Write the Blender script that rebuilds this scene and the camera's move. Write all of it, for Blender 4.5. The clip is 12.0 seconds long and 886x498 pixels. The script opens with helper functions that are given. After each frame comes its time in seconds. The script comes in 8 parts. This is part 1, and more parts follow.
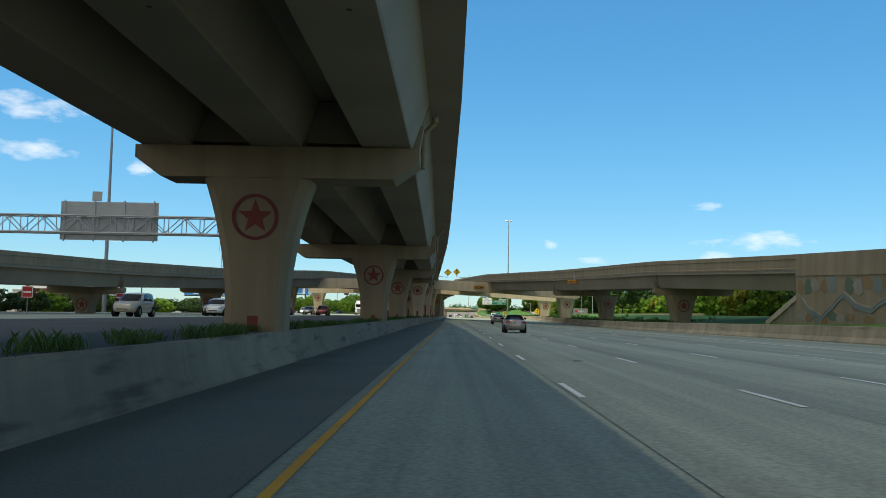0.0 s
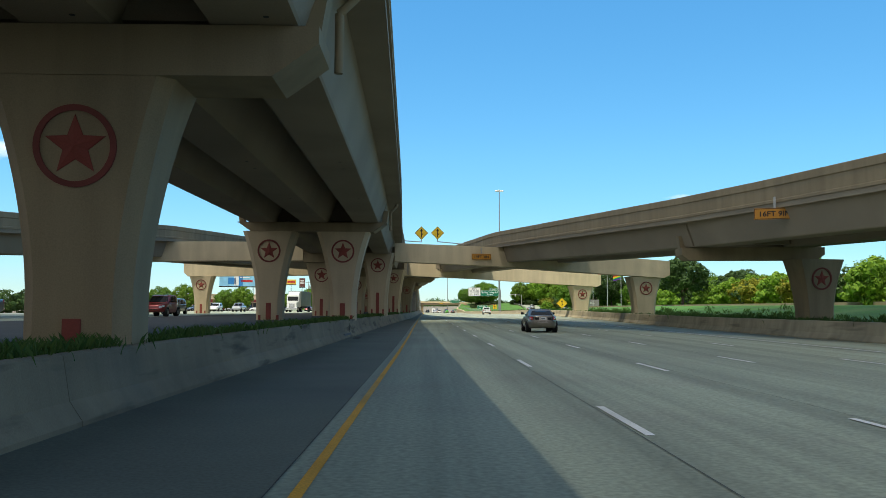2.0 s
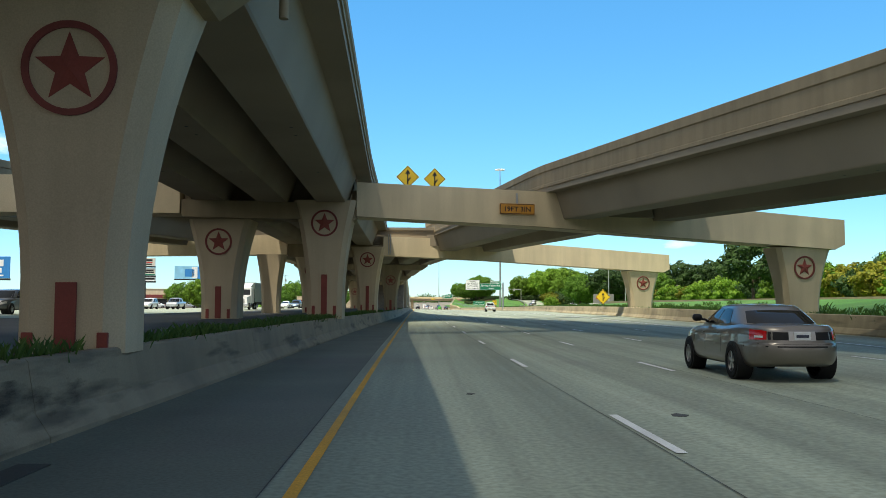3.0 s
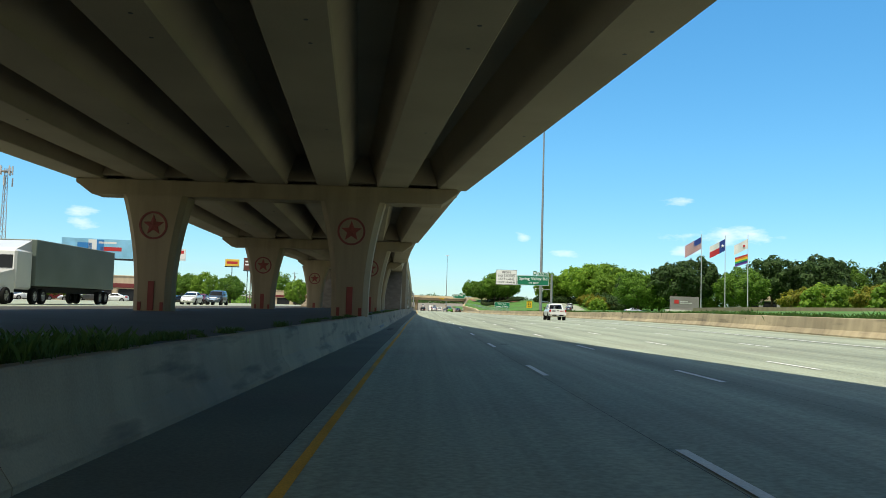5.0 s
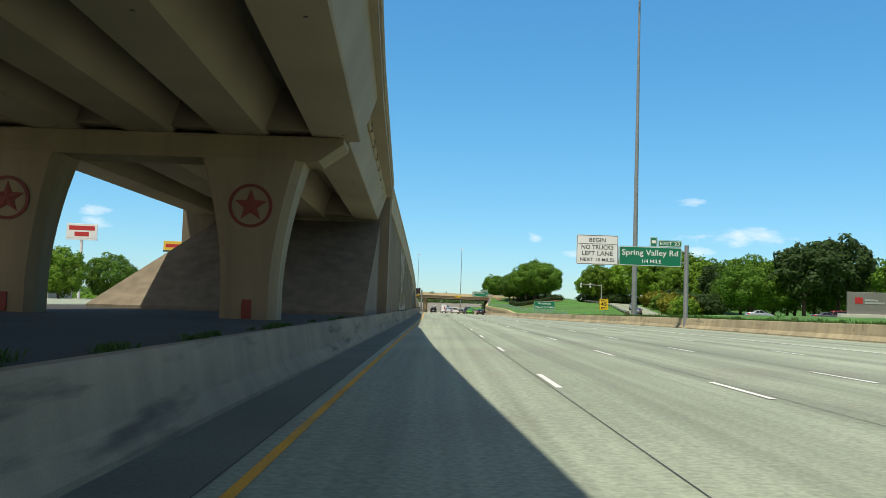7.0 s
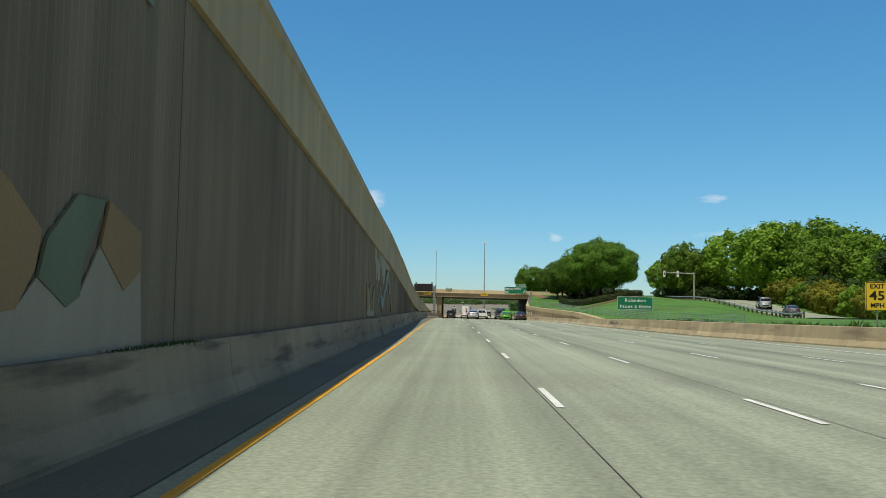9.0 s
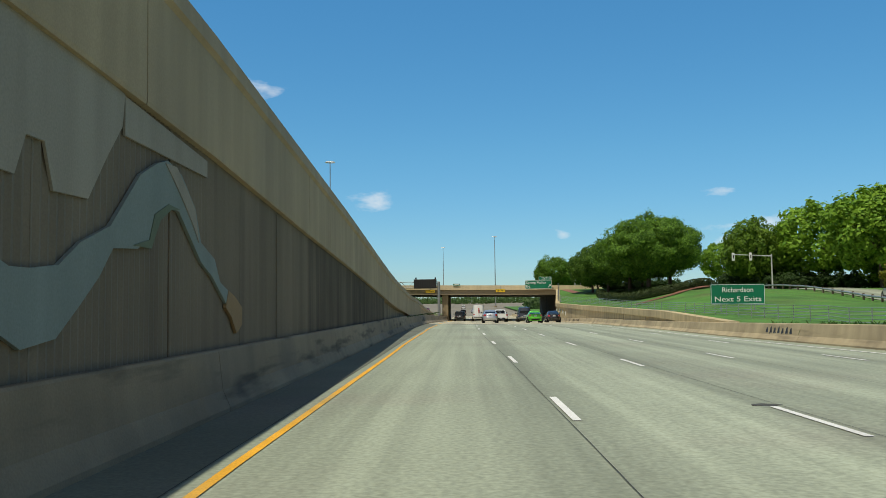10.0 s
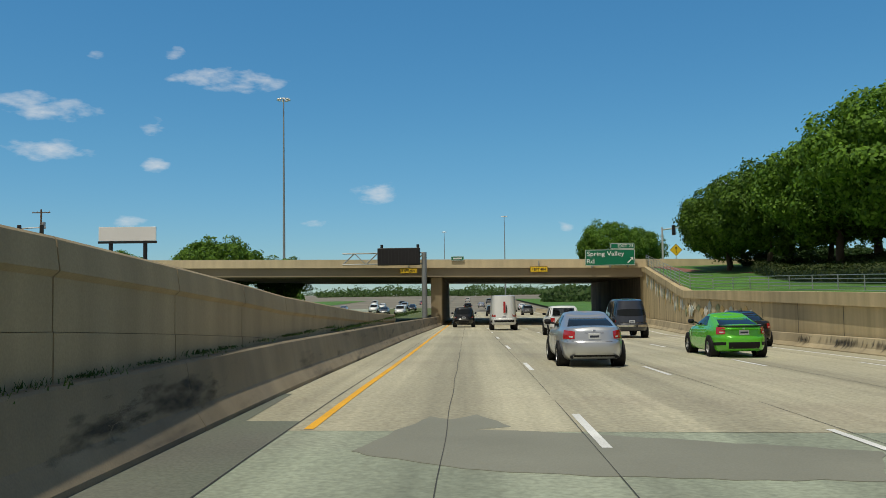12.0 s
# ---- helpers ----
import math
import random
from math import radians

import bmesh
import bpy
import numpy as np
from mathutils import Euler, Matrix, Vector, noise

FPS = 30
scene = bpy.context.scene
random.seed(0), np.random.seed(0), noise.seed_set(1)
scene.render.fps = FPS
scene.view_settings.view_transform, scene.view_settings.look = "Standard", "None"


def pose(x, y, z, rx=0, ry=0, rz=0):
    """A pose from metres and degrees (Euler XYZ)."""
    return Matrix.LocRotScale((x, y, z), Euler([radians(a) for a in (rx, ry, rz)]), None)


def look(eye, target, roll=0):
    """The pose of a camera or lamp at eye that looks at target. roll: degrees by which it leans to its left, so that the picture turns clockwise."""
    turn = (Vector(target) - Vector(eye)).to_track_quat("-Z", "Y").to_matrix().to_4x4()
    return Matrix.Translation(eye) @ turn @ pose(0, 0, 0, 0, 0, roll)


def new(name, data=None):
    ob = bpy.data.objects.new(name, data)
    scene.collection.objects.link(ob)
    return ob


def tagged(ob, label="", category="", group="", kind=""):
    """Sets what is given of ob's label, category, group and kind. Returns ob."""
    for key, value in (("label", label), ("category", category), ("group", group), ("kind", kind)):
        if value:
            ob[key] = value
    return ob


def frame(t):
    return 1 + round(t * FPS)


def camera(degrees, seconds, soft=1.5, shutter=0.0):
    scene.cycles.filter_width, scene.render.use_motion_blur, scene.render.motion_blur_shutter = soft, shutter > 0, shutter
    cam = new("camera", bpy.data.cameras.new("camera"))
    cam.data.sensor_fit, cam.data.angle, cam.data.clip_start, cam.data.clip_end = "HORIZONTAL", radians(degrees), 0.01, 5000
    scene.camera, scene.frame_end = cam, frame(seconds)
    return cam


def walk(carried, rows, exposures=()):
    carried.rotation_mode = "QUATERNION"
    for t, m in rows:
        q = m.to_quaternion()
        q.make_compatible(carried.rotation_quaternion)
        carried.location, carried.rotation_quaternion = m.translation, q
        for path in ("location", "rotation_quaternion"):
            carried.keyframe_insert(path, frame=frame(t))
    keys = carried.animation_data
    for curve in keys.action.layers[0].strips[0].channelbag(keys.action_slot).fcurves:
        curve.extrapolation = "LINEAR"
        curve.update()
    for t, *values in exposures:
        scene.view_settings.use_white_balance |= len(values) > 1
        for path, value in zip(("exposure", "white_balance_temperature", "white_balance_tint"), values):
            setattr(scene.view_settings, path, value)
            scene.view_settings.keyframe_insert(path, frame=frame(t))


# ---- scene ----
cam = camera(54.11, 12.0, 0.5)
PATH = [
    (0, (-0.546, -2.407, 1.394), (-0.638, 7.564, 2.144), 1.08),
    (0.5, (-0.551, 17.288, 1.412), (-0.584, 27.261, 2.142), 1.11),
    (1, (-0.556, 36.757, 1.414), (-0.513, 46.731, 2.136), 0.99),
    (1.5, (-0.482, 56.219, 1.438), (-0.371, 66.193, 2.148), 0.59),
    (2, (-0.438, 75.304, 1.480), (-0.256, 85.278, 2.172), 0.27),
    (2.5, (-0.428, 94.374, 1.494), (-0.184, 104.349, 2.168), 0.42),
    (3, (-0.427, 113.387, 1.488), (-0.134, 123.361, 2.136), 0.13),
    (3.5, (-0.354, 132.503, 1.452), (-0.105, 142.481, 2.070), 1.11),
    (3.7, (-0.338, 140.082, 1.441), (-0.092, 150.061, 2.040), 1.19),
    (5.3, (-0.621, 201.061, 1.396), (-0.405, 211.036, 2.063), 1.90),
    (5.5, (-0.614, 208.624, 1.390), (-0.406, 218.599, 2.056), 2.06),
    (6, (-0.518, 227.414, 1.378), (-0.339, 237.391, 2.032), 2.20),
    (6.5, (-0.443, 246.374, 1.389), (-0.296, 256.351, 2.048), 2.24),
    (6.7, (-0.379, 253.978, 1.390), (-0.252, 263.956, 2.048), 2.11),
    (8.3, (0.381, 315.059, 1.373), (0.301, 325.036, 2.041), 1.27),
    (8.5, (0.464, 322.590, 1.378), (0.366, 332.567, 2.045), 1.24),
    (9, (0.611, 341.126, 1.421), (0.465, 351.102, 2.095), 0.87),
    (9.5, (0.642, 359.778, 1.470), (0.455, 369.754, 2.142), -0.19),
    (10, (0.563, 378.627, 1.507), (0.328, 388.602, 2.183), -0.71),
    (10.5, (0.393, 397.498, 1.527), (0.116, 407.472, 2.192), -1.02),
    (11, (0.146, 416.302, 1.525), (-0.158, 426.277, 2.162), -1.23),
    (11.5, (0.057, 434.905, 1.534), (-0.250, 444.881, 2.147), -1.04),
    (12, (0.159, 453.390, 1.570), (-0.116, 463.369, 2.160), -0.79),
]
walk(cam, [(t, look(e, g, r)) for t, e, g, r in PATH],
     exposures=[(0, 0.44), (1, 0.58), (2, 0.7), (2.7, 0.78), (3.5, 0.98), (5.4, 0.54), (6.7, 0.47), (8.3, 0.12), (10, 0.06), (11, 0.0), (12, -0.2)])

# ---- daylight ----
# azimuth east of ahead, elevation, half width and half height, in degrees
CLOUDS = [(-26.1, 9.3, 2.4, 0.67), (-20.1, 8.7, 0.9, 0.6), (19.4, 4.9, 3.5, 0.6), (16.8, 4.0, 1.3, 0.37), (16.4, 7.1, 1.3, 0.37), (6.5, 4.7, 0.6, 0.37), (9.3, 3.6, 1.1, 0.37), (18.6, 4.7, 1.3, 0.37), (-15.3, 14.2, 3.7, 0.75), (-26.7, 11.9, 3.2, 0.82), (-20.3, 11.0, 1.0, 0.75), (-6.2, 7.1, 2.1, 0.67), (-10.1, 5.2, 1.1, 0.37), (-23.5, 15.2, 0.7, 0.37), (-18.8, 15.6, 0.8, 0.52), (-21.5, 5.2, 1.1, 0.37), (-21.2, 4.5, 1.2, 0.37)]
SUN_DIR = Vector((0.205, 0.32, -1.0)).normalized()
world = bpy.data.worlds.new("sky")
scene.world = world
world.use_nodes = True
wn, wl = world.node_tree.nodes, world.node_tree.links
wn.clear()
sky = wn.new("ShaderNodeTexSky")
sky.sky_type = "NISHITA"
sky.sun_disc = False
sky.sun_elevation = math.asin(-SUN_DIR.z)
sky.sun_rotation = math.atan2(-SUN_DIR.x, -SUN_DIR.y)
sky.altitude, sky.air_density, sky.dust_density, sky.ozone_density = 150, 1.0, 0.05, 3.0
hue = wn.new("ShaderNodeHueSaturation")
hue.inputs["Hue"].default_value, hue.inputs["Saturation"].default_value, hue.inputs["Value"].default_value = 0.493, 1.13, 1.06
tint = wn.new("ShaderNodeMix")
tint.data_type, tint.blend_type = "RGBA", "MULTIPLY"
tint.inputs["Factor"].default_value = 1.0
tint.inputs["B"].default_value = (0.69, 0.91, 1.0, 1)
wl.new(sky.outputs[0], tint.inputs["A"])
wl.new(tint.outputs["Result"], hue.inputs["Color"])

# a few small fair-weather clouds, each a soft patch of broken white round one direction of the sky
coord = wn.new("ShaderNodeTexCoord")
def wmath(op, a, b=None, c=None):
    n = wn.new("ShaderNodeMath")
    n.operation = op
    for i, v in enumerate((a, b, c)):
        if v is None:
            continue
        if isinstance(v, (int, float)):
            n.inputs[i].default_value = v
        else:
            wl.new(v, n.inputs[i])
    return n.outputs[0]
sep = wn.new("ShaderNodeSeparateXYZ")
wl.new(coord.outputs["Generated"], sep.inputs[0])
azim = wmath("MULTIPLY", wmath("ARCTAN2", sep.outputs[0], sep.outputs[1]), 57.29578)
elev = wmath("MULTIPLY", wmath("ARCSINE", sep.outputs[2]), 57.29578)
puff = wn.new("ShaderNodeTexNoise")
puff.inputs["Scale"].default_value, puff.inputs["Detail"].default_value, puff.inputs["Roughness"].default_value = 34.0, 6.0, 0.55
squash = wn.new("ShaderNodeMapping")
squash.inputs["Scale"].default_value = (1.0, 1.0, 2.6)
wl.new(coord.outputs["Generated"], squash.inputs[0])
wl.new(squash.outputs[0], puff.inputs["Vector"])
cover = None
for az, el, wa, he in CLOUDS:
    da, de = wmath("DIVIDE", wmath("SUBTRACT", azim, az), wa), wmath("DIVIDE", wmath("SUBTRACT", elev, el), he)
    r2 = wmath("ADD", wmath("MULTIPLY", da, da), wmath("MULTIPLY", de, de))
    one = wmath("SUBTRACT", 1.0 if wa > 1.5 else 0.72, r2)
    cover = one if cover is None else wmath("MAXIMUM", cover, one)
dense = wn.new("ShaderNodeMapRange")
dense.inputs[1].default_value, dense.inputs[2].default_value, dense.inputs[3].default_value, dense.inputs[4].default_value = 0.55, 1.3, 0.0, 0.8
wl.new(wmath("ADD", wmath("MULTIPLY", wmath("MAXIMUM", cover, -1.0), 0.42), wmath("SUBTRACT", wmath("MULTIPLY", puff.outputs[0], 1.7), 0.35)), dense.inputs[0])
cloud = wn.new("ShaderNodeMix")
cloud.data_type = "RGBA"
cloud.inputs["B"].default_value = (7.0, 7.2, 7.3, 1)
wl.new(dense.outputs[0], cloud.inputs["Factor"])
lift = wn.new("ShaderNodeMapRange")
lift.inputs[1].default_value, lift.inputs[2].default_value, lift.inputs[3].default_value, lift.inputs[4].default_value = 0, 26, 0.78, 1.1
wl.new(elev, lift.inputs[0])
deep = wn.new("ShaderNodeVectorMath")
deep.operation = "SCALE"
wl.new(hue.outputs[0], deep.inputs[0])
wl.new(lift.outputs[0], deep.inputs["Scale"])
veil = wn.new("ShaderNodeMapRange")
veil.inputs[1].default_value, veil.inputs[2].default_value, veil.inputs[3].default_value, veil.inputs[4].default_value = 26, 60, 0.0, 0.9
wl.new(elev, veil.inputs[0])
# towards the sun the sky is whiter
toward = wn.new("ShaderNodeVectorMath")
toward.operation = "DOT_PRODUCT"
toward.inputs[1].default_value = Vector((-SUN_DIR.x, -SUN_DIR.y, 0)).normalized()
wl.new(coord.outputs["Generated"], toward.inputs[0])
glare = wn.new("ShaderNodeMapRange")
glare.inputs[1].default_value, glare.inputs[2].default_value, glare.inputs[3].default_value, glare.inputs[4].default_value = -0.35, 0.6, 0.0, 0.95
wl.new(toward.outputs["Value"], glare.inputs[0])
pale = wn.new("ShaderNodeHueSaturation")
pale.inputs["Saturation"].default_value, pale.inputs["Value"].default_value = 0.0, 0.58
wl.new(sky.outputs[0], pale.inputs["Color"])
high = wn.new("ShaderNodeMix")
high.data_type = "RGBA"
wl.new(wmath("MAXIMUM", veil.outputs[0], glare.outputs[0]), high.inputs["Factor"])
low = wn.new("ShaderNodeMapRange")
low.inputs[1].default_value, low.inputs[2].default_value, low.inputs[3].default_value, low.inputs[4].default_value = 0.0, 10.0, 1.0, 0.0
wl.new(elev, low.inputs[0])
haze = wn.new("ShaderNodeMix")
haze.data_type, haze.blend_type = "RGBA", "MULTIPLY"
haze.inputs["B"].default_value = (0.90, 0.90, 1.03, 1)
wl.new(low.outputs[0], haze.inputs["Factor"])
wl.new(deep.outputs[0], haze.inputs["A"])
wl.new(haze.outputs["Result"], high.inputs["A"])
wl.new(pale.outputs[0], high.inputs["B"])
wl.new(high.outputs["Result"], cloud.inputs["A"])
bg = wn.new("ShaderNodeBackground")
bg.inputs["Strength"].default_value = 0.115
wout = wn.new("ShaderNodeOutputWorld")
wl.new(cloud.outputs["Result"], bg.inputs[0])
wl.new(bg.outputs[0], wout.inputs[0])

sun = new("sun", bpy.data.lights.new("sun", "SUN"))
sun.data.energy, sun.data.angle, sun.data.color = 3.5, radians(0.55), (1.0, 0.945, 0.79)
sun.matrix_world = SUN_DIR.to_track_quat("-Z", "Y").to_matrix().to_4x4() @ pose(0, 0, 0)
sun.location = (0, 0, 80)

# ---- materials ----
def cloud_material():
    """Thin white vapour: most dense at its middle and torn towards its rim, where the sun comes through."""
    m = bpy.data.materials.new("added_cloud_vapour")
    m.use_nodes = True
    n, l = m.node_tree.nodes, m.node_tree.links
    n.remove(n["Principled BSDF"])
    tc = n.new("ShaderNodeTexCoord")
    mp = n.new("ShaderNodeMapping")
    mp.inputs["Location"].default_value, mp.inputs["Scale"].default_value = (-1, -1, 0), (2, 2, 0)
    l.new(tc.outputs["Generated"], mp.inputs[0])
    ln = n.new("ShaderNodeVectorMath")
    ln.operation = "LENGTH"
    l.new(mp.outputs[0], ln.inputs[0])
    tx = n.new("ShaderNodeTexNoise")
    tx.inputs["Scale"].default_value, tx.inputs["Detail"].default_value = 0.012, 4.0
    l.new(tc.outputs["Object"], tx.inputs["Vector"])
    ad = n.new("ShaderNodeMath")
    ad.operation = "MULTIPLY_ADD"
    ad.inputs[1].default_value = 0.25
    l.new(tx.outputs[0], ad.inputs[0])
    l.new(ln.outputs["Value"], ad.inputs[2])
    mr = n.new("ShaderNodeMapRange")
    mr.inputs[1].default_value, mr.inputs[2].default_value, mr.inputs[3].default_value, mr.inputs[4].default_value = 0.9, 1.08, 0.36, 1.0
    l.new(ad.outputs[0], mr.inputs[0])
    tl, df, tr = n.new("ShaderNodeBsdfTranslucent"), n.new("ShaderNodeBsdfDiffuse"), n.new("ShaderNodeBsdfTransparent")
    for q in (tl, df):
        q.inputs["Color"].default_value = (0.9, 0.91, 0.93, 1)
    a, b = n.new("ShaderNodeMixShader"), n.new("ShaderNodeMixShader")
    a.inputs[0].default_value = 0.5
    l.new(tl.outputs[0], a.inputs[1])
    l.new(df.outputs[0], a.inputs[2])
    l.new(mr.outputs[0], b.inputs[0])
    l.new(a.outputs[0], b.inputs[1])
    l.new(tr.outputs[0], b.inputs[2])
    l.new(b.outputs[0], n["Material Output"].inputs["Surface"])
    return m

def material(name, colour, rough=0.8, metal=0.0, spots=0.12, grain=0.08, big=3.0, fine=40.0, bump=0.15, streak=0.0,
             stain=None, stain_amount=0.0, island=0.0, spec=0.5, track=0.0, scuff=0.0, oil=0.0):
    """Base colour varied at two scales, with relief; streak: rain streaks down the surface; island: each piece its own shade."""
    m = bpy.data.materials.new(name)
    m.use_nodes = True
    nt = m.node_tree
    n, l = nt.nodes, nt.links
    p = n["Principled BSDF"]
    p.inputs["Roughness"].default_value, p.inputs["Metallic"].default_value = rough, metal
    p.inputs["Specular IOR Level"].default_value = spec
    geo = n.new("ShaderNodeNewGeometry")
    def noise_at(scale, detail=5.0, stretch=None):
        t = n.new("ShaderNodeTexNoise")
        t.inputs["Scale"].default_value, t.inputs["Detail"].default_value = scale, detail
        if stretch:
            mp = n.new("ShaderNodeMapping")
            mp.inputs["Scale"].default_value = stretch
            l.new(geo.outputs["Position"], mp.inputs[0])
            l.new(mp.outputs[0], t.inputs["Vector"])
        else:
            l.new(geo.outputs["Position"], t.inputs["Vector"])
        return t.outputs[0]
    def ranged(src, a, b, lo, hi):
        r = n.new("ShaderNodeMapRange")
        for i, v in enumerate((a, b, lo, hi)):
            r.inputs[i + 1].default_value = v
        l.new(src, r.inputs[0])
        return r.outputs[0]
    def times(a, b):
        x = n.new("ShaderNodeMath")
        x.operation = "MULTIPLY"
        l.new(a, x.inputs[0])
        l.new(b, x.inputs[1])
        return x.outputs[0]
    f = times(ranged(noise_at(1.0 / big), 0.3, 0.7, 1 - spots, 1 + spots), ranged(noise_at(fine, 3.0), 0.3, 0.7, 1 - grain, 1 + grain))
    if streak:
        f = times(f, ranged(noise_at(1.0, 4.0, (1.6, 1.6, 0.12)), 0.35, 0.65, 1 - streak, 1 + streak * 0.4))
    if track:
        f = times(f, ranged(noise_at(1.0, 5.0, (0.75, 0.012, 1.0)), 0.3, 0.7, 1 - track, 1 + track))
        f = times(f, ranged(noise_at(1.0, 3.0, (3.5, 0.05, 1.0)), 0.3, 0.7, 1 - track * 0.5, 1 + track * 0.5))
    if oil:
        sp = n.new("ShaderNodeSeparateXYZ")
        l.new(geo.outputs["Position"], sp.inputs[0])
        w = n.new("ShaderNodeMath")
        w.operation = "PINGPONG"
        w.inputs[1].default_value = 1.675
        l.new(ranged(sp.outputs[0], 0.0, 100.0, -0.25, 99.75), w.inputs[0])
        f = times(f, ranged(w.outputs[0], 1.0, 1.6, 1.0, 1 - oil))
    if scuff:
        f = times(f, ranged(noise_at(1.0, 6.0, (0.8, 0.35, 3.0)), 0.56, 0.70, 1.0, 1 - scuff))
        f = times(f, ranged(noise_at(1.0, 5.0, (0.5, 0.09, 0.5)), 0.35, 0.65, 1 - scuff * 0.4, 1 + scuff * 0.25))
    if island:
        info = n.new("ShaderNodeObjectInfo")
        f = times(f, ranged(info.outputs["Random"], 0, 1, 1 - island, 1 + island))
    mix = n.new("ShaderNodeMix")
    mix.data_type = "RGBA"
    mix.inputs["Factor"].default_value = 0.0
    mix.inputs["A"].default_value = mix.inputs["B"].default_value = (*colour, 1)
    base = mix.outputs["Result"]
    if stain:
        mix.inputs["B"].default_value = (*stain, 1)
        l.new(ranged(noise_at(0.23, 6.0), 0.52, 0.72, 0, stain_amount), mix.inputs["Factor"])
    sc = n.new("ShaderNodeVectorMath")
    sc.operation = "SCALE"
    l.new(base, sc.inputs[0])
    l.new(f, sc.inputs["Scale"])
    l.new(sc.outputs[0], p.inputs["Base Color"])
    if bump:
        b = n.new("ShaderNodeBump")
        b.inputs["Strength"].default_value, b.inputs["Distance"].default_value = bump, 0.02
        l.new(noise_at(fine * 0.6, 4.0), b.inputs["Height"])
        l.new(b.outputs[0], p.inputs["Normal"])
    return m


CONC = material("tan_concrete", (0.305, 0.238, 0.14), 0.85, spots=0.10, streak=0.16, big=4, stain=(0.22, 0.18, 0.13), stain_amount=0.35)
CONC_LIGHT = material("pale_cream_concrete", (0.53, 0.425, 0.275), 0.85, spots=0.08, streak=0.10, big=4, stain=(0.34, 0.28, 0.2), stain_amount=0.35)
CREAM_CONC = material("cream_painted_concrete", (0.66, 0.54, 0.345), 0.85, spots=0.07, streak=0.10, big=4, stain=(0.4, 0.32, 0.21), stain_amount=0.35)
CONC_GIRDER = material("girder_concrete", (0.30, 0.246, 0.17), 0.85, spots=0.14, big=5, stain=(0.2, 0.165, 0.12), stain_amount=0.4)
PARAPET_CONC = material("parapet_concrete", (0.395, 0.305, 0.18), 0.85, spots=0.10, streak=0.14, big=4, stain=(0.24, 0.2, 0.14), stain_amount=0.4)
# stained, and toned down further for the shade under the parapet's overhang
FOOT_CONC = material("stained_shaded_wall_foot", (0.215, 0.172, 0.108), 0.9, spots=0.16, streak=0.35, big=2.0, stain=(0.09, 0.08, 0.06), stain_amount=0.8)
# dark colour that holds both soot and shade
SOOT_SHADE_CONC = material("soot_and_shade_concrete", (0.125, 0.103, 0.072), 0.9, spots=0.2, streak=0.4, big=3, stain=(0.05, 0.045, 0.035), stain_amount=0.7)
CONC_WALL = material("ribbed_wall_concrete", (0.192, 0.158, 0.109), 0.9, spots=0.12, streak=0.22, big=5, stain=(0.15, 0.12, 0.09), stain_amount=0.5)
SIDE_BARRIER = material("side_barrier_concrete", (0.42, 0.345, 0.215), 0.85, spots=0.14, streak=0.16, big=2.0, stain=(0.21, 0.175, 0.115), stain_amount=0.5, scuff=0.35)
NE_CONC = material("yellowish_tan_concrete", (0.5, 0.4, 0.225), 0.85, spots=0.10, streak=0.2, big=4, stain=(0.33, 0.26, 0.16), stain_amount=0.4)
CONC_BARRIER = material("barrier_concrete", (0.285, 0.225, 0.142), 0.85, spots=0.14, streak=0.12, big=2.0, stain=(0.17, 0.15, 0.12), stain_amount=0.55, scuff=0.6)
ROAD = material("grey_road_concrete", (0.282, 0.312, 0.232), 0.8, spots=0.09, grain=0.2, big=7, fine=14, stain=(0.24, 0.225, 0.18), stain_amount=0.4, bump=0.3, track=0.22, oil=0.2)
ROAD_TAN = material("tan_road_concrete", (0.40, 0.37, 0.262), 0.8, spots=0.10, grain=0.2, big=6, fine=14, stain=(0.30, 0.26, 0.19), stain_amount=0.5, bump=0.3, track=0.2, oil=0.14)
SHOULDER = material("shoulder_concrete", (0.13, 0.142, 0.108), 0.85, spots=0.14, grain=0.18, big=3, fine=25, stain=(0.13, 0.12, 0.105), stain_amount=0.6)
# colour set extra dark to carry the shade below the deck
MEDIAN = material("median_paving_with_shade", (0.045, 0.042, 0.036), 0.9, spots=0.2, big=3, stain=(0.03, 0.029, 0.025), stain_amount=0.6)
WHITE_LINE = material("white_road_paint", (0.72, 0.72, 0.69), 0.7, spots=0.1, grain=0.12, big=1.0, stain=(0.4, 0.39, 0.36), stain_amount=0.5)
YELLOW_LINE = material("worn_yellow_road_paint", (0.72, 0.36, 0.02), 0.75, spots=0.15, grain=0.15, big=1.2, stain=(0.36, 0.28, 0.11), stain_amount=0.7)
YELLOW_FRESH = material("yellow_road_paint", (0.78, 0.40, 0.02), 0.75, spots=0.1, grain=0.1, big=1.2, stain=(0.5, 0.3, 0.06), stain_amount=0.4)
TAR = material("black_joint_sealant", (0.06, 0.058, 0.05), 0.8)
PATCH = material("dark_road_repair", (0.215, 0.215, 0.17), 0.8, spots=0.15)
RED = material("dull_red_paint", (0.23, 0.045, 0.03), 0.7, spots=0.15, big=0.8)
RUST = material("red_brown_paint", (0.19, 0.04, 0.03), 0.7, spots=0.2, big=0.8)
STEEL = material("galvanised_steel", (0.42, 0.43, 0.43), 0.45, 0.7, spots=0.1, big=0.6, bump=0.03)
GREY_POST = material("grey_sign_post", (0.30, 0.31, 0.31), 0.5, 0.5, spots=0.08, big=0.8, bump=0.02)
GREEN_SIGN = material("green_sign_sheet", (0.0, 0.17, 0.085), 0.45, spots=0.03, grain=0.02, bump=0.0)
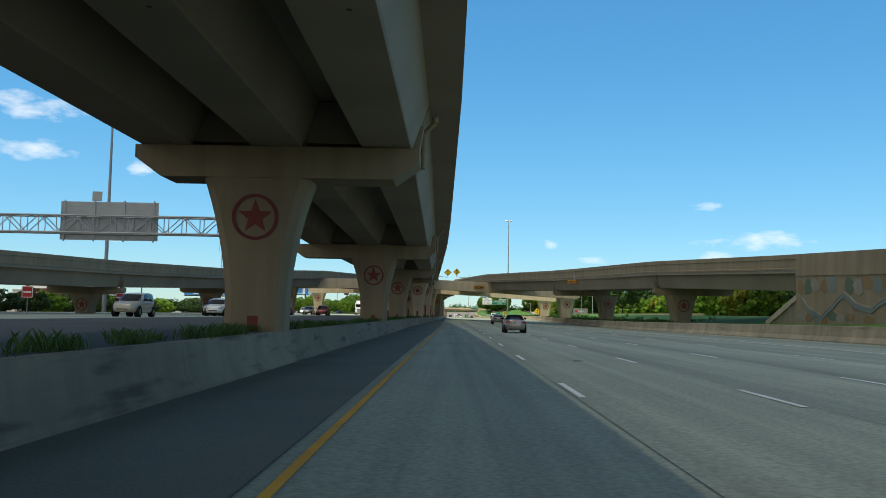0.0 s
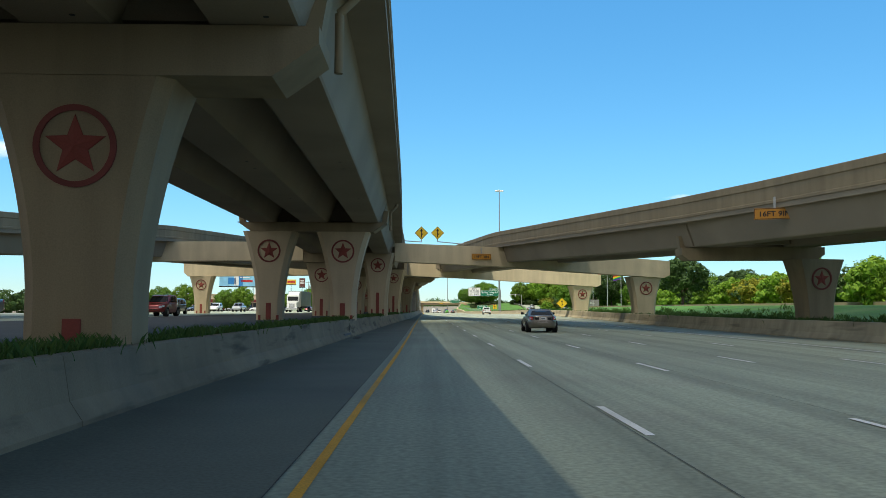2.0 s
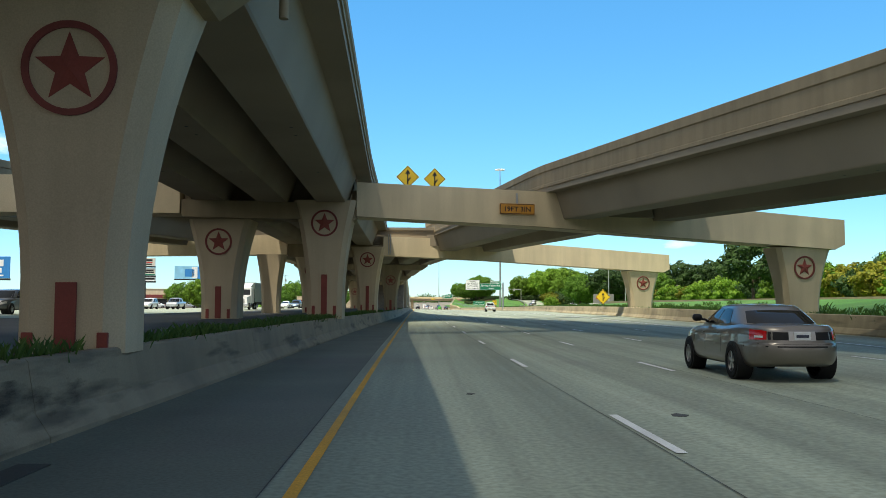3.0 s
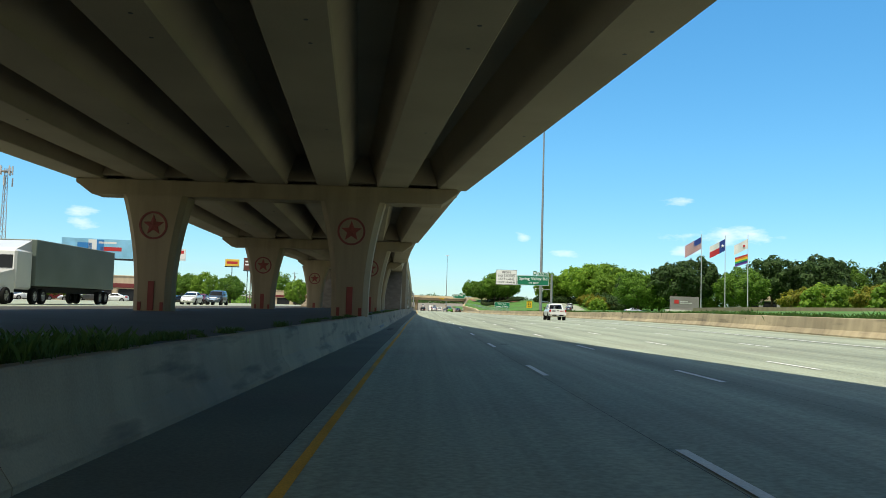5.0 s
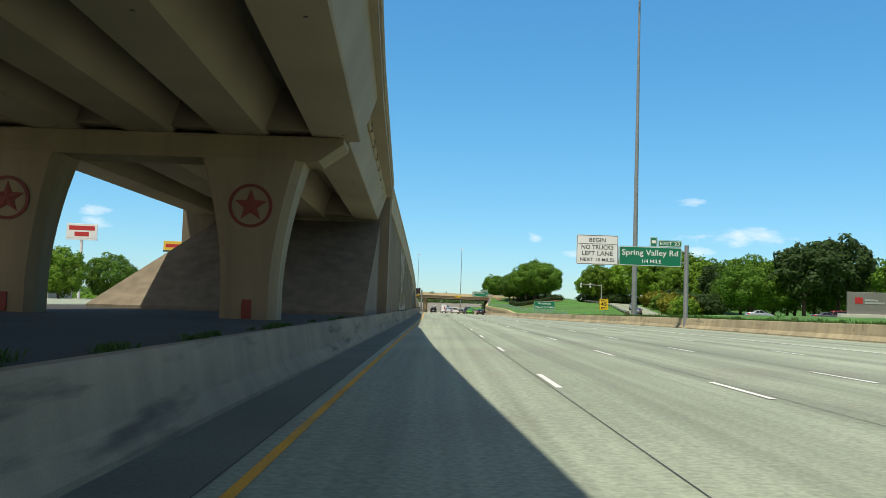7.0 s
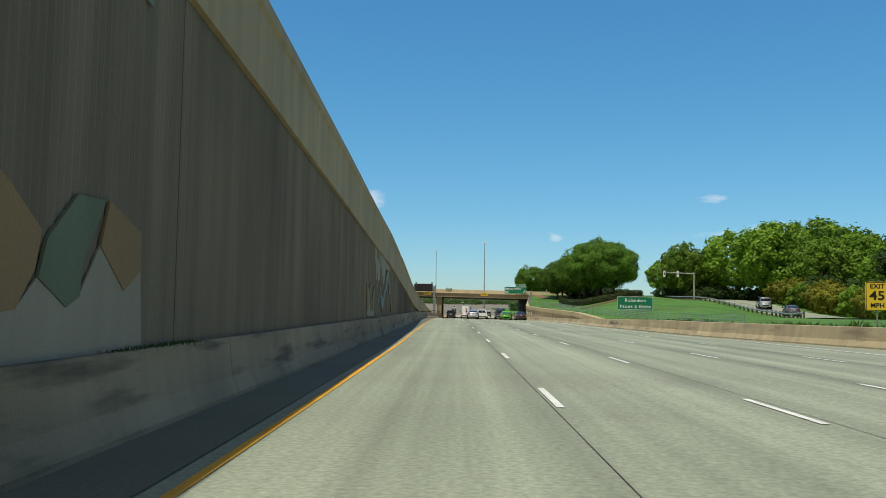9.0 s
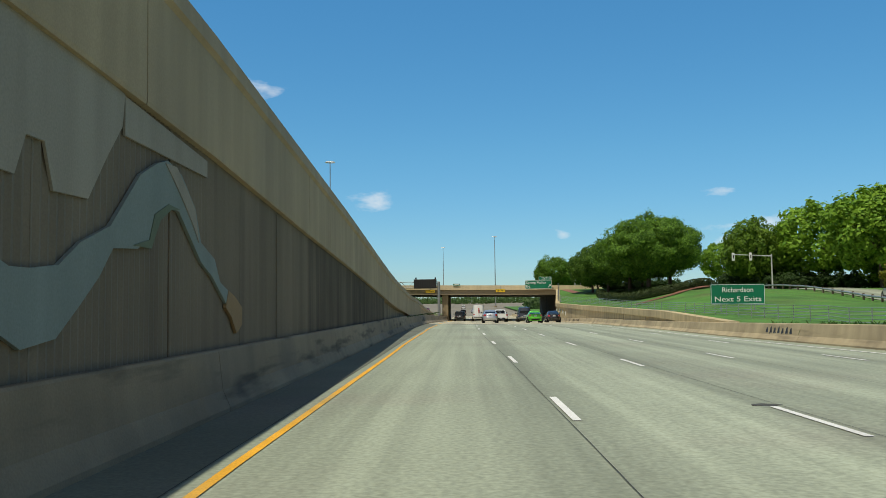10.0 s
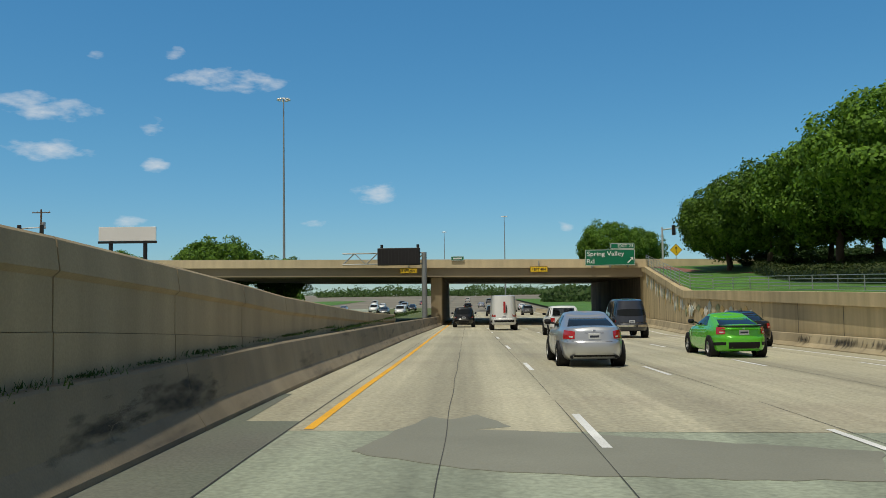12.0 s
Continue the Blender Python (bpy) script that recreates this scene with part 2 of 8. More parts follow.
WHITE_SIGN = material("white_sign_sheet", (0.80, 0.80, 0.78), 0.45, spots=0.03, grain=0.02, bump=0.0)
YELLOW_SIGN = material("yellow_sign_sheet", (0.85, 0.55, 0.02), 0.45, spots=0.03, grain=0.02, bump=0.0)
ORANGE_SIGN = material("faded_orange_sign_sheet", (0.55, 0.24, 0.02), 0.5, spots=0.1, grain=0.05, big=0.4, bump=0.0)
BLACK = material("black_paint", (0.012, 0.012, 0.012), 0.5, spots=0.05, bump=0.0)
GRASS = material("mown_grass", (0.062, 0.165, 0.02), 0.95, spots=0.3, grain=0.35, big=5, fine=9, bump=0.6, stain=(0.13, 0.14, 0.045), stain_amount=0.5)
GRASS_ROUGH = material("rough_verge_grass", (0.085, 0.115, 0.03), 0.95, spots=0.35, grain=0.35, big=3, fine=7, bump=0.8, stain=(0.16, 0.14, 0.06), stain_amount=0.7)
EARTH = material("dry_lot_ground", (0.20, 0.18, 0.14), 0.95, spots=0.25, big=12)



# ---- building tools ----
def mesh_of(bm, name, mat=None, soft=False):
    me = bpy.data.meshes.new(name)
    bmesh.ops.recalc_face_normals(bm, faces=bm.faces)
    bm.to_mesh(me)
    bm.free()
    for mt in (mat if isinstance(mat, (list, tuple)) else [mat]):
        if mt:
            me.materials.append(mt)
    if soft:
        for f in me.polygons:
            f.use_smooth = True
        me.set_sharp_from_angle(angle=radians(soft))
    return me


def part(name, bm, mat, parent=None, label="", soft=False):
    ob = new(name, mesh_of(bm, name, mat, soft))
    ob.parent = parent
    if label:
        tagged(ob, label)
    return ob


def holder(name, x, y, z, rz=0.0):
    ob = new(name)
    ob.matrix_world = pose(x, y, z, 0, 0, rz)
    ob.empty_display_size = 0.2
    return ob


def box(bm, x0, y0, z0, x1, y1, z1, bevel=0.0, m=None):
    g = bmesh.ops.create_cube(bm, size=1)
    bmesh.ops.transform(bm, verts=g["verts"], matrix=Matrix.Translation(((x0 + x1) / 2, (y0 + y1) / 2, (z0 + z1) / 2)) @ Matrix.Diagonal((x1 - x0, y1 - y0, z1 - z0, 1)))
    vs = g["verts"]
    if bevel:
        es = list({e for v in vs for e in v.link_edges})
        r = bmesh.ops.bevel(bm, geom=es, offset=bevel, segments=1, affect="EDGES", profile=0.5)
        vs = list({v for f in r["faces"] for v in f.verts} | {v for v in vs if v.is_valid})
        done, todo = set(vs), list(vs)
        while todo:
            v = todo.pop()
            for e in v.link_edges:
                o = e.other_vert(v)
                if o not in done:
                    done.add(o)
                    todo.append(o)
        vs = list(done)
    if m is not None:
        bmesh.ops.transform(bm, verts=vs, matrix=m)
    return bm


def boxed(*a, **k):
    return box(bmesh.new(), *a, **k)


def tube(bm, a, b, r0, r1=None, sides=10, caps=True):
    a, b = Vector(a), Vector(b)
    r1 = r0 if r1 is None else r1
    q = (b - a).to_track_quat("Z", "Y")
    rings = []
    for p, r in ((a, r0), (b, r1)):
        rings.append([bm.verts.new(p + q @ Vector((r * math.cos(2 * math.pi * i / sides), r * math.sin(2 * math.pi * i / sides), 0))) for i in range(sides)])
    for i in range(sides):
        j = (i + 1) % sides
        bm.faces.new((rings[0][i], rings[0][j], rings[1][j], rings[1][i]))
    if caps:
        bm.faces.new(rings[0][::-1])
        bm.faces.new(rings[1])
    return bm


def loft(bm, rings, close_ring=True, caps=True):
    """Skin rings of points, all of one length."""
    vs = [[bm.verts.new(p) for p in r] for r in rings]
    k = len(rings[0])
    for a, b in zip(vs, vs[1:]):
        for i in range(k if close_ring else k - 1):
            j = (i + 1) % k
            try:
                bm.faces.new((a[i], a[j], b[j], b[i]))
            except ValueError:
                pass
    if caps and close_ring:
        bm.faces.new(vs[0][::-1])
        bm.faces.new(vs[-1])
    return bm


def table(rows):
    ys, vs = [r[0] for r in rows], [r[1] for r in rows]
    return lambda y: float(np.interp(y, ys, vs))


def steps(a, b, d):
    k = max(1, round((b - a) / d))
    return [a + (b - a) * i / k for i in range(k + 1)]


# the lie of the land: crossfall of the carriageway and its dip under the far bridge
FALL = table([(-60, 1.06), (17, 1.03), (56, 0.6), (94, 0.15), (140, 0.3), (201, 1.42), (254, 1.5), (315, 0.65), (360, 0.2), (397, -0.47), (453, -0.75), (560, -0.75), (700, 0)])
DIP = table([(440, 0), (470, -0.15), (500, -0.5), (541, -1.0), (620, -1.2), (700, -0.6), (900, 2.0), (1400, 9.0), (4000, 14)])


def ground(x, y):
    return math.tan(radians(FALL(y))) * max(-8, min(26, x)) + DIP(y)


LEFT_BASE = table([(-60, -5.2), (7, -5.1), (32, -5.0), (60, -4.75), (90, -4.75), (110, -4.55), (128, -4.32), (160, -4.1), (217, -3.25), (238, -2.9), (255, -2.9), (300, -2.82), (331, -2.73), (369, -2.76), (391, -2.88), (407, -3.02), (425, -3.25), (444, -3.32), (463, -3.25), (500, -3.05), (545, -2.4), (700, -2.3)])
RIGHT_BASE = table([(-60, 20.5), (60, 20.5), (110, 19.3), (230, 19.3), (290, 22.0), (345, 22.0), (375, 18.5), (395, 15.8), (425, 14.0), (480, 13.8), (509, 13.75), (541, 17.3), (580, 17.3), (635, 14.6), (700, 13.6)])


def strip(xa, xb, lift=0.0, y0=-60.0, y1=640.0, d=4.0, cols=2, h=None):
    """A sheet along the road between two side lines."""
    bm = bmesh.new()
    h = h or ground
    rows = []
    for y in steps(y0, y1, d):
        a, b = xa(y) if callable(xa) else xa, xb(y) if callable(xb) else xb
        rows.append([(a + (b - a) * i / (cols - 1), y, h(a + (b - a) * i / (cols - 1), y) + lift) for i in range(cols)])
    return loft(bm, rows, False, False)


def sweep(profile, y0, y1, d=4.0, side=None, base=None):
    """A solid of one cross-section, (x, z) pairs, drawn along the road."""
    rows = []
    for y in steps(y0, y1, d):
        ox, oz = (side(y) if side else 0), (base(y) if base else 0)
        pr = profile(y) if callable(profile) else profile
        rows.append([(ox + x, y, oz + z) for x, z in pr])
    return loft(bmesh.new(), rows)


LANE_X = table([(-60, 1.5), (6, 1.58), (26, 1.66), (46, 1.78), (65, 1.95), (85, 2.07), (104, 2.13), (122, 2.11), (141, 2.03), (217, 1.84), (236, 1.86), (255, 1.79), (290, 1.88), (331, 2.03), (350, 2.04), (369, 2.02), (388, 1.94), (407, 1.8), (425, 1.57), (444, 1.45), (463, 1.6), (480, 1.66), (560, 1.7), (700, 1.7)])
YELLOW_OFF = table([(-60, 3.52), (380, 3.52), (386, 3.62), (415, 3.62), (430, 3.45), (455, 3.46), (463, 3.56), (475, 3.52), (700, 3.52)])
YELLOW_AT = lambda y: LANE_X(y) - YELLOW_OFF(y)


def settle(ob):
    """Parts that were built in world places keep them under their holder."""
    for c in ob.children:
        c.matrix_parent_inverse = ob.matrix_basis.inverted()
    return ob

# ---- cloud before the sun ----
# unseen cloud added far up towards the sun, behind the start of the drive; its thin shade dims the first stretch of
# road
CLOUD_UP = 1500.0
bm = bmesh.new()
bmesh.ops.create_icosphere(bm, subdivisions=5, radius=1.0)
for v in bm.verts:
    k = 1 + 0.10 * noise.noise(v.co * 2.3) + 0.05 * noise.noise(v.co * 6.1)
    v.co = Vector((v.co.x * 95 * k, v.co.y * 222 * k, v.co.z * 14 * k))
cloud_ob = part("cloud", bm, cloud_material(), soft=180)
cloud_ob.location = Vector((-8, -16, 0)) + SUN_DIR / SUN_DIR.z * CLOUD_UP
tagged(cloud_ob, "unseen thin white cloud added to dim the sun", "cloud", kind="structure")

# ---- ground and road ----
land = bmesh.new()
def land_height(x, y):
    if -7 < x < 24:
        return ground(x, y) - 0.9
    if x < 0:
        if y < 440:
            return 0.55 if x > -60 else 0.4
        return ground(x, y) - 0.4 if y > 520 else 0.55 + (ground(x, y) - 0.95) * (y - 440) / 80
    return ground(x, y) - 0.35
xs = [-2600, -1200, -600, -300, -150, -80, -40, -20, -8, -6.9, 0, 8, 16, 23.9, 26, 40, 80, 150, 300, 600, 1200, 2600]
ys = [-400, -200] + steps(-60, 700, 20) + [800, 1000, 1400, 2000, 3000, 4600]
loft(land, [[(x, y, land_height(x, y) if y < 1500 else land_height(x, 1500)) for x in xs] for y in ys], False, False)
tagged(part("ground", land, EARTH), "dry pale ground reaching to the horizon", "ground", kind="structure")

road = tagged(part("road", strip(lambda y: LEFT_BASE(y) - 0.1, lambda y: RIGHT_BASE(y) + 0.1, 0, cols=8), ROAD), "pale grey concrete highway with several lanes", "road", kind="structure")
part("left_shoulder", strip(lambda y: LEFT_BASE(y) - 0.05, lambda y: YELLOW_AT(y) - 0.26, 0.006, -60, 465.6), SHOULDER, road, "darker grimy concrete shoulder")
for ya, yb, hw in ((-60, 459.0, 0.055), (464.8, 640, 0.065)):
    part("yellow_edge_line", strip(lambda y: YELLOW_AT(y) - hw, lambda y: YELLOW_AT(y) + hw, 0.011, ya, yb, d=3), YELLOW_LINE if ya < 0 else YELLOW_FRESH, road, "worn yellow painted edge line")
part("white_edge_line", strip(lambda y: min(15.4, RIGHT_BASE(y) - 1.3), lambda y: min(15.4, RIGHT_BASE(y) - 1.3) + 0.15, 0.011), WHITE_LINE, road, "white painted edge line")
LANES = (0.12, 3.25, 6.6, 9.9)
for k, lx in enumerate(LANES):
    for i in range(-4, 52):
        y = 12.19 * i + (0.2, -1.3, 2.0, 0.8)[k]
        if LANE_X(y) + lx + 1.0 > RIGHT_BASE(y):
            continue
        part("lane_dash", strip(lambda v: LANE_X(v) + lx - 0.06, lambda v: LANE_X(v) + lx + 0.06, 0.011, y, y + 3.05, 1.6), WHITE_LINE, road)
for lx in (0.0, 3.42, 6.76, 10.06):
    part("joint_seal", strip(lambda y: LANE_X(y) + lx - 0.006, lambda y: LANE_X(y) + lx + 0.006, 0.009, d=6), TAR, road)
part("joint_seal", strip(lambda y: YELLOW_AT(y) - 0.265, lambda y: YELLOW_AT(y) - 0.250, 0.010, d=3), TAR, road)
TAN_FROM = 464.7
part("left_shoulder", strip(lambda y: LEFT_BASE(y) - 0.05, lambda y: -2.95 - 0.12 * (y - 464.7) / 4.6, 0.008, 465.6, 469.3, 1.0), SHOULDER, road, "darker grimy concrete shoulder")
part("tan_slab", strip(lambda y: LEFT_BASE(y) - 0.05, lambda y: RIGHT_BASE(y) + 0.05, 0.004, TAN_FROM, 640, cols=8), ROAD_TAN, road, "warm tan older concrete paving")

JERSEY = [(0, -0.3), (0, 0.07), (-0.17, 0.32), (-0.27, 0.88), (-0.30, 0.91), (-0.47, 0.91), (-0.50, 0.88), (-0.50, -0.3)]
DEPTH = table([(300, 1.0), (318, 0.66), (410, 0.66), (440, 0.9), (500, 1.0)])
barriers = []
y = -60.0
while y < 548:
    e = min(y + 12.2, 548)
    barriers.append(tagged(part("median_barrier", sweep(lambda v: [(x * DEPTH(v), z) for x, z in JERSEY], y + 0.008, e - 0.008, 3.05, LEFT_BASE, lambda v: ground(LEFT_BASE(v), v)), CONC_BARRIER), "low stained concrete median barrier section", "barrier", "median barrier sections", "structure"))
    y = e
SIDE_H = table([(-60, 1), (405, 1), (440, 0.6), (500, 0.6), (530, 0.8), (640, 0.8)])
y = -60.0
while y < 640:
    e = min(y + 12.2, 640)
    tagged(part("side_barrier", sweep(lambda v: [(-x, z * SIDE_H(v)) for x, z in JERSEY], y + 0.008, e - 0.008, 3.05, RIGHT_BASE, lambda v: ground(RIGHT_BASE(v), v)), SIDE_BARRIER), "low tan concrete roadside barrier section", "barrier", "side barrier sections", "structure")
    y = e
def west_h(x, y):
    t = max(0.0, min(1.0, (y - 400) / 130))
    return 0.78 * (1 - t) + (ground(-8, y) + 0.05) * t
far_road = tagged(part("road", strip(-50, -20.8, 0, -60, 700, 8, 4, west_h), ROAD), "pale concrete far carriageway for oncoming traffic", "road", kind="structure")
for lx in (-24.5, -28.2, -31.9):
    for i in range(-4, 56, 2):
        part("lane_dash", strip(lx - 0.07, lx + 0.07, 0.012, 12.19 * i, 12.19 * i + 3.05, 3, 2, west_h), WHITE_LINE, far_road)
part("median_strip", strip(-20.9, -6.9, -0.05, 322, 700, 8, 4, west_h), GRASS_ROUGH, far_road, "rough grass strip")
# the median's paving has the flyover's shade in its colour
tagged(part("median", strip(-21, lambda v: LEFT_BASE(v) - 0.49, 0.0, -60, 322, 6, 4, lambda x, v: 0.80), MEDIAN), "paved median under the flyover, its colour darkened for shade", "pavement", kind="structure")

# ---- flyovers ----
def curve_table(rows):
    ys = [r[0] for r in rows]
    cols = list(zip(*rows))[1:]
    return lambda y: [float(np.interp(y, ys, c)) for c in cols]

# y: left edge, right edge, underside of the beams
MAIN = curve_table([(-70, -10.8, -0.3, 6.2), (23, -10.6, -0.3, 6.15), (56, -11.2, -0.6, 5.95), (75, -11.2, -0.85, 6.0), (90, -11.0, -1.2, 6.05), (124, -11.6, -1.9, 6.45), (158, -12.2, -2.8, 6.6), (193, -13, -3.2, 6.9), (226, -14.5, -3.4, 6.95)])
MERGED = curve_table([(193, -19.0, 7.0, 6.9), (231.5, -18.0, 2.1, 7.0), (245, -17.5, 0.9, 6.75), (259.5, -17.5, -0.35, 6.42), (278, -16.6, -1.35, 6.4), (292.3, -16.2, -2.0, 6.4), (318, -15.5, -2.9, 6.4)])
RAMP_R = curve_table([(30, 32.5, 41.5, 2.6), (68, 26.3, 35.3, 3.8), (88, 22.0, 31.0, 4.5), (92, 21.2, 30.0, 4.65), (118, 16.4, 25.2, 5.1), (126.5, 14.4, 23.2, 5.25), (140, 11.0, 19.8, 5.6), (160, 6.0, 14.8, 6.1), (197, 0.3, 7.0, 6.5)])
RAMP_L = curve_table([(-40, -57, -48, 1.6), (30, -52, -43, 2.6), (90, -43.6, -35.1, 3.6), (125, -39.6, -30.6, 4.6), (153, -32, -23, 6.0), (188, -22, -13.4, 6.5)])


def deck(edges, y0, y1, parent, d=3.0, up=0.0):
    """The slab with a parapet along both sides, as three meshes."""
    def prof(a, b, za, zb):
        return lambda y: [(a(y), za(y)), (b(y), za(y)), (b(y), zb(y)), (a(y), zb(y))]
    L, R, Z = (lambda y: edges(y)[0]), (lambda y: edges(y)[1]), (lambda y: edges(y)[2])
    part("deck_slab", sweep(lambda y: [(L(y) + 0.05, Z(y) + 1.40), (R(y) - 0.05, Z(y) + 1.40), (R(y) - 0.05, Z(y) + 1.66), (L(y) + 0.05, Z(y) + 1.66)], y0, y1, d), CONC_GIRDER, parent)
    top = 2.6 + up
    band = [(-0.42, 1.664), (0.0, 1.664), (0.0, 1.80), (-0.05, 1.84), (-0.06, top - 0.42), (-0.005, top - 0.38), (-0.015, top - 0.03), (-0.05, top), (-0.25, top), (-0.28, top - 0.04)]
    part("parapet", sweep(lambda y: [(R(y) + x, Z(y) + z) for x, z in band], y0, y1, d), CONC, parent)
    part("parapet", sweep(lambda y: [(L(y) - x, Z(y) + z) for x, z in band], y0, y1, d), CONC, parent)


def diaphragm(edges, us, y, parent):
    """Cross walls that close the gaps between the beams over a bent."""
    a, b, z = edges(y)
    xs = [a + (b - a) * u for u in us]
    for xa, xb in zip(xs, xs[1:]):
        if xb - xa > 2.0:
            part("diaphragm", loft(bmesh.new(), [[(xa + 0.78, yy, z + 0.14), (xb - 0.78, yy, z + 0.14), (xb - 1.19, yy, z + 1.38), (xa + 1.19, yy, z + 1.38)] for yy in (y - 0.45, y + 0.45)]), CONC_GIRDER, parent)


def girder(edges, u, y0, y1, parent):
    """A trapezoidal tub beam whose middle lies at the share u of the deck's width."""
    def mid(y):
        a, b, z = edges(y)
        return a + (b - a) * u, z
    (xa, za), (xb, zb) = mid(y0), mid(y1)
    prof = [(-0.70, 0.0), (0.70, 0.0), (0.74, 0.05), (1.16, 1.30), (1.20, 1.398), (-1.20, 1.398), (-1.16, 1.30), (-0.74, 0.05)]
    rows = [[(xa + (xb - xa) * t + x, y0 + (y1 - y0) * t, za + (zb - za) * t + z) for x, z in prof] for t in (0, 0.25, 0.5, 0.75, 1)]
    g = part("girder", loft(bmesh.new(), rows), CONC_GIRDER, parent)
    # drain holes underneath
    for t in (0.03, 0.36, 0.40, 0.64, 0.97):
        x, yy, z = xa + (xb - xa) * t + 0.25, y0 + (y1 - y0) * t, za + (zb - za) * t
        part("drain_hole", tube(bmesh.new(), (x, yy, z - 0.006), (x, yy, z + 0.02), 0.05, sides=8), BLACK, g)


def star_mesh(bm, r, y0, y1):
    pts = [(Vector((math.sin(math.pi * i / 5), 0, math.cos(math.pi * i / 5))) * (r if i % 2 == 0 else r * 0.42)) for i in range(10)]
    back = [bm.verts.new((p.x, y0, p.z)) for p in pts]
    front = [bm.verts.new((p.x * 0.93, y1 + 0.02, p.z * 0.93)) for p in pts]
    tip = bm.verts.new((0, y1 - 0.02, 0))
    for i in range(10):
        j = (i + 1) % 10
        bm.faces.new((back[i], back[j], front[j], front[i]))
        bm.faces.new((front[i], front[j], tip))
    bm.faces.new(back[::-1])
    return bm


def ring_mesh(bm, r, w, y0, y1, n=40):
    rows = []
    for i in range(n + 1):
        a = 2 * math.pi * i / n
        s, c = math.sin(a), math.cos(a)
        rows.append([((r - w) * s, y0, (r - w) * c), ((r - w) * s, y1, (r - w) * c), (r * s, y1, r * c), (r * s, y0, r * c)])
    return loft(bm, rows, True, False)


STAR, RING = mesh_of(star_mesh(bmesh.new(), 0.54, 0.04, -0.04), "star", RED), mesh_of(ring_mesh(bmesh.new(), 0.665, 0.095, 0.04, -0.05), "star_ring", RUST)


def column(x, y, z0, z1, rz=0.0, base=1.75, top=3.1, deep=1.3, bars=(0.7,), label="", star=True, cap_conc=None, star_down=1.15):
    """A flared pier with chamfered corners, a star in a ring near its head and red bars at its foot."""
    ob = holder("bridge_column", x, y, z0, rz)
    h = z1 - z0
    rows = []
    for i in range(15):
        t = i / 14
        f = max(0.0, (t - 0.22) / 0.78)
        w = base / 2 + (top - base) / 2 * (0.25 * f + 0.75 * f ** 1.9)
        dd = deep / 2 + 0.22 * f ** 2
        c = 0.24
        rows.append([(-w, -dd + c, h * t), (-w + c, -dd, h * t), (w - c, -dd, h * t), (w, -dd + c, h * t), (w, dd - c, h * t), (w - c, dd, h * t), (-w + c, dd, h * t), (-w, dd - c, h * t)])
    part("shaft", loft(bmesh.new(), rows), cap_conc or CONC, ob)
    if star:
        sz = h - star_down
        f = max(0.0, (sz / h - 0.22) / 0.78)
        yy = -(deep / 2 + 0.22 * f ** 2)
        for nm, me in (("star_ring", RING), ("star", STAR)):
            o = new(nm, me)
            o.parent = ob
            o.matrix_local = pose(0, yy, sz, 5, 0, 0)
    for bx, bw, bh in ((0.0, 0.145, bars[0]), (-0.52, 0.075, bars[0] * 0.3), (0.52, 0.075, bars[0] * 0.3)):
        if bh > 0.1 and (bx == 0 or bars[0] > 0.8):
            part("red_bar", boxed(bx - bw, -deep / 2 - 0.045, 0.02, bx + bw, -deep / 2 + 0.02, bh, 0.008), RED, ob, "dull red painted bar")
    return tagged(ob, label or "flared tan concrete column with a red star emblem", "column", "flyover columns")


def cap(parent_x, y, xl, xr, z0, z1, slant=0.0, deep=1.5, cham=0.75):
    """A bent cap from xl to xr with chamfered ends; slant: how far y runs on per metre of x."""
    prof = [(xl, z1), (xr, z1), (xr, z0 + cham * 0.72), (xr - cham, z0), (xl + cham, z0), (xl, z0 + cham * 0.72)]
    rows = [[(x, y + dy + slant * (x - parent_x), z) for x, z in prof] for dy in (-deep / 2, deep / 2)]
    ob = part("bent_cap", loft(bmesh.new(), rows), CONC)
    for x, s in ((xl, 1), (xr, -1)):
        yy = y + slant * (x - parent_x)
        part("end_ear", loft(bmesh.new(), [[(x + s * 0.03, yy + dy, z1 + 0.002), (x + s * 0.33, yy + dy, z1 + 0.002), (x + s * 0.20, yy + dy, z1 + 0.75), (x + s * 0.03 - s * 0.12, yy + dy, z1 + 0.75)] for dy in (-0.3, 0.3)]), CONC, ob)
    # thin black strip painted in for the shaded gap at the bearings
    part("bearing_shadow_gap", loft(bmesh.new(), [[(xl + 0.5, y + dy + slant * (xl + 0.5 - parent_x), z1 + 0.001), (xr - 0.5, y + dy + slant * (xr - 0.5 - parent_x), z1 + 0.001), (xr - 0.5, y + dy + slant * (xr - 0.5 - parent_x), z1 + 0.018), (xl + 0.5, y + dy + slant * (xl + 0.5 - parent_x), z1 + 0.018)] for dy in (-deep / 2 + 0.2, deep / 2 - 0.2)]), TAR, ob)
    return tagged(ob, "heavy tan concrete cap beam resting on its columns", "beam", "flyover bent caps")


BENTS = [-10.4, 23, 56.4, 89.8, 126.6, 157.6]
flyover = tagged(holder("flyover", -6, 60, 6), "tan concrete flyover with three tub girders", "bridge")
deck(MAIN, -70, 192.1, flyover)
spans = [-70] + BENTS + [192.2]
for a, b in zip(spans, spans[1:]):
    for u in (0.17, 0.483, 0.79):
        girder(MAIN, u, a + 0.12, b - 0.12, flyover)
for yb in BENTS:
    diaphragm(MAIN, (0.17, 0.483, 0.79), yb, flyover)
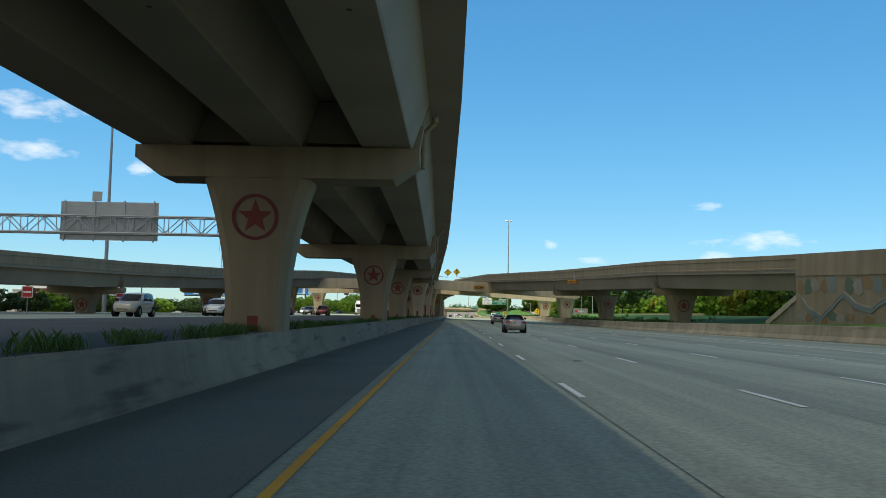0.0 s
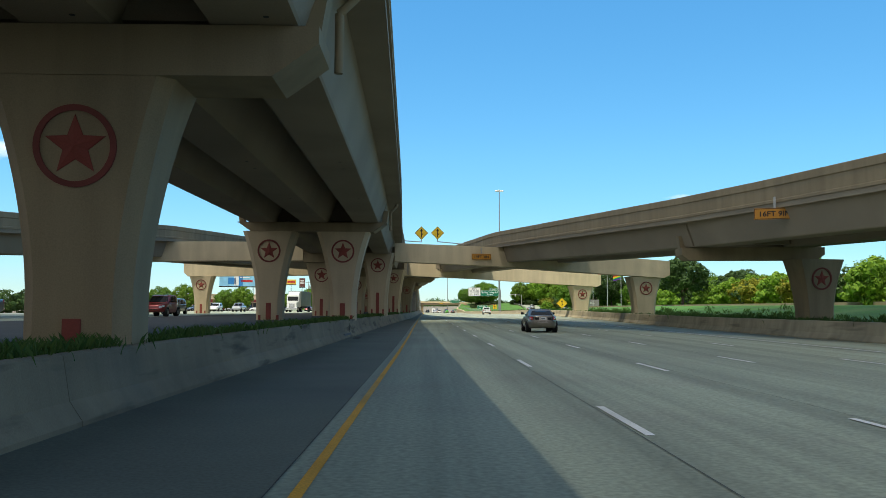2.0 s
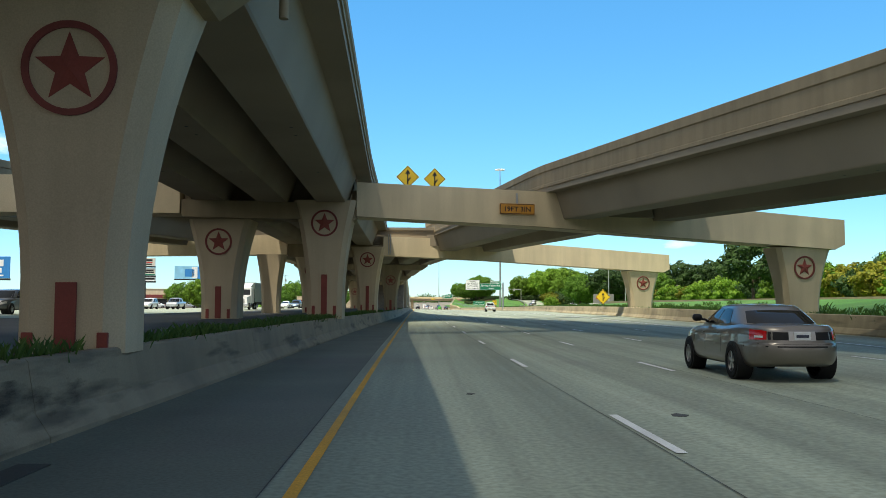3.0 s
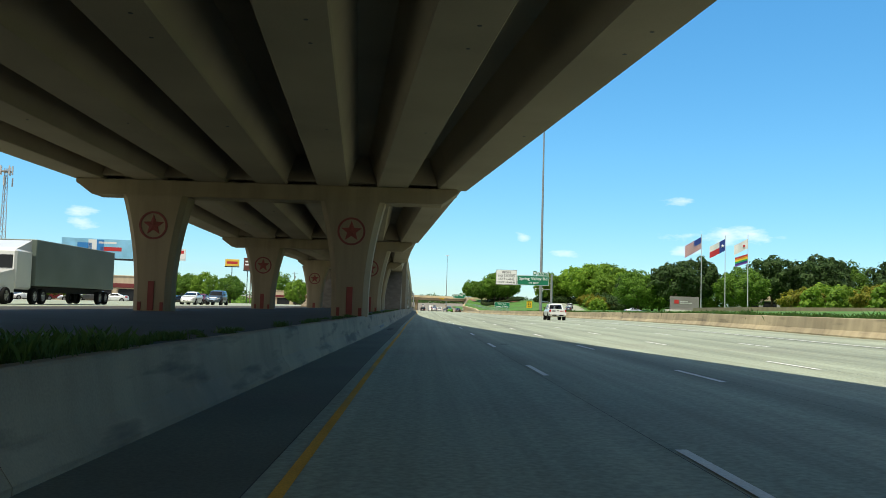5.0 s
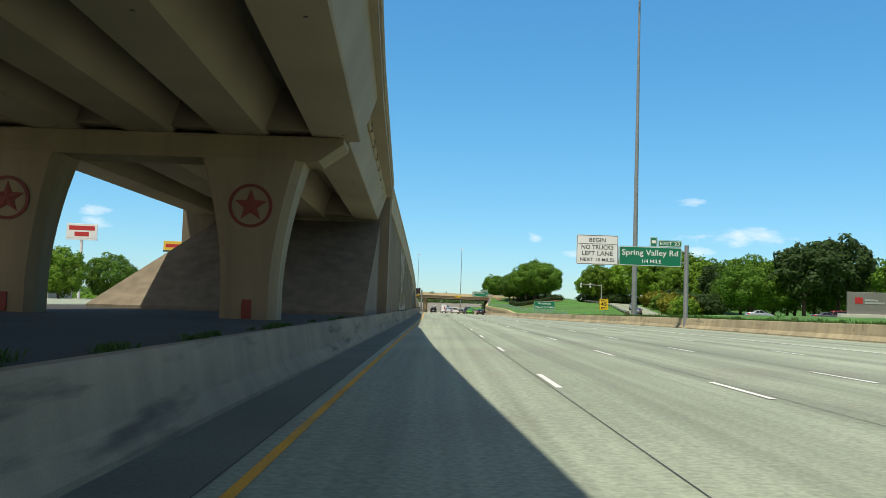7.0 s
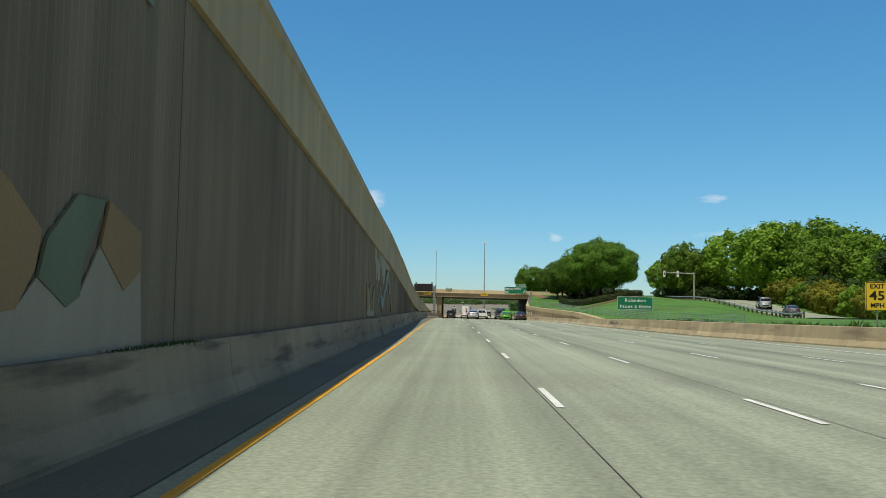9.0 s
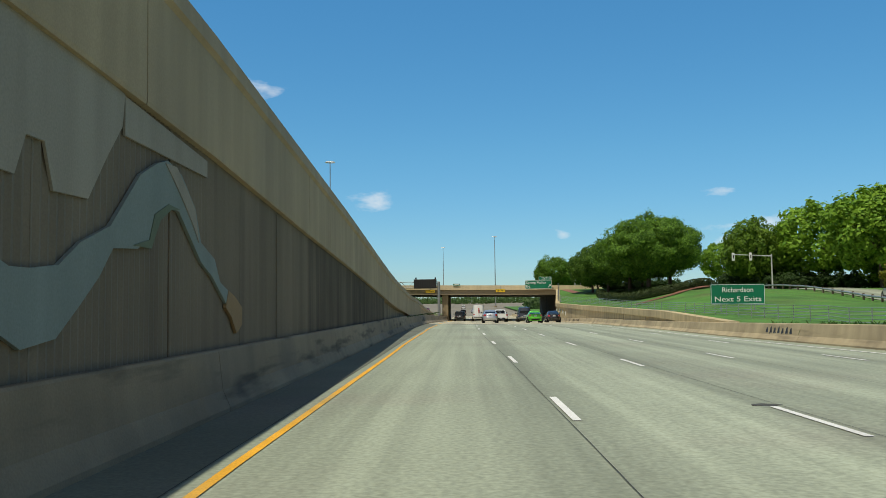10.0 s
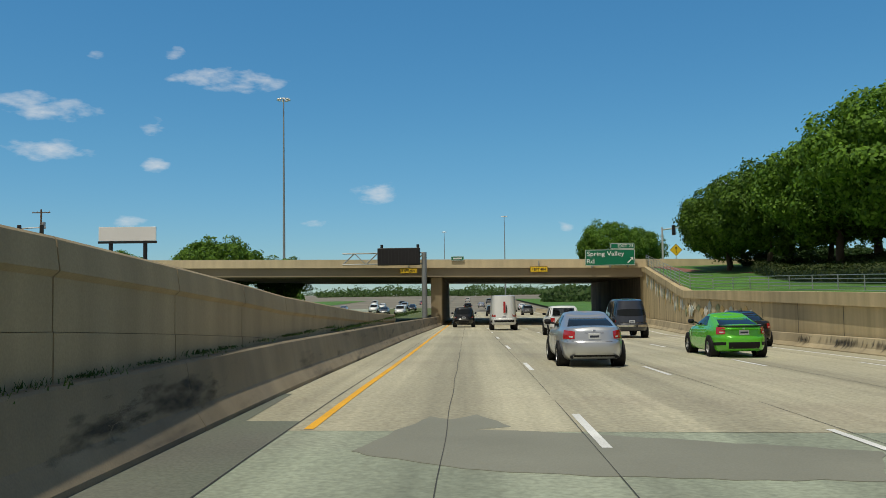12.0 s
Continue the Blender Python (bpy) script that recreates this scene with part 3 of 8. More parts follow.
for yb, xc, xl, xr, zb, bar in ((-10.4, -6.2, -9.8, -1.6, 5.3, 0.5), (23, -6.2, -9.7, -1.5, 5.22, 0.45), (56.4, -5.7, -11.2, -1.6, 5.05, 0.45), (89.8, -6.1, -10.3, -2.2, 5.2, 0.5)):
    cap(xc, yb, xl, xr, zb, MAIN(yb)[2] - 0.02)
    column(xc, yb + 0.15, 0.8, zb + 0.02, 0, bars=(bar,))
cap(-6.2, 126.1, -11.4, -2.8, 5.93, MAIN(126.6)[2] - 0.02)
column(-9.58, 126.3, 0.8, 5.95, 0, base=1.5, bars=(1.0,), cap_conc=CONC_LIGHT)
column(-5.32, 126.3, 0.8, 5.95, 0, base=1.5, bars=(1.0,), cap_conc=CONC_LIGHT)

settle(flyover)
# ramps that come in over the road from both sides on straddle caps
ramp_right = tagged(holder("ramp_bridge", 20, 110, 6), "tan concrete ramp bridge that curves over the road", "bridge")
deck(RAMP_R, 66, 197, ramp_right, 2.5, 0.3)
for a, b in ((66, 92), (92, 126.5), (126.5, 160.5), (160.5, 196)):
    for u in (0.2, 0.8):
        girder(RAMP_R, u, a + 0.1, b - 0.1, ramp_right)
    diaphragm(RAMP_R, (0.2, 0.8), b - 0.6, ramp_right)
ramp_left = tagged(holder("ramp_bridge", -40, 100, 6), "tan concrete ramp bridge joining the flyover", "bridge")
deck(RAMP_L, -40, 188, ramp_left, 2.5, 0.2)
for a, b in ((-40, -5), (-5, 26), (26, 58), (58, 90), (90, 125), (125, 153), (153, 187)):
    for u in (0.2, 0.8):
        girder(RAMP_L, u, a + 0.1, b - 0.1, ramp_left)
for x, yb in ((24.5, 92.2), (22.6, 126.6)):
    z = RAMP_R(yb)[2]
    cap(x, yb, RAMP_R(yb)[0] + 0.5, RAMP_R(yb)[1] - 0.2, z - 0.75, z - 0.02, -0.15, 1.4, 0.4)
    column(x, yb, ground(20, yb) + 0.2, z - 0.73, 12, base=2.0, top=3.3, bars=(0.1,))
for x, yb in ((-48.5, 26), (-43.5, 58), (-39.4, 90), (-35.2, 123)):
    z = RAMP_L(yb)[2]
    cap(x, yb, RAMP_L(yb)[0] + 0.5, RAMP_L(yb)[1] - 0.5, z - 0.75, z - 0.02, 0.15, 1.4, 0.4)
    column(x, yb, 0.5, z - 0.73, -12, base=1.9, top=3.2, bars=(0.1,))

settle(ramp_right)
settle(ramp_left)
def straddle(yb, x0, xs, z0s, z1s):
    """A deep cap over road or median, given by its underside and top along x."""
    k = len(xs)
    rows = []
    for dy in (-0.9, 0.9):
        at = lambda x: yb + 0.19 * (x - x0) + dy
        rows.append([(x, at(x), z) for x, z in zip(xs, z0s)] + [(x, at(x), z) for x, z in zip(xs[::-1], z1s[::-1])])
    ob = part("straddle_cap", loft(bmesh.new(), rows), CREAM_CONC)
    front = lambda x: yb + 0.19 * (x - x0) - 0.9
    for xa, xb, za, zb in zip(xs, xs[1:], z0s, z0s[1:]):
        if xb - xa > 2:
            part("drip_edge", loft(bmesh.new(), [[(x, front(x) + 0.03, z - 0.015), (x, front(x) + 0.11, z - 0.015), (x, front(x) + 0.11, z + 0.01), (x, front(x) + 0.03, z + 0.01)] for x, z in ((xa, za), (xb, zb))]), CONC, ob)
    if xs[0] > -5 and yb > 180:
        bm = bmesh.new()
        for dx in (0.45, 0.62):
            tube(bm, (xs[0] + dx, front(xs[0] + dx) - 0.05, z0s[0] + 0.1), (xs[0] + dx, front(xs[0] + dx) - 0.05, z1s[0] + 0.25), 0.035, sides=8)
        part("conduit", bm, STEEL, ob, "grey steel conduit")
    return tagged(ob, "long tan concrete straddle beam spanning the road", "beam", "straddle caps")

for yb in (157.6, 192.2):
    straddle(yb, -4.65, [-3.5, 5.9, 14, 23.4, 24.0], [5.95, 5.64, 5.2, 4.72, 5.0], [7.68, 7.50, 7.05, 6.45, 6.42])
    straddle(yb, -4.65, [-31.4, -30.9, -20, -11.9], [6.0, 5.5, 5.75, 5.9], [7.2, 7.2, 7.5, 7.6])
    cap(-4.65, yb, -11.85, -3.55, 5.75, MAIN(yb)[2] - 0.02, 0.19, 1.6, 0.1)
for yb, x in ((162.7, 21.4), (197.2, 21.2)):
    column(x, yb, ground(20, yb) + 0.2, 4.82, 10, base=2.2, top=3.5, bars=(0.1,), cap_conc=CONC_LIGHT)
for yb, x, bar in ((157.6, -5.05, 2.2), (192.2, -4.9, 2.4), (157.8, -10.3, 1.6), (192.0, -9.8, 1.6), (152.9, -29.3, 1.2), (187.6, -29.3, 1.2)):
    column(x, yb, 0.8, 5.6 if x < -20 else 6.7 if x > -6 else 5.77, 0, deep=2.1 if x > -20 else 1.4, bars=(bar,), cap_conc=CONC_LIGHT)
column(-12.9, 188.0, 0.8, 5.77, 0, base=1.5, top=2.4, bars=(0.1,), star=False, cap_conc=CONC_LIGHT, label="flared pale concrete column under the joining ramp")

merged = tagged(holder("flyover", -8, 260, 6), "wide tan concrete flyover with many tub girders", "bridge")
deck(MERGED, 192.2, 318, merged, 2.5)
for a, b, n in ((192.2, 231.5, 7), (231.5, 259.5, 6), (259.5, 292.3, 5), (292.3, 317, 4)):
    for i in range(n):
        girder(MERGED, (i + 0.5) / n, a + 0.12, b - 0.12, merged)
    diaphragm(MERGED, [(i + 0.5) / n for i in range(n)], b - 0.6, merged)
    diaphragm(MERGED, [(i + 0.5) / n for i in range(n)], a + 0.6, merged)
settle(merged)
for yb, cols, bar in ((231.5, (-4.05, -13.4), 1.4), (259.5, (-4.8, -13.3), 1.2), (292.3, (-5.9, -13.25), 0.6)):
    a, b, z = MERGED(yb)
    cap(-5, yb, a + 0.9, b - 1.15, z - 0.75, z - 0.02)
    for x in cols:
        column(x, yb + 0.1, 0.8, z - 0.73, 0, bars=(bar,), star_down=1.43)

# ---- walls ----
WALL_TOP = table([(300, 9.4), (318, 8.8), (341, 7.9), (357, 7.2), (373, 6.42), (382, 6.0), (391, 5.66), (399, 5.2), (409, 4.62), (420, 3.93), (427, 3.52), (433, 3.2), (442, 2.88), (450, 2.5), (460, 2.3), (467, 1.98), (472, 1.69), (485, 1.2), (504, 0.75)])
PARA = table([(318, 1.72), (391, 1.83), (400, 1.83), (420, 1.7), (440, 1.68), (500, 1.68)])
FACE = table([(318, -3.1), (370, -3.1), (391, -3.2), (407, -3.35), (425, -3.6), (444, -3.82), (463, -3.86), (500, -3.8)])
RIB_END = 423.7
rib = lambda y: 0.0 if int(round(y / 0.08)) % 2 else -0.022
under = lambda y: max(0.3, WALL_TOP(y) - PARA(y))
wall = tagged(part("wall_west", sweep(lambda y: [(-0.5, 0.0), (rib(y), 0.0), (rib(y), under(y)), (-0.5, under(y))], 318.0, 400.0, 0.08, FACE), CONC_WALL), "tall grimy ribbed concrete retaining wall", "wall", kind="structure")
# last ribbed bay: soot and the shade below the parapet share one colour
part("sooty_bay", sweep(lambda y: [(-0.5, 0.0), (rib(y), 0.0), (rib(y), under(y)), (-0.5, under(y))], 400.0, RIB_END, 0.08, FACE), SOOT_SHADE_CONC, wall, "ribbed concrete darkened for soot and shade")
part("plain_bay", sweep(lambda y: [(-0.5, 0.0), (-0.15, 0.0), (-0.15, under(y)), (-0.5, under(y))], RIB_END + 0.01, 500.0, 3.0, FACE), FOOT_CONC, wall, "smooth concrete wall foot")
lowest = lambda v: max(0.05, WALL_TOP(v) - PARA(v) - 0.02)
split = lambda v: max(lowest(v) + 0.02, WALL_TOP(v) - 0.91)
coping = lambda v: [(0.09, WALL_TOP(v) - 0.39), (0.155, WALL_TOP(v) - 0.33), (0.115, WALL_TOP(v) - 0.03), (0.085, WALL_TOP(v)), (-0.22, WALL_TOP(v)), (-0.40, WALL_TOP(v) - 0.40)]
# long cast lengths first, then short panels in two courses
PANEL_ENDS = [318.0, 320.6, 334.8, 349.0, 363.2, 377.3] + [388.5] + [399.68 + 3.435 * k for k in range(0, 30)]
for y, e in zip(PANEL_ENDS, PANEL_ENDS[1:]):
    if y < 399:
        part("parapet_panel", sweep(lambda v: [(-0.45, lowest(v)), (0.09, lowest(v)), (0.10, lowest(v) + 0.05)] + coping(v), y + 0.014, e - 0.014, 3.0, FACE), PARAPET_CONC, wall)
        continue
    part("parapet_panel", sweep(lambda v: [(-0.45, lowest(v)), (0.09, lowest(v)), (0.10, lowest(v) + 0.01), (0.10, split(v) - 0.003), (-0.45, split(v) - 0.003)], y + 0.014, e - 0.014, 3.0, FACE), PARAPET_CONC, wall)
    part("parapet_panel", sweep(lambda v: [(-0.45, split(v) + 0.003), (0.09, split(v) + 0.003)] + coping(v), y + 0.014, e - 0.014, 3.0, FACE), PARAPET_CONC, wall)
part("parapet_core", sweep(lambda v: [(-0.40, max(0.06, lowest(v) + 0.05)), (0.05, max(0.06, lowest(v) + 0.05)), (0.05, max(0.12, WALL_TOP(v) - 0.5)), (-0.36, max(0.12, WALL_TOP(v) - 0.5))], 318.05, 497.0, 3.0, FACE), CONC_WALL, wall)
# cast murals on the wall: thin slabs of tinted plaster
def slab(poly, mat, thick=0.03, name="mural_piece"):
    vs = [(FACE(y) + 0.002, y, z) for y, z in poly], [(FACE(y) + thick, y, z) for y, z in poly]
    part(name, loft(bmesh.new(), vs), mat, wall)

PALE = material("pale_mural_plaster", (0.31, 0.275, 0.21), 0.85, spots=0.08, streak=0.14)
OCHRE = material("ochre_mural_plaster", (0.27, 0.175, 0.08), 0.85, spots=0.1, streak=0.1)
SAGE = material("sage_green_mural_plaster", (0.125, 0.155, 0.095), 0.85, spots=0.1, streak=0.1)
AQUA = material("grey_blue_mural_plaster", (0.20, 0.235, 0.21), 0.85, spots=0.1, streak=0.1)
slab([(339.42, 5.23), (339.62, 3.79), (340.08, 3.51), (340.14, 2.99), (340.82, 2.94), (340.88, 3.32), (341.23, 3.34), (341.34, 2.93), (342.46, 2.94), (342.72, 3.6), (343.1, 4.25), (343.13, 5.2), (343.02, 6.41)], PALE, 0.0208)
slab([(340.09, 4.73), (340.85, 4.71), (340.76, 4.39), (340.62, 4.14), (340.24, 4.41)], SAGE, 0.0376)
slab([(340.85, 4.7), (342.52, 4.71), (342.47, 4.18), (342.05, 3.8), (341.35, 4.27), (341.19, 3.98), (340.73, 4.23)], OCHRE, 0.0344)
slab([(343.15, 6.24), (343.58, 4.73), (343.66, 3.77), (344.26, 3.76), (344.36, 4.15), (344.72, 4.16), (344.78, 3.79), (345.79, 3.74), (346.23, 4.23), (346.55, 4.83), (346.57, 6.11)], PALE, 0.0232)
slab([(343.68, 5.56), (344.4, 5.5), (344.16, 4.95), (343.82, 5.18)], SAGE, 0.0400)
slab([(344.4, 5.5), (346.04, 5.48), (345.92, 4.96), (345.4, 4.57), (344.8, 5.04), (344.74, 4.78), (344.16, 4.95)], OCHRE, 0.0368)
slab([(346.68, 5.97), (347.72, 5.87), (347.89, 5.1), (347.27, 5.1), (346.69, 5.37)], OCHRE, 0.0376)
slab([(347.98, 5.83), (348.85, 5.69), (348.9, 5.41), (348.3, 4.8), (347.85, 5.09)], SAGE, 0.0424)
slab([(349.15, 5.62), (350.72, 5.49), (350.47, 4.99), (349.84, 5.04), (349.35, 5.11)], OCHRE, 0.0392)
slab([(339.62, 2.93), (340.85, 2.92), (343.06, 2.94), (343.09, 2.72), (342.51, 2.63), (342.12, 2.42), (341.6, 2.63), (341.18, 2.5), (340.89, 1.94), (340.08, 2.44), (339.69, 2.32)], PALE, 0.0280)
slab([(341.6, 2.63), (342.12, 2.44), (342.16, 2.08), (341.58, 1.67), (341.23, 1.38), (340.52, 1.44), (340.91, 1.74), (341.16, 1.93), (341.14, 2.44)], SAGE, 0.0448)
slab([(339.54, 2.64), (339.69, 2.32), (340.11, 2.45), (340.85, 1.96), (340.44, 1.44), (339.03, 1.4), (338.82, 1.66), (338.44, 2.05), (339.1, 2.41)], OCHRE, 0.0416)
slab([(342.51, 2.63), (343.09, 2.7), (343.11, 1.78), (342.43, 1.76), (342.16, 2.11), (342.17, 2.41)], OCHRE, 0.0424)
slab([(336.82, 2.49), (337.63, 2.74), (337.88, 2.57), (338.18, 2.39), (337.92, 2.23), (338.08, 2.07), (338.68, 1.93), (338.71, 1.65), (338.25, 1.39), (337.72, 1.45), (337.67, 1.74), (337.44, 1.95), (337.16, 2.26), (336.99, 2.43)], SAGE, 0.0472)
slab([(336.68, 2.49), (336.97, 2.42), (337.43, 1.95), (337.12, 1.67), (336.91, 1.59), (336.47, 1.89)], OCHRE, 0.0440)
slab([(336.49, 1.68), (336.91, 1.59), (337.12, 1.67), (337.44, 1.95), (337.67, 1.74), (337.72, 1.45), (338.25, 1.39), (338.71, 1.65), (339.03, 1.4), (339.62, 1.39), (339.64, 1.17), (342.94, 1.16), (342.99, 0.8), (336.57, 0.87)], PALE, 0.0328)
slab([(344.01, 2.83), (344.79, 2.33), (345.2, 2.43), (345.6, 1.95), (345.26, 1.52), (344.89, 1.35), (344.57, 1.43), (344.19, 1.61)], OCHRE, 0.0320)
slab([(345.22, 2.43), (346.0, 2.67), (346.41, 2.3), (346.22, 2.16), (346.3, 2.0), (346.91, 1.87), (346.94, 1.66), (346.43, 1.31), (345.97, 1.38), (345.91, 1.67), (345.66, 1.86)], SAGE, 0.0368)
slab([(347.77, 2.59), (348.18, 2.4), (348.76, 2.06), (348.67, 1.72), (348.35, 1.35), (347.96, 1.32), (347.28, 1.33), (346.99, 1.66), (346.86, 1.99), (347.32, 2.26)], OCHRE, 0.0336)
slab([(348.87, 2.0), (349.47, 2.47), (350.15, 2.49), (349.61, 1.81), (349.59, 1.48), (349.3, 1.37), (348.72, 1.63)], SAGE, 0.0384)
slab([(350.25, 2.5), (350.75, 2.36), (351.17, 2.24), (351.23, 1.8), (350.72, 1.55), (350.05, 2.0)], OCHRE, 0.0352)
slab([(344.19, 1.57), (344.57, 1.43), (344.89, 1.35), (345.26, 1.52), (345.64, 1.89), (345.91, 1.67), (345.97, 1.38), (346.43, 1.31), (346.94, 1.66), (347.28, 1.33), (348.35, 1.35), (348.72, 1.63), (349.3, 1.37), (349.59, 1.48), (350.05, 2.0), (350.72, 1.55), (351.23, 1.8), (351.35, 0.85), (344.26, 0.86)], PALE, 0.0240)
slab([(350.02, 5.61), (351.33, 5.62), (351.32, 4.98), (350.82, 5.05), (350.42, 4.98)], AQUA, 0.0348)
slab([(349.25, 5.72), (349.98, 5.53), (350.35, 4.96), (349.59, 4.78)], SAGE, 0.0416)
slab([(377.73, 2.4), (378.28, 2.17), (378.76, 2.23), (379.15, 1.79), (378.85, 1.4), (378.44, 1.21), (377.92, 1.3)], OCHRE, 0.0384)
slab([(378.79, 2.24), (379.49, 2.47), (379.94, 2.15), (379.75, 1.99), (379.81, 1.9), (380.35, 1.72), (380.36, 1.5), (379.9, 1.19), (379.54, 1.23), (379.45, 1.57), (379.17, 1.79)], SAGE, 0.0432)
slab([(381.3, 2.41), (381.34, 1.16), (380.67, 1.21), (380.49, 1.42), (380.39, 1.72), (380.6, 2.04)], OCHRE, 0.0400)
slab([(377.92, 1.29), (378.44, 1.2), (378.85, 1.4), (379.17, 1.76), (379.45, 1.57), (379.54, 1.23), (379.9, 1.18), (380.36, 1.48), (380.66, 1.21), (381.34, 1.16), (381.35, 1.0), (377.93, 1.03)], PALE, 0.0288)
slab([(381.33, 4.35), (381.4, 3.61), (381.83, 3.25), (381.85, 2.69), (382.42, 2.69), (382.56, 3.08), (382.86, 3.08), (383.02, 2.69), (383.99, 2.69), (384.35, 3.11), (384.73, 3.68), (384.72, 4.14)], PALE, 0.0296)
slab([(382.48, 4.3), (384.19, 4.1), (384.08, 3.79), (383.65, 3.52), (382.93, 3.95), (382.8, 3.66), (382.43, 3.94)], OCHRE, 0.0424)
slab([(384.77, 4.13), (384.79, 3.53), (385.11, 3.35), (385.24, 2.67), (385.66, 2.66), (385.84, 3.03), (386.17, 3.03), (386.35, 2.61), (387.09, 2.63), (387.54, 3.13), (387.94, 3.53), (388.01, 3.91)], PALE, 0.0312)
slab([(388.01, 3.89), (388.02, 3.45), (391.14, 3.45), (391.14, 3.69)], PALE, 0.0320)
slab([(383.17, 1.91), (383.33, 1.77), (383.66, 1.86), (384.13, 2.16), (384.58, 2.44), (384.72, 2.37), (384.59, 2.14), (384.01, 1.91), (383.49, 1.54), (383.33, 1.66)], AQUA, 0.0428)
slab([(337.11, 6.48), (337.23, 6.0), (337.45, 5.15), (337.78, 4.7), (338.42, 4.75), (338.51, 5.11), (338.86, 5.12), (338.97, 4.78), (339.86, 4.65), (340.29, 5.2), (340.4, 5.94), (340.46, 6.34)], PALE, 0.0200)
slab([(338.51, 6.33), (339.96, 6.38), (339.9, 5.75), (339.47, 5.56), (339.04, 5.86), (338.83, 5.91)], OCHRE, 0.0328)
slab([(337.84, 6.3), (338.51, 6.33), (338.77, 5.93), (338.77, 5.62), (338.29, 5.87)], SAGE, 0.0376)
slab([(385.07, 2.05), (385.57, 1.89), (385.93, 1.89), (386.44, 1.94), (386.89, 2.18), (387.61, 2.41), (388.05, 2.76), (388.45, 3.08), (388.99, 3.3), (389.38, 3.4), (389.93, 3.3), (390.53, 2.92), (390.8, 2.47), (391.5, 2.27), (391.8, 1.94), (392.44, 1.78), (393.15, 1.55), (393.15, 1.27), (392.28, 1.55), (391.36, 2.01), (390.81, 2.19), (390.3, 2.51), (389.83, 2.8), (389.4, 2.83), (389.01, 2.71), (388.83, 2.39), (388.39, 2.22), (387.69, 2.18), (387.35, 1.87), (386.91, 1.58), (386.41, 1.27), (385.78, 1.2), (385.17, 1.45), (384.67, 1.9)], AQUA, 0.0474)
slab([(388.23, 2.25), (388.74, 2.35), (388.91, 2.67), (389.4, 2.85), (389.83, 2.83), (389.5, 2.79), (389.11, 2.62), (388.8, 2.25)], SAGE, 0.0582)
slab([(389.28, 3.35), (389.7, 3.37), (390.16, 3.11), (390.49, 2.9), (390.67, 2.46), (390.42, 2.67), (390.01, 2.94), (389.6, 3.18)], PALE, 0.0590)
slab([(392.27, 1.82), (392.68, 1.73), (393.15, 1.55), (393.15, 1.27), (392.79, 1.13), (392.45, 1.41), (392.12, 1.55)], OCHRE, 0.0548)
# upright joints between the wall's cast bays
for y in (337.2, 340.6, 344.5, 352.6, 378.6, 382.2, 386.0, 389.6, 393.2, 396.2):
    part("wall_joint", boxed(FACE(y) - 0.03, y - 0.006, 0.6, FACE(y) + 0.003, y + 0.006, WALL_TOP(y) - PARA(y) - 0.03), CONC_WALL, wall)

# abutment under the end of the flyover, with its sloped side
ab = bmesh.new()
box(ab, -15.4, 317.2, 0.6, -3.05, 318.4, 7.9)
tagged(part("wall_abutment", ab, CONC_WALL), "grey concrete abutment wall under the flyover", "wall", kind="structure")

bank = bmesh.new()
loft(bank, [[(-13.0, 317.3, 6.3), (-13.4, 317.3, 0.7), (-3.6, 317.3, 0.7), (-3.6, 317.3, 6.3)], [(-17.0, 307.5, 0.95), (-17.0, 307.5, 0.7), (-3.6, 307.5, 0.7), (-3.6, 307.5, 0.95)]])
tagged(part("slope_paving", bank, CONC_WALL), "grey concrete slope paving below the flyover's end", "slope paving", kind="structure")

# right-hand abutment of the ramp with its mural
mural_rows = lambda y: RAMP_R(y)
wall_r = tagged(part("wall_east", sweep(lambda y: [(RAMP_R(y)[0], 0), (RAMP_R(y)[0] + 0.6, 0), (RAMP_R(y)[0] + 0.6, RAMP_R(y)[2] + 1.4), (RAMP_R(y)[0], RAMP_R(y)[2] + 1.4)], 20, 66, 4), CONC), "tan concrete abutment wall with a painted relief mural", "wall", kind="structure")
def relief(poly, mat, thick=0.03):
    vs = [[(RAMP_R(y)[0] - d, y, z) for y, z in poly] for d in (0.002, thick)]
    part("mural_piece", loft(bmesh.new(), vs), mat, wall_r)
bends = [(65.2, 3.2), (64.2, 2.45), (62.6, 1.95), (61.2, 2.8), (59.9, 3.65), (58.6, 2.8), (56.8, 2.3), (55.4, 3.0), (53.8, 3.7), (51.8, 2.6), (49.5, 2.2), (47, 3.2)]
bends = [(y, z + 0.12 * math.sin(9.0 * y)) for a, b in zip(bends, bends[1:]) for y, z in (a, ((a[0] + b[0]) / 2, (a[1] + b[1]) / 2 + 0.1))]
relief(bends + [(y, z - 0.42) for y, z in bends[::-1]], AQUA, 0.06)
relief([(y, z + 0.02) for y, z in bends] + [(y, z - 0.12) for y, z in bends[::-1]], PALE, 0.08)
mr = random.Random(4)
for k in range(30):
    y = 65.4 - 1.02 * k
    for lo, hi, shift in ((3.35, 4.75, 0), (1.15, 2.05, 1)):
        if mr.random() < 0.16:
            continue
        zc, hh = (lo + hi) / 2 + mr.uniform(-0.2, 0.2), (hi - lo) * mr.uniform(0.35, 0.58)
        ring = [(y - 0.6 * mr.uniform(0.6, 1.1) * math.cos(a), zc + hh * mr.uniform(0.65, 1.1) * math.sin(a)) for a in (0.2, 1.2, 2.0, 3.0, 3.9, 5.0, 5.6)]
        relief(ring, (OCHRE, SAGE, PALE, OCHRE, AQUA)[(k + 2 * shift) % 5], 0.02 + 0.004 * (k % 4))
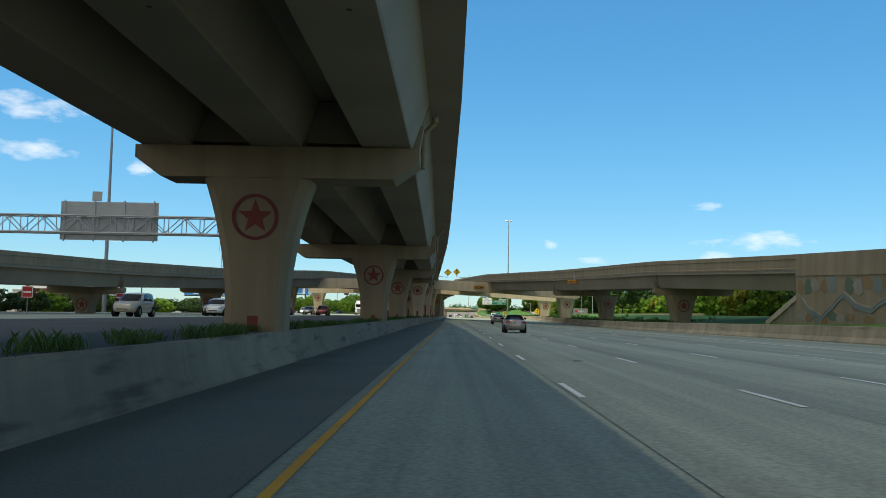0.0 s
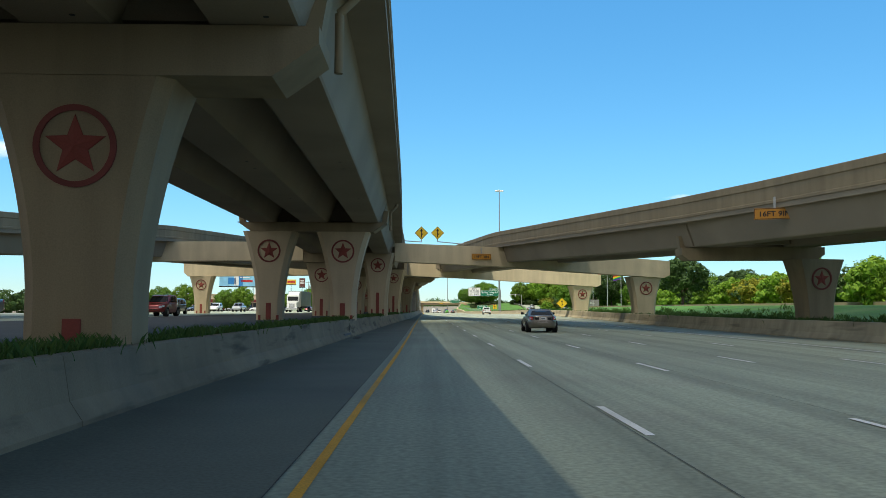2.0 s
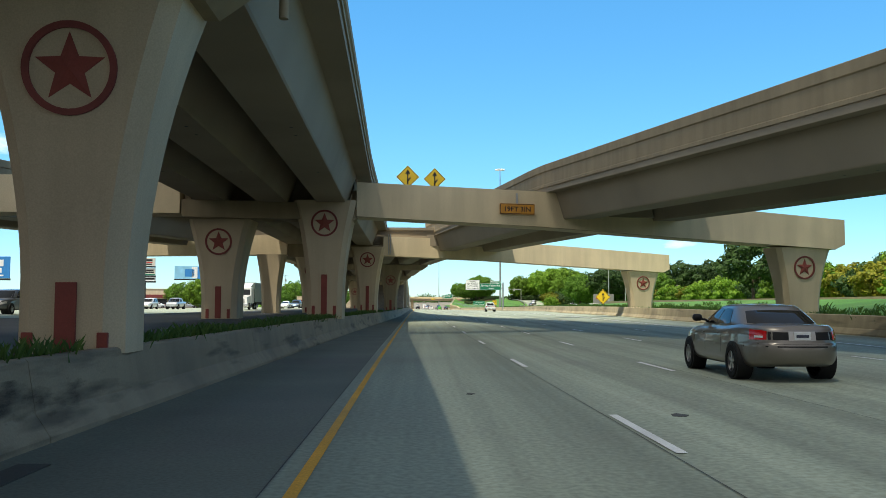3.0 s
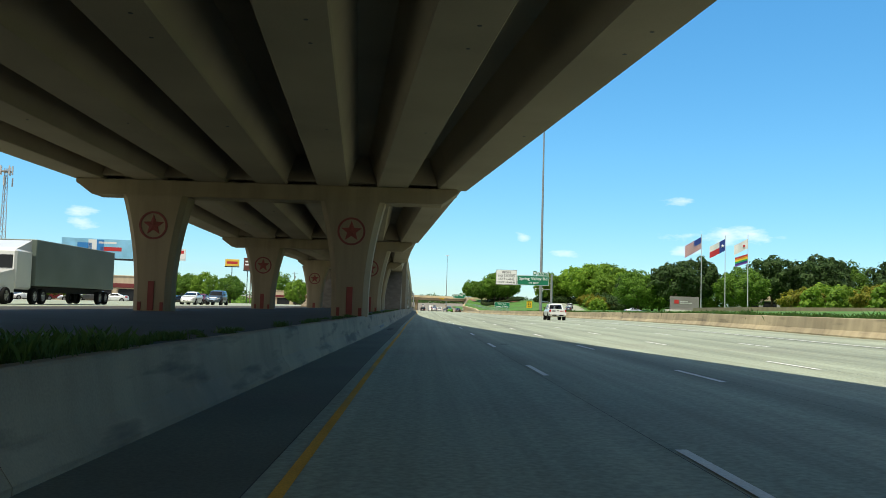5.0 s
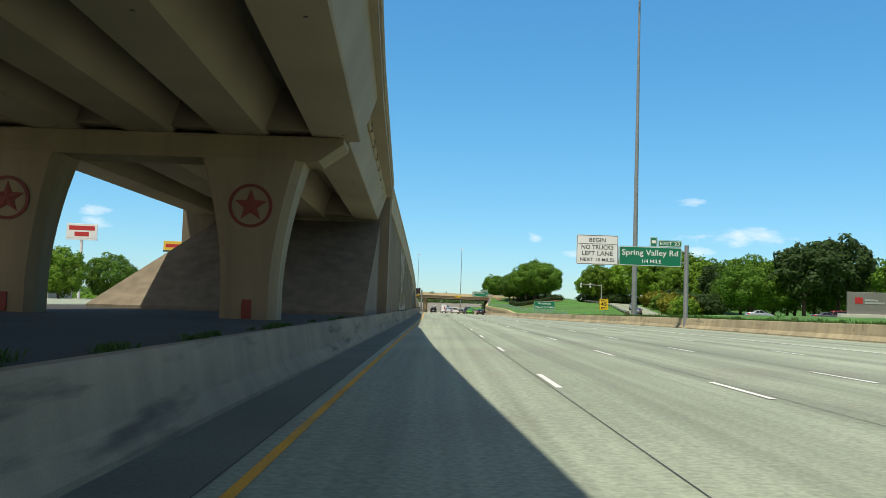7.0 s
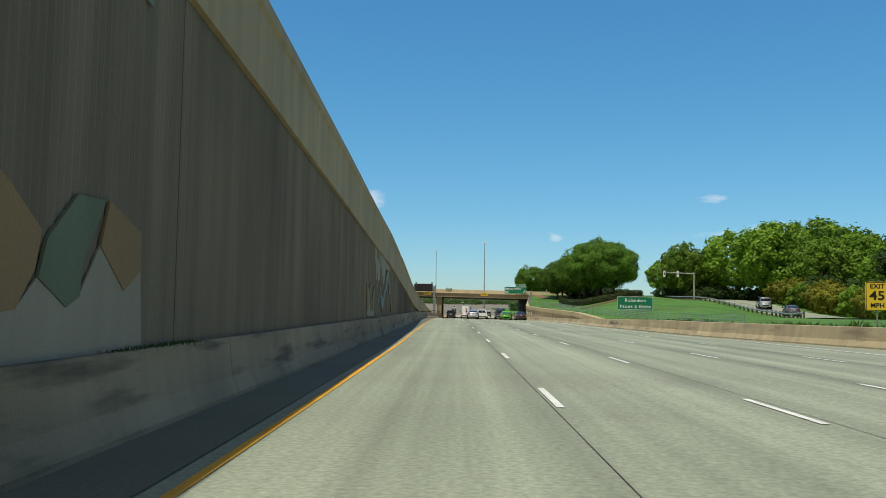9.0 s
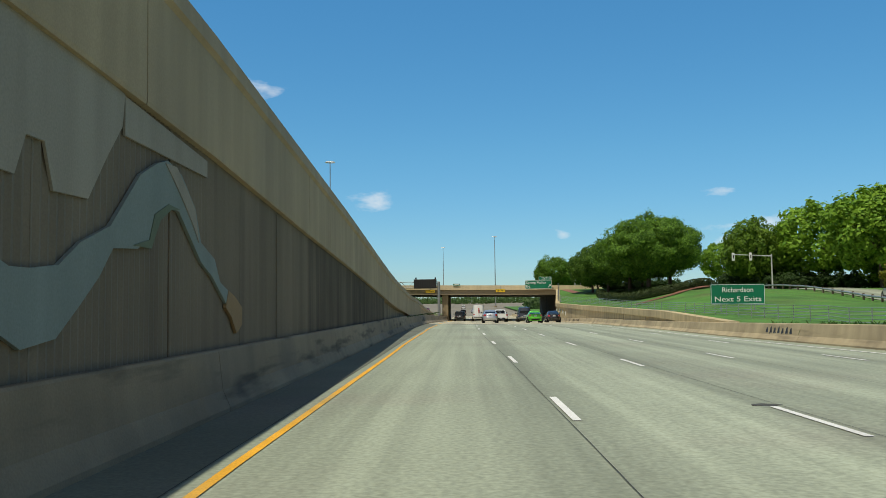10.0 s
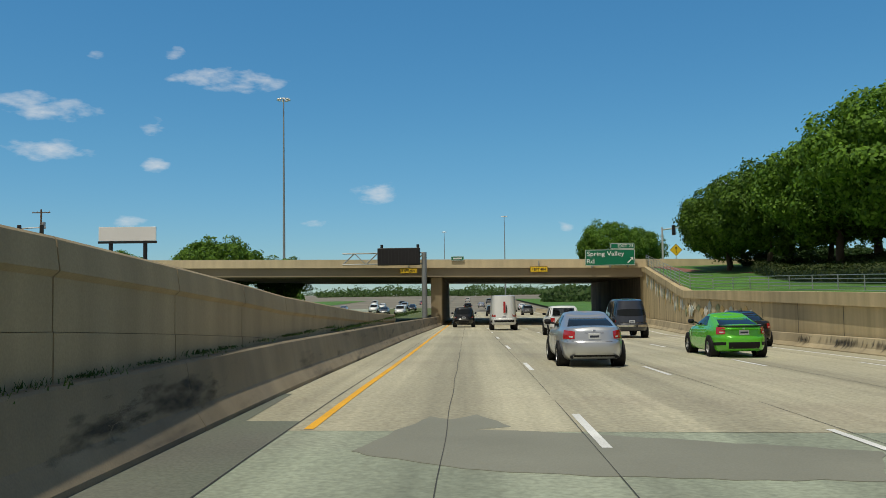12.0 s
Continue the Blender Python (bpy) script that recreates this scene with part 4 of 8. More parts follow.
part("wing_wall", loft(bmesh.new(), [[(x, 66.0, 3.45), (x, 66.0, 0.2), (x, 72.8, 0.2), (x, 72.6, 1.35)] for x in (26.75, 27.25)]), CONC, wall_r)
part("wing_coping", loft(bmesh.new(), [[(x, 66.0, 3.47), (x, 66.0, 3.02), (x, 72.4, 0.95), (x, 72.8, 1.3)] for x in (26.62, 27.4)]), CONC_LIGHT, wall_r)
part("parapet", sweep(lambda y: [(RAMP_R(y)[0] - 0.06, RAMP_R(y)[2] + 1.2), (RAMP_R(y)[0] + 0.4, RAMP_R(y)[2] + 1.2), (RAMP_R(y)[0] + 0.3, RAMP_R(y)[2] + 2.9), (RAMP_R(y)[0] + 0.02, RAMP_R(y)[2] + 2.9)], 20, 66, 4), CONC, wall_r)

# ---- far bridge over the road ----
BR = 541.0
def br_z(x):
    return 5.55 - 0.0125 * x
bridge = tagged(holder("road_bridge", 5, BR, 5), "tan concrete road bridge across the highway", "bridge")
def beam(x0, x1, ya, yb, za, zb, name, mat=CONC):
    part(name, loft(bmesh.new(), [[(x, ya, br_z(x) + za), (x, yb, br_z(x) + za), (x, yb, br_z(x) + zb), (x, ya, br_z(x) + zb)] for x in (x0, x1)]), mat, bridge)
beam(-62, 22.2, BR, BR + 38, -1.65, -0.6, "deck_slab", CONC_GIRDER)
beam(-62, 30, BR - 0.25, BR + 0.1, -0.75, 0.1, "parapet", CREAM_CONC)
beam(-62, 30, BR + 38, BR + 38.3, -0.75, 0.1, "parapet", CREAM_CONC)
for x in (-3.0,):
    part("pier_wall", boxed(x - 0.55, BR + 0.6, -2, x + 0.55, BR + 37.5, br_z(x) - 1.66, 0.05), CONC, bridge)
# near abutment: the dark under the bridge is in its colour, with soot
part("abutment", boxed(17.95, BR + 0.5, -2, 22.4, BR + 38, br_z(16) - 1.66, 0.03), SOOT_SHADE_CONC, bridge)
part("abutment", boxed(-62.0, BR + 0.5, -2, -58, BR + 38, br_z(-60) - 1.66, 0.03), CONC, bridge)
settle(bridge)
def patch_of(poly, mat, label):
    bm = loft(bmesh.new(), [[(x, y, ground(x, y) + dz) for x, y in poly] for dz in (-0.03, 0.0065)])
    part("repair_patch", bm, mat, road, label)
def ragged(poly, rough, seed):
    """The outline with its edges broken up."""
    r, out = random.Random(seed), []
    for (xa, ya), (xb, yb) in zip(poly, poly[1:] + poly[:1]):
        n = max(2, int(math.hypot(xb - xa, yb - ya) / 0.25))
        out += [(xa + (xb - xa) * i / n + r.uniform(-rough, rough), ya + (yb - ya) * i / n + r.uniform(-rough, rough) * 2) for i in range(n)]
    return out
patch_of(ragged([(-1.17, 463.13), (-0.97, 463.89), (-0.81, 464.79), (-0.55, 465.44), (-0.43, 466.22), (-0.09, 465.8), (0.24, 466.37), (0.55, 465.69), (0.71, 465.08), (0.22, 464.91), (1.58, 464.55), (3.28, 463.83), (4.76, 463.24), (4.01, 461.65), (2.62, 461.67), (1.07, 461.85), (0.31, 462.05), (-0.14, 462.28), (-0.63, 462.68), (-0.96, 462.92)], 0.025, 5), PATCH, "dark stained repair across the lanes")
part("joint_seal", strip(lambda y: -0.15 + 0.012 * math.sin(y * 1.1), lambda y: -0.14 + 0.012 * math.sin(y * 1.1), 0.010, 458.5, 545, 0.8), TAR, road)
for x, y, w_, l_ in ((4.9, 392, 0.5, 0.3), (5.2, 408, 0.9, 0.25), (8.6, 430, 0.6, 0.3), (2.6, 418, 0.35, 0.25), (5.3, 446, 0.9, 0.2), (3.2, 24, 0.35, 0.4), (2.7, 57, 0.4, 0.25), (6.2, 262, 0.8, 0.3), (3.0, 125, 0.25, 0.3), (2.3, 222, 0.4, 0.3), (0.4, 128, 0.15, 0.2), (-3.5, 60, 0.3, 0.5)):
    patch_of([(x, y), (x + w_ * 0.6, y - l_ * 0.2), (x + w_, y + l_ * 0.4), (x + w_ * 0.5, y + l_), (x + w_ * 0.1, y + l_ * 0.7)], TAR if w_ < 0.7 else PATCH, "small dark spall in the paving")
# retaining wall on the east side leading to the bridge
EAST_TOP = table([(425, 0.6), (440, 1.1), (460, 1.35), (483, 1.62), (505, 1.93), (512, 2.0), (525, 3.22), (541, 4.75)])
tagged(part("wall_northeast", sweep(lambda y: [(0.6, -1.5), (1.1, -1.5), (1.1, EAST_TOP(y)), (0.45, EAST_TOP(y)), (0.45, EAST_TOP(y) - 0.5), (0.6, EAST_TOP(y) - 0.5)], 425, 543, 4, RIGHT_BASE), NE_CONC), "tan concrete retaining wall beside the road", "wall", kind="structure")

EARLY_FOOT = table([(-60, 0.55), (375, 0.55), (395, 0.28), (425, 0.4)])
FOOT_DROP = table([(425, 0.25), (440, 0.55), (470, 0.5), (488, 0.25), (500, 0.15), (512, 0.12), (522, 0.1), (640, 0.1)])
FOOT_FLAT = table([(-60, 1), (400, 1), (440, 5), (500, 5), (520, 1), (640, 1)])
FRONT_DROP = table([(-60, 0), (425, 0), (440, 0.2), (475, 0.85), (500, 0.1), (512, 0), (640, 0)])
def slope_h(x, y):
    b = RIGHT_BASE(y)
    rise = table([(-60, 1.0), (60, 1.4), (150, 1.3), (250, 1.0), (330, 0.9), (360, 1.0), (420, 0.6), (445, 0.3), (460, 0.8), (478, 1.7), (490, 2.0), (512, 1.8), (525, 0.9), (541, 0.3), (640, 0.3)])(y)
    berm = 0.7 * max(0.0, 1 - ((x - 31) / 10) ** 2) * max(0.0, 1 - ((y - 508) / 24) ** 2)
    foot = max(EARLY_FOOT(y) if y < 425 else EAST_TOP(y) - FOOT_DROP(y), 0.2)
    t = max(0.0, min(1.0, (x - b - FOOT_FLAT(y)) / (17 - FOOT_FLAT(y))))
    return ground(b, y) * (1 if y < 425 else 0) + foot + rise * t * t * (3 - 2 * t) + berm - FRONT_DROP(y) * max(0.0, min(1.0, (x - 34) / 9))
rail = tagged(holder("guard_railing", 15.3, 455, 2), "grey tubular steel railing along the wall top", "railing")
prev = None
RAIL_X = table([(402, 20.8), (440, 20.4), (455, 19.6), (470, 18.9), (495, 18.4), (510, 16.8), (518, 14.0), (600, 13.0)])
for k, y in enumerate(steps(402, 541, 2.5)):
    x = max(RIGHT_BASE(y) + 0.85, RAIL_X(y))
    z = EAST_TOP(y) if x < RIGHT_BASE(y) + 0.9 and y > 426 else slope_h(x, y)
    tall = 0.92 if y < 512 else 1.1
    part("rail_post", tube(bmesh.new(), (x, y, z - 0.05), (x, y, z + tall), 0.03, sides=6), STEEL, rail)
    if prev:
        for i in range(5):
            h = (0.2 + 0.2 * i) * tall
            part("rail_bar", tube(bmesh.new(), (prev[0], prev[1], prev[2] + h), (x, y, z + h), 0.02, sides=5), STEEL, rail)
    prev = (x, y, z)
settle(rail)
wn_wall = bpy.data.objects["wall_northeast"]
for k, y in enumerate(steps(428, 541, 4.5)[1:]):
    part("wall_joint", boxed(RIGHT_BASE(y) + 0.592, y - 0.012, -1.0, RIGHT_BASE(y) + 0.604, y + 0.012, EAST_TOP(y) - 0.5), TAR, wn_wall)
MUR = [material(nm, c, 0.85, spots=0.1) for nm, c in (("white_mural_tile", (0.75, 0.72, 0.62)), ("gold_mural_tile", (0.55, 0.4, 0.17)), ("green_mural_tile", (0.27, 0.3, 0.17)), ("cream_mural_tile", (0.68, 0.6, 0.42)), ("blue_mural_tile", (0.42, 0.47, 0.43)))]
rm = random.Random(21)
for k in range(52):
    y = 497 + 0.82 * k
    zt = EAST_TOP(y) - 0.95 + rm.uniform(-0.15, 0.2) - (0.25 if k % 7 == 3 else 0)
    tall = rm.uniform(0.45, 0.95) * (0.7 if y < 512 else 1.0)
    outline = [(y, zt - 0.3 * tall), (y + 0.36, zt + 0.25 * tall), (y + 0.7, zt), (y + 0.84, zt - 0.35 * tall), (y + 0.66, zt - 0.75 * tall), (y + 0.4, zt - tall), (y + 0.18, zt - 0.6 * tall)]
    bm = bmesh.new()
    loft(bm, [[(RIGHT_BASE(yy) + 0.6 - dx, yy, z_) for yy, z_ in outline] for dx in (-0.01, 0.03)])
    part("mural_piece", bm, MUR[k % 5], wn_wall)

# grass slopes east of the road
tagged(part("grass_bank", strip(lambda y: RIGHT_BASE(y) + 0.48 if y < 425 else RIGHT_BASE(y) + 1.05, lambda y: RIGHT_BASE(y) + 90, 0, -60, 640, 5, 14, slope_h), GRASS), "mown green grass bank beside the road", "grass", kind="structure")

for x0, x1, lab in ((-170, -51.5, "green grass verge west of the road past the bridge"), (24, 170, "green grass verge east of the road past the bridge")):
    tagged(part("grass_verge", strip(x0, x1, 0.12, 582, 900, 20, 12, land_height), GRASS), lab, "grass", kind="structure")
for yb, x, z in ((23, -1.45, 6.4), (56.4, -1.5, 6.2), (89.8, -2.05, 6.3), (126.6, -2.65, 6.8)):
    ob = holder("drain_pipe", x, yb + 0.9, z)
    bm = bmesh.new()
    tube(bm, (0, 0, -0.6), (0, 0, 0.5), 0.08, sides=10)
    tube(bm, (0, 0, 0.5), (0.35, 0, 0.85), 0.08, sides=10)
    tube(bm, (0.35, 0, 0.85), (0.35, 0, 1.02), 0.1, sides=10)
    part("pipe", bm, CONC, ob, soft=40)
    tagged(ob, "tan painted drain pipe fixed to the cap end", "pipe", "drain pipes")
# gutter inlets let into the foot of the median barrier
for ya, yb in ((240.1, 245.1), (118.6, 121.8)):
    ob = holder("gutter_inlet", LEFT_BASE(ya), ya, ground(LEFT_BASE(ya), ya))
    x0, x1 = LEFT_BASE(ya), LEFT_BASE(yb)
    bm = bmesh.new()
    loft(bm, [[(x + dx, y, ground(x, y) + dz) for dx, dz in ((0.012, 0.0), (-0.09, 0.24), (-0.25, 0.24), (-0.2, -0.02))] for x, y in ((x0, ya), (x1, yb))])
    part("opening", bm, BLACK, ob, "dark inlet opening")
    part("grate", boxed(x0 + 0.3, ya + 0.5, ground(x0, ya) + 0.008, x0 + 0.6, yb - 0.1, ground(x0 + 0.5, ya) + 0.02), TAR, ob, "black iron grate")
    settle(ob)
    tagged(ob, "dark gutter inlet in the barrier with an iron grate", "drain", "gutter inlets")
# drain pipe hung below the edge of the wide flyover
ob = holder("deck_drain_pipe", 0, 232, 8)
bm = bmesh.new()
ys = steps(194, 317, 3.0)
hang = lambda y: Vector((MERGED(y)[1] - 0.62, y, MERGED(y)[2] + 1.2))
for a, b in zip(ys, ys[1:]):
    tube(bm, hang(a), hang(b), 0.09, sides=10)
part("pipe", bm, CONC, ob, soft=40)
for y in ys[1:-1]:
    c = hang(y)
    part("hanger", boxed(c.x - 0.13, y - 0.05, c.z - 0.12, c.x + 0.13, y + 0.05, c.z + 0.21), CONC_GIRDER, ob)
settle(ob)
tagged(ob, "tan drain pipe on hangers below the flyover's edge", "pipe")
# black tyre scuffs on the barrier's face
def barrier_face(y, z):
    h = z - ground(LEFT_BASE(y), y)
    return LEFT_BASE(y) + DEPTH(y) * float(np.interp(h, [0.07, 0.32, 0.88], [0.0, -0.17, -0.27]))
def film_material(name, colour, scale, cover):
    """A thin dirty film: clear towards its rim and where the noise leaves the concrete bare."""
    m = bpy.data.materials.new(name)
    m.use_nodes = True
    n, l = m.node_tree.nodes, m.node_tree.links
    tc, mp, ln, ns, sx = (n.new("ShaderNode" + k) for k in ("TexCoord", "Mapping", "VectorMath", "TexNoise", "Mapping"))
    mp.inputs["Location"].default_value, mp.inputs["Scale"].default_value = (0, -1, -1), (0, 2, 2)
    l.new(tc.outputs["Generated"], mp.inputs[0])
    ln.operation = "LENGTH"
    l.new(mp.outputs[0], ln.inputs[0])
    sx.inputs["Scale"].default_value = scale
    sx.inputs["Rotation"].default_value = (0.35, 0, 0)
    l.new(tc.outputs["Object"], sx.inputs[0])
    l.new(sx.outputs[0], ns.inputs["Vector"])
    ns.inputs["Scale"].default_value, ns.inputs["Detail"].default_value = 1.0, 6.0
    ad = n.new("ShaderNodeMath")
    ad.operation = "MULTIPLY_ADD"
    ad.inputs[1].default_value = -0.42
    l.new(ln.outputs["Value"], ad.inputs[0])
    l.new(ns.outputs[0], ad.inputs[2])
    mr = n.new("ShaderNodeMapRange")
    for k, v in enumerate((0.2, 0.5, 0.0, cover)):
        mr.inputs[k + 1].default_value = v
    l.new(ad.outputs[0], mr.inputs[0])
    p = n["Principled BSDF"]
    p.inputs["Base Color"].default_value, p.inputs["Roughness"].default_value = (*colour, 1), 0.9
    l.new(mr.outputs[0], p.inputs["Alpha"])
    return m
SCUFF = film_material("rubber_scuff_film", (0.06, 0.053, 0.042), (1, 1.6, 7.0), 0.75)
SOOT = film_material("soot_film", (0.04, 0.036, 0.03), (1, 5.0, 1.2), 0.9)
def film(face, base, y0, y1, z0, z1):
    """A sheet lying 4 mm before a barrier's face, which it follows."""
    rows = [[(face(y, z), y, base + z) for z in (z0 + (z1 - z0) * i / 6 for i in range(7))] for y in (y0 + (y1 - y0) * k / 12 for k in range(13))]
    return loft(bmesh.new(), rows, False, False)
srng = random.Random(21)
for y0, y1, z0, z1 in ((460.6, 463.2, 0.16, 0.72), (462.0, 466.4, 0.24, 0.8), (431.8, 434.6, 0.2, 0.72), (119.5, 124.5, 0.2, 0.72)):
    base = ground(LEFT_BASE(y0), y0)
    sheet = film(lambda y, z: barrier_face(y, z + base) + 0.005, base, y0, y1, z0, z1)
    part("scuff_mark", sheet, SCUFF, barriers[int((y0 + 60) / 12.2)], "dark rubber scuffs")
# soot runs and a dark scrawl on the side barrier
def side_face(y, z):
    return RIGHT_BASE(y) + float(np.interp(z / SIDE_H(y), [0.07, 0.32, 0.88], [0.0, 0.17, 0.27]))
for y0, y1 in ((479.5, 484.5), (483.5, 488.5), (488.8, 490.6)):
    base = ground(RIGHT_BASE(y0), y0)
    tagged(part("soot_stain", film(lambda y, z: side_face(y, z) - 0.005, base, y0, y1, 0.05, 0.54), SOOT), "dark soot runs on the roadside barrier", "stain", "soot stains", "structure")
for k in range(7):
    y, base = 416.6 + 0.42 * k, ground(RIGHT_BASE(417), 417)
    ring = [(y, 0.34), (y + 0.1, 0.58 + 0.05 * (k % 2)), (y + 0.2, 0.56), (y + 0.26, 0.36 - 0.04 * (k % 3)), (y + 0.16, 0.34)]
    bm = loft(bmesh.new(), [[(side_face(a, b) + dx, a, base + b) for a, b in ring] for dx in (0.02, -0.006)])
    tagged(part("paint_bar", bm, BLACK), "black sprayed bar on the roadside barrier", "graffiti", "graffiti bars", "structure")
# red path on the bank and the bridge's wing
tagged(part("footpath", strip(lambda y: 19.6 + (531 - y) * 0.135, lambda y: 21.4 + (531 - y) * 0.15, 0.05, 508, 540, 2, 3, slope_h), material("red_brick_paving", (0.24, 0.11, 0.075), 0.9, spots=0.2, fine=8)), "reddish paved footpath on the grass bank", "path", kind="structure")

# ---- signs, masts, billboards ----
def words(text, size, mat, parent, m, bold=False, width=None, name="lettering"):
    cu = bpy.data.curves.new("lettering", "FONT")
    cu.body, cu.size, cu.extrude, cu.align_x, cu.align_y, cu.resolution_u = text, size, 0.004, "CENTER", "CENTER", 3
    cu.offset = size * (0.02 if bold else 0.008)
    tmp = bpy.data.objects.new("lettering", cu)
    scene.collection.objects.link(tmp)
    bpy.context.view_layer.update()
    me = bpy.data.meshes.new_from_object(tmp.evaluated_get(bpy.context.evaluated_depsgraph_get()))
    bpy.data.objects.remove(tmp)
    if width:
        w = max(v.co.x for v in me.vertices) - min(v.co.x for v in me.vertices)
        for v in me.vertices:
            v.co.x *= width / w
    me.materials.clear()
    me.materials.append(mat)
    ob = new(name, me)
    ob.parent = parent
    ob.matrix_local = m @ pose(0, 0, 0, 90, 0, 0)
    return ob


def panel(w, h, mat, parent, x, z, y=0.0, border=None, name="sign_face", rim=0.05, radius=0.12):
    """A sheet facing -y with rounded corners and, if wanted, a border line."""
    def outline(ww, hh, r):
        pts = []
        for cx, cz, a0 in ((ww / 2 - r, hh / 2 - r, 0), (-ww / 2 + r, hh / 2 - r, 90), (-ww / 2 + r, -hh / 2 + r, 180), (ww / 2 - r, -hh / 2 + r, 270)):
            for i in range(4):
                a = radians(a0 + 30 * i)
                pts.append((cx + r * math.cos(a), cz + r * math.sin(a)))
        return pts
    o = outline(w, h, min(radius, h * 0.2))
    f = part(name, loft(bmesh.new(), [[(px, -0.02, pz) for px, pz in o], [(px, 0.02, pz) for px, pz in o]]), mat, parent)
    f.location = (x, y, z)
    if border:
        a, b = outline(w - rim * 1.0, h - rim * 1.0, min(radius, h * 0.2) * 0.8), outline(w - rim * 2.6, h - rim * 2.6, min(radius, h * 0.2) * 0.6)
        bm = bmesh.new()
        k = len(a)
        va, vb = [bm.verts.new((px, -0.026, pz)) for px, pz in a], [bm.verts.new((px, -0.026, pz)) for px, pz in b]
        for i in range(k):
            j = (i + 1) % k
            bm.faces.new((va[i], va[j], vb[j], vb[i]))
        part("border", bm, border, f)
    return f


def post(parent, x, z0, z1, r=0.06, y=0.06, name="post", mat=None):
    return part(name, tube(bmesh.new(), (x, y, z0), (x, y, z1), r, sides=12), mat or GREY_POST, parent, soft=40)


def diamond(parent, side, x, z, y=0.0):
    bm = bmesh.new()
    d = side / math.sqrt(2)
    loft(bm, [[(0, yy, d), (-d, yy, 0), (0, yy, -d), (d, yy, 0)] for yy in (-0.012, 0.012)])
    f = part("sign_face", bm, YELLOW_SIGN, parent)
    f.location = (x, y, z)
    bm = bmesh.new()
    for s, t in ((0.95, 0.90),):
        a = [bm.verts.new((px * d * s, -0.016, pz * d * s)) for px, pz in ((0, 1), (-1, 0), (0, -1), (1, 0))]
        b = [bm.verts.new((px * d * t, -0.016, pz * d * t)) for px, pz in ((0, 1), (-1, 0), (0, -1), (1, 0))]
        for i in range(4):
            j = (i + 1) % 4
            bm.faces.new((a[i], a[j], b[j], b[i]))
    part("border", bm, BLACK, f)
    return f


def arrow_bars(face, d, merge=True):
    """The black merging-arrow symbol."""
    bm = bmesh.new()
    box(bm, -0.05 * d, -0.022, -0.55 * d, 0.05 * d, -0.014, 0.25 * d)
    v = [bm.verts.new((x * d, -0.022, z * d)) for x, z in ((-0.2, 0.22), (0.2, 0.22), (0, 0.58))]
    bm.faces.new(v)
    if merge:
        box(bm, -0.05 * d, -0.022, -0.3 * d, 0.05 * d, -0.014, 0.12 * d, 0, Matrix.Translation((0.14 * d, 0, -0.14 * d)) @ Matrix.Rotation(radians(38), 4, "Y"))
    part("symbol", bm, BLACK, face)


def clearance(text, x, y, z, w, h, rz, mat, label):
    ob = holder("clearance_sign", x, y, z, rz)
    f = panel(w, h, mat, ob, 0, 0, 0, BLACK, rim=0.035, radius=0.03)
    words(text, h * 0.62, BLACK, f, pose(0, -0.027, -0.02), True, w * 0.74)
    part("bracket", boxed(-0.05, 0.022, -h / 2, 0.05, 0.08, h / 2 + 0.55), STEEL, ob)
    return tagged(ob, label, "sign")

clearance("19FT 3IN", 4.77, 158.36, 6.52, 1.9, 0.56, 10.8, ORANGE_SIGN, "faded orange clearance sign on the straddle beam")
clearance("16FT 9IN", RAMP_R(117)[0] - 0.12, 117, 6.2, 1.9, 0.56, -24, ORANGE_SIGN, "faded orange clearance sign on the ramp bridge")

for x, y, z, foot, tilt in ((-1.07, 168.1, 9.62, (-2.95, 168.3, 8.8), 0), (0.69, 170.5, 9.85, (3.6, 170.7, 8.65), 0)):
    ob = holder("merge_sign", x, y, z)
    f = diamond(ob, 1.04, 0, 0)
    arrow_bars(f, 0.85)
    bm = bmesh.new()
    fx, fy, fz = foot[0] - x, foot[1] - y, foot[2] - z
    tube(bm, (0, 0.05, 0.3), (0, 0.05, -0.95), 0.05)
    tube(bm, (0, 0.05, -0.95), (fx, fy, fz), 0.05)
    part("bracket", bm, STEEL, ob)
    tagged(ob, "yellow diamond merge sign on a steel bracket", "sign", "merge signs")
ob = holder("merge_sign", 21.15, 213.8, ground(20, 213.8) + 0.3)
f = diamond(ob, 1.25, 0, 1.7)
arrow_bars(f, 0.88)
post(ob, 0, -0.3, 2.4, 0.04)
tagged(ob, "yellow diamond sign with black arrows on a post", "sign")

# exit sign gantry beside the mast
ob = holder("exit_sign", 18.87, 342.3, ground(20, 342) + 0.4)
hz = ground(20, 342) + 0.4
f = panel(5.6, 1.72, GREEN_SIGN, ob, 0.0, 6.42 - hz, 0, WHITE_SIGN)
words("Spring Valley Rd", 0.72, WHITE_SIGN, f, pose(0, -0.027, 0.3), False, 5.0)
words("1/4 MILE", 0.46, WHITE_SIGN, f, pose(0.1, -0.027, -0.46), False, 1.7)
g = panel(2.1, 0.6, GREEN_SIGN, ob, 1.75, 7.6 - hz, 0, WHITE_SIGN)
words("EXIT 23", 0.42, WHITE_SIGN, g, pose(0, -0.027, 0), False, 1.75)
g = panel(0.66, 0.84, GREEN_SIGN, ob, 0.3, 7.72 - hz, 0, WHITE_SIGN)
part("pictogram", boxed(-0.18, -0.027, -0.12, 0.18, -0.021, 0.15), WHITE_SIGN, g)
g = panel(3.7, 2.62, WHITE_SIGN, ob, -4.72, 6.86 - hz, 0, BLACK)
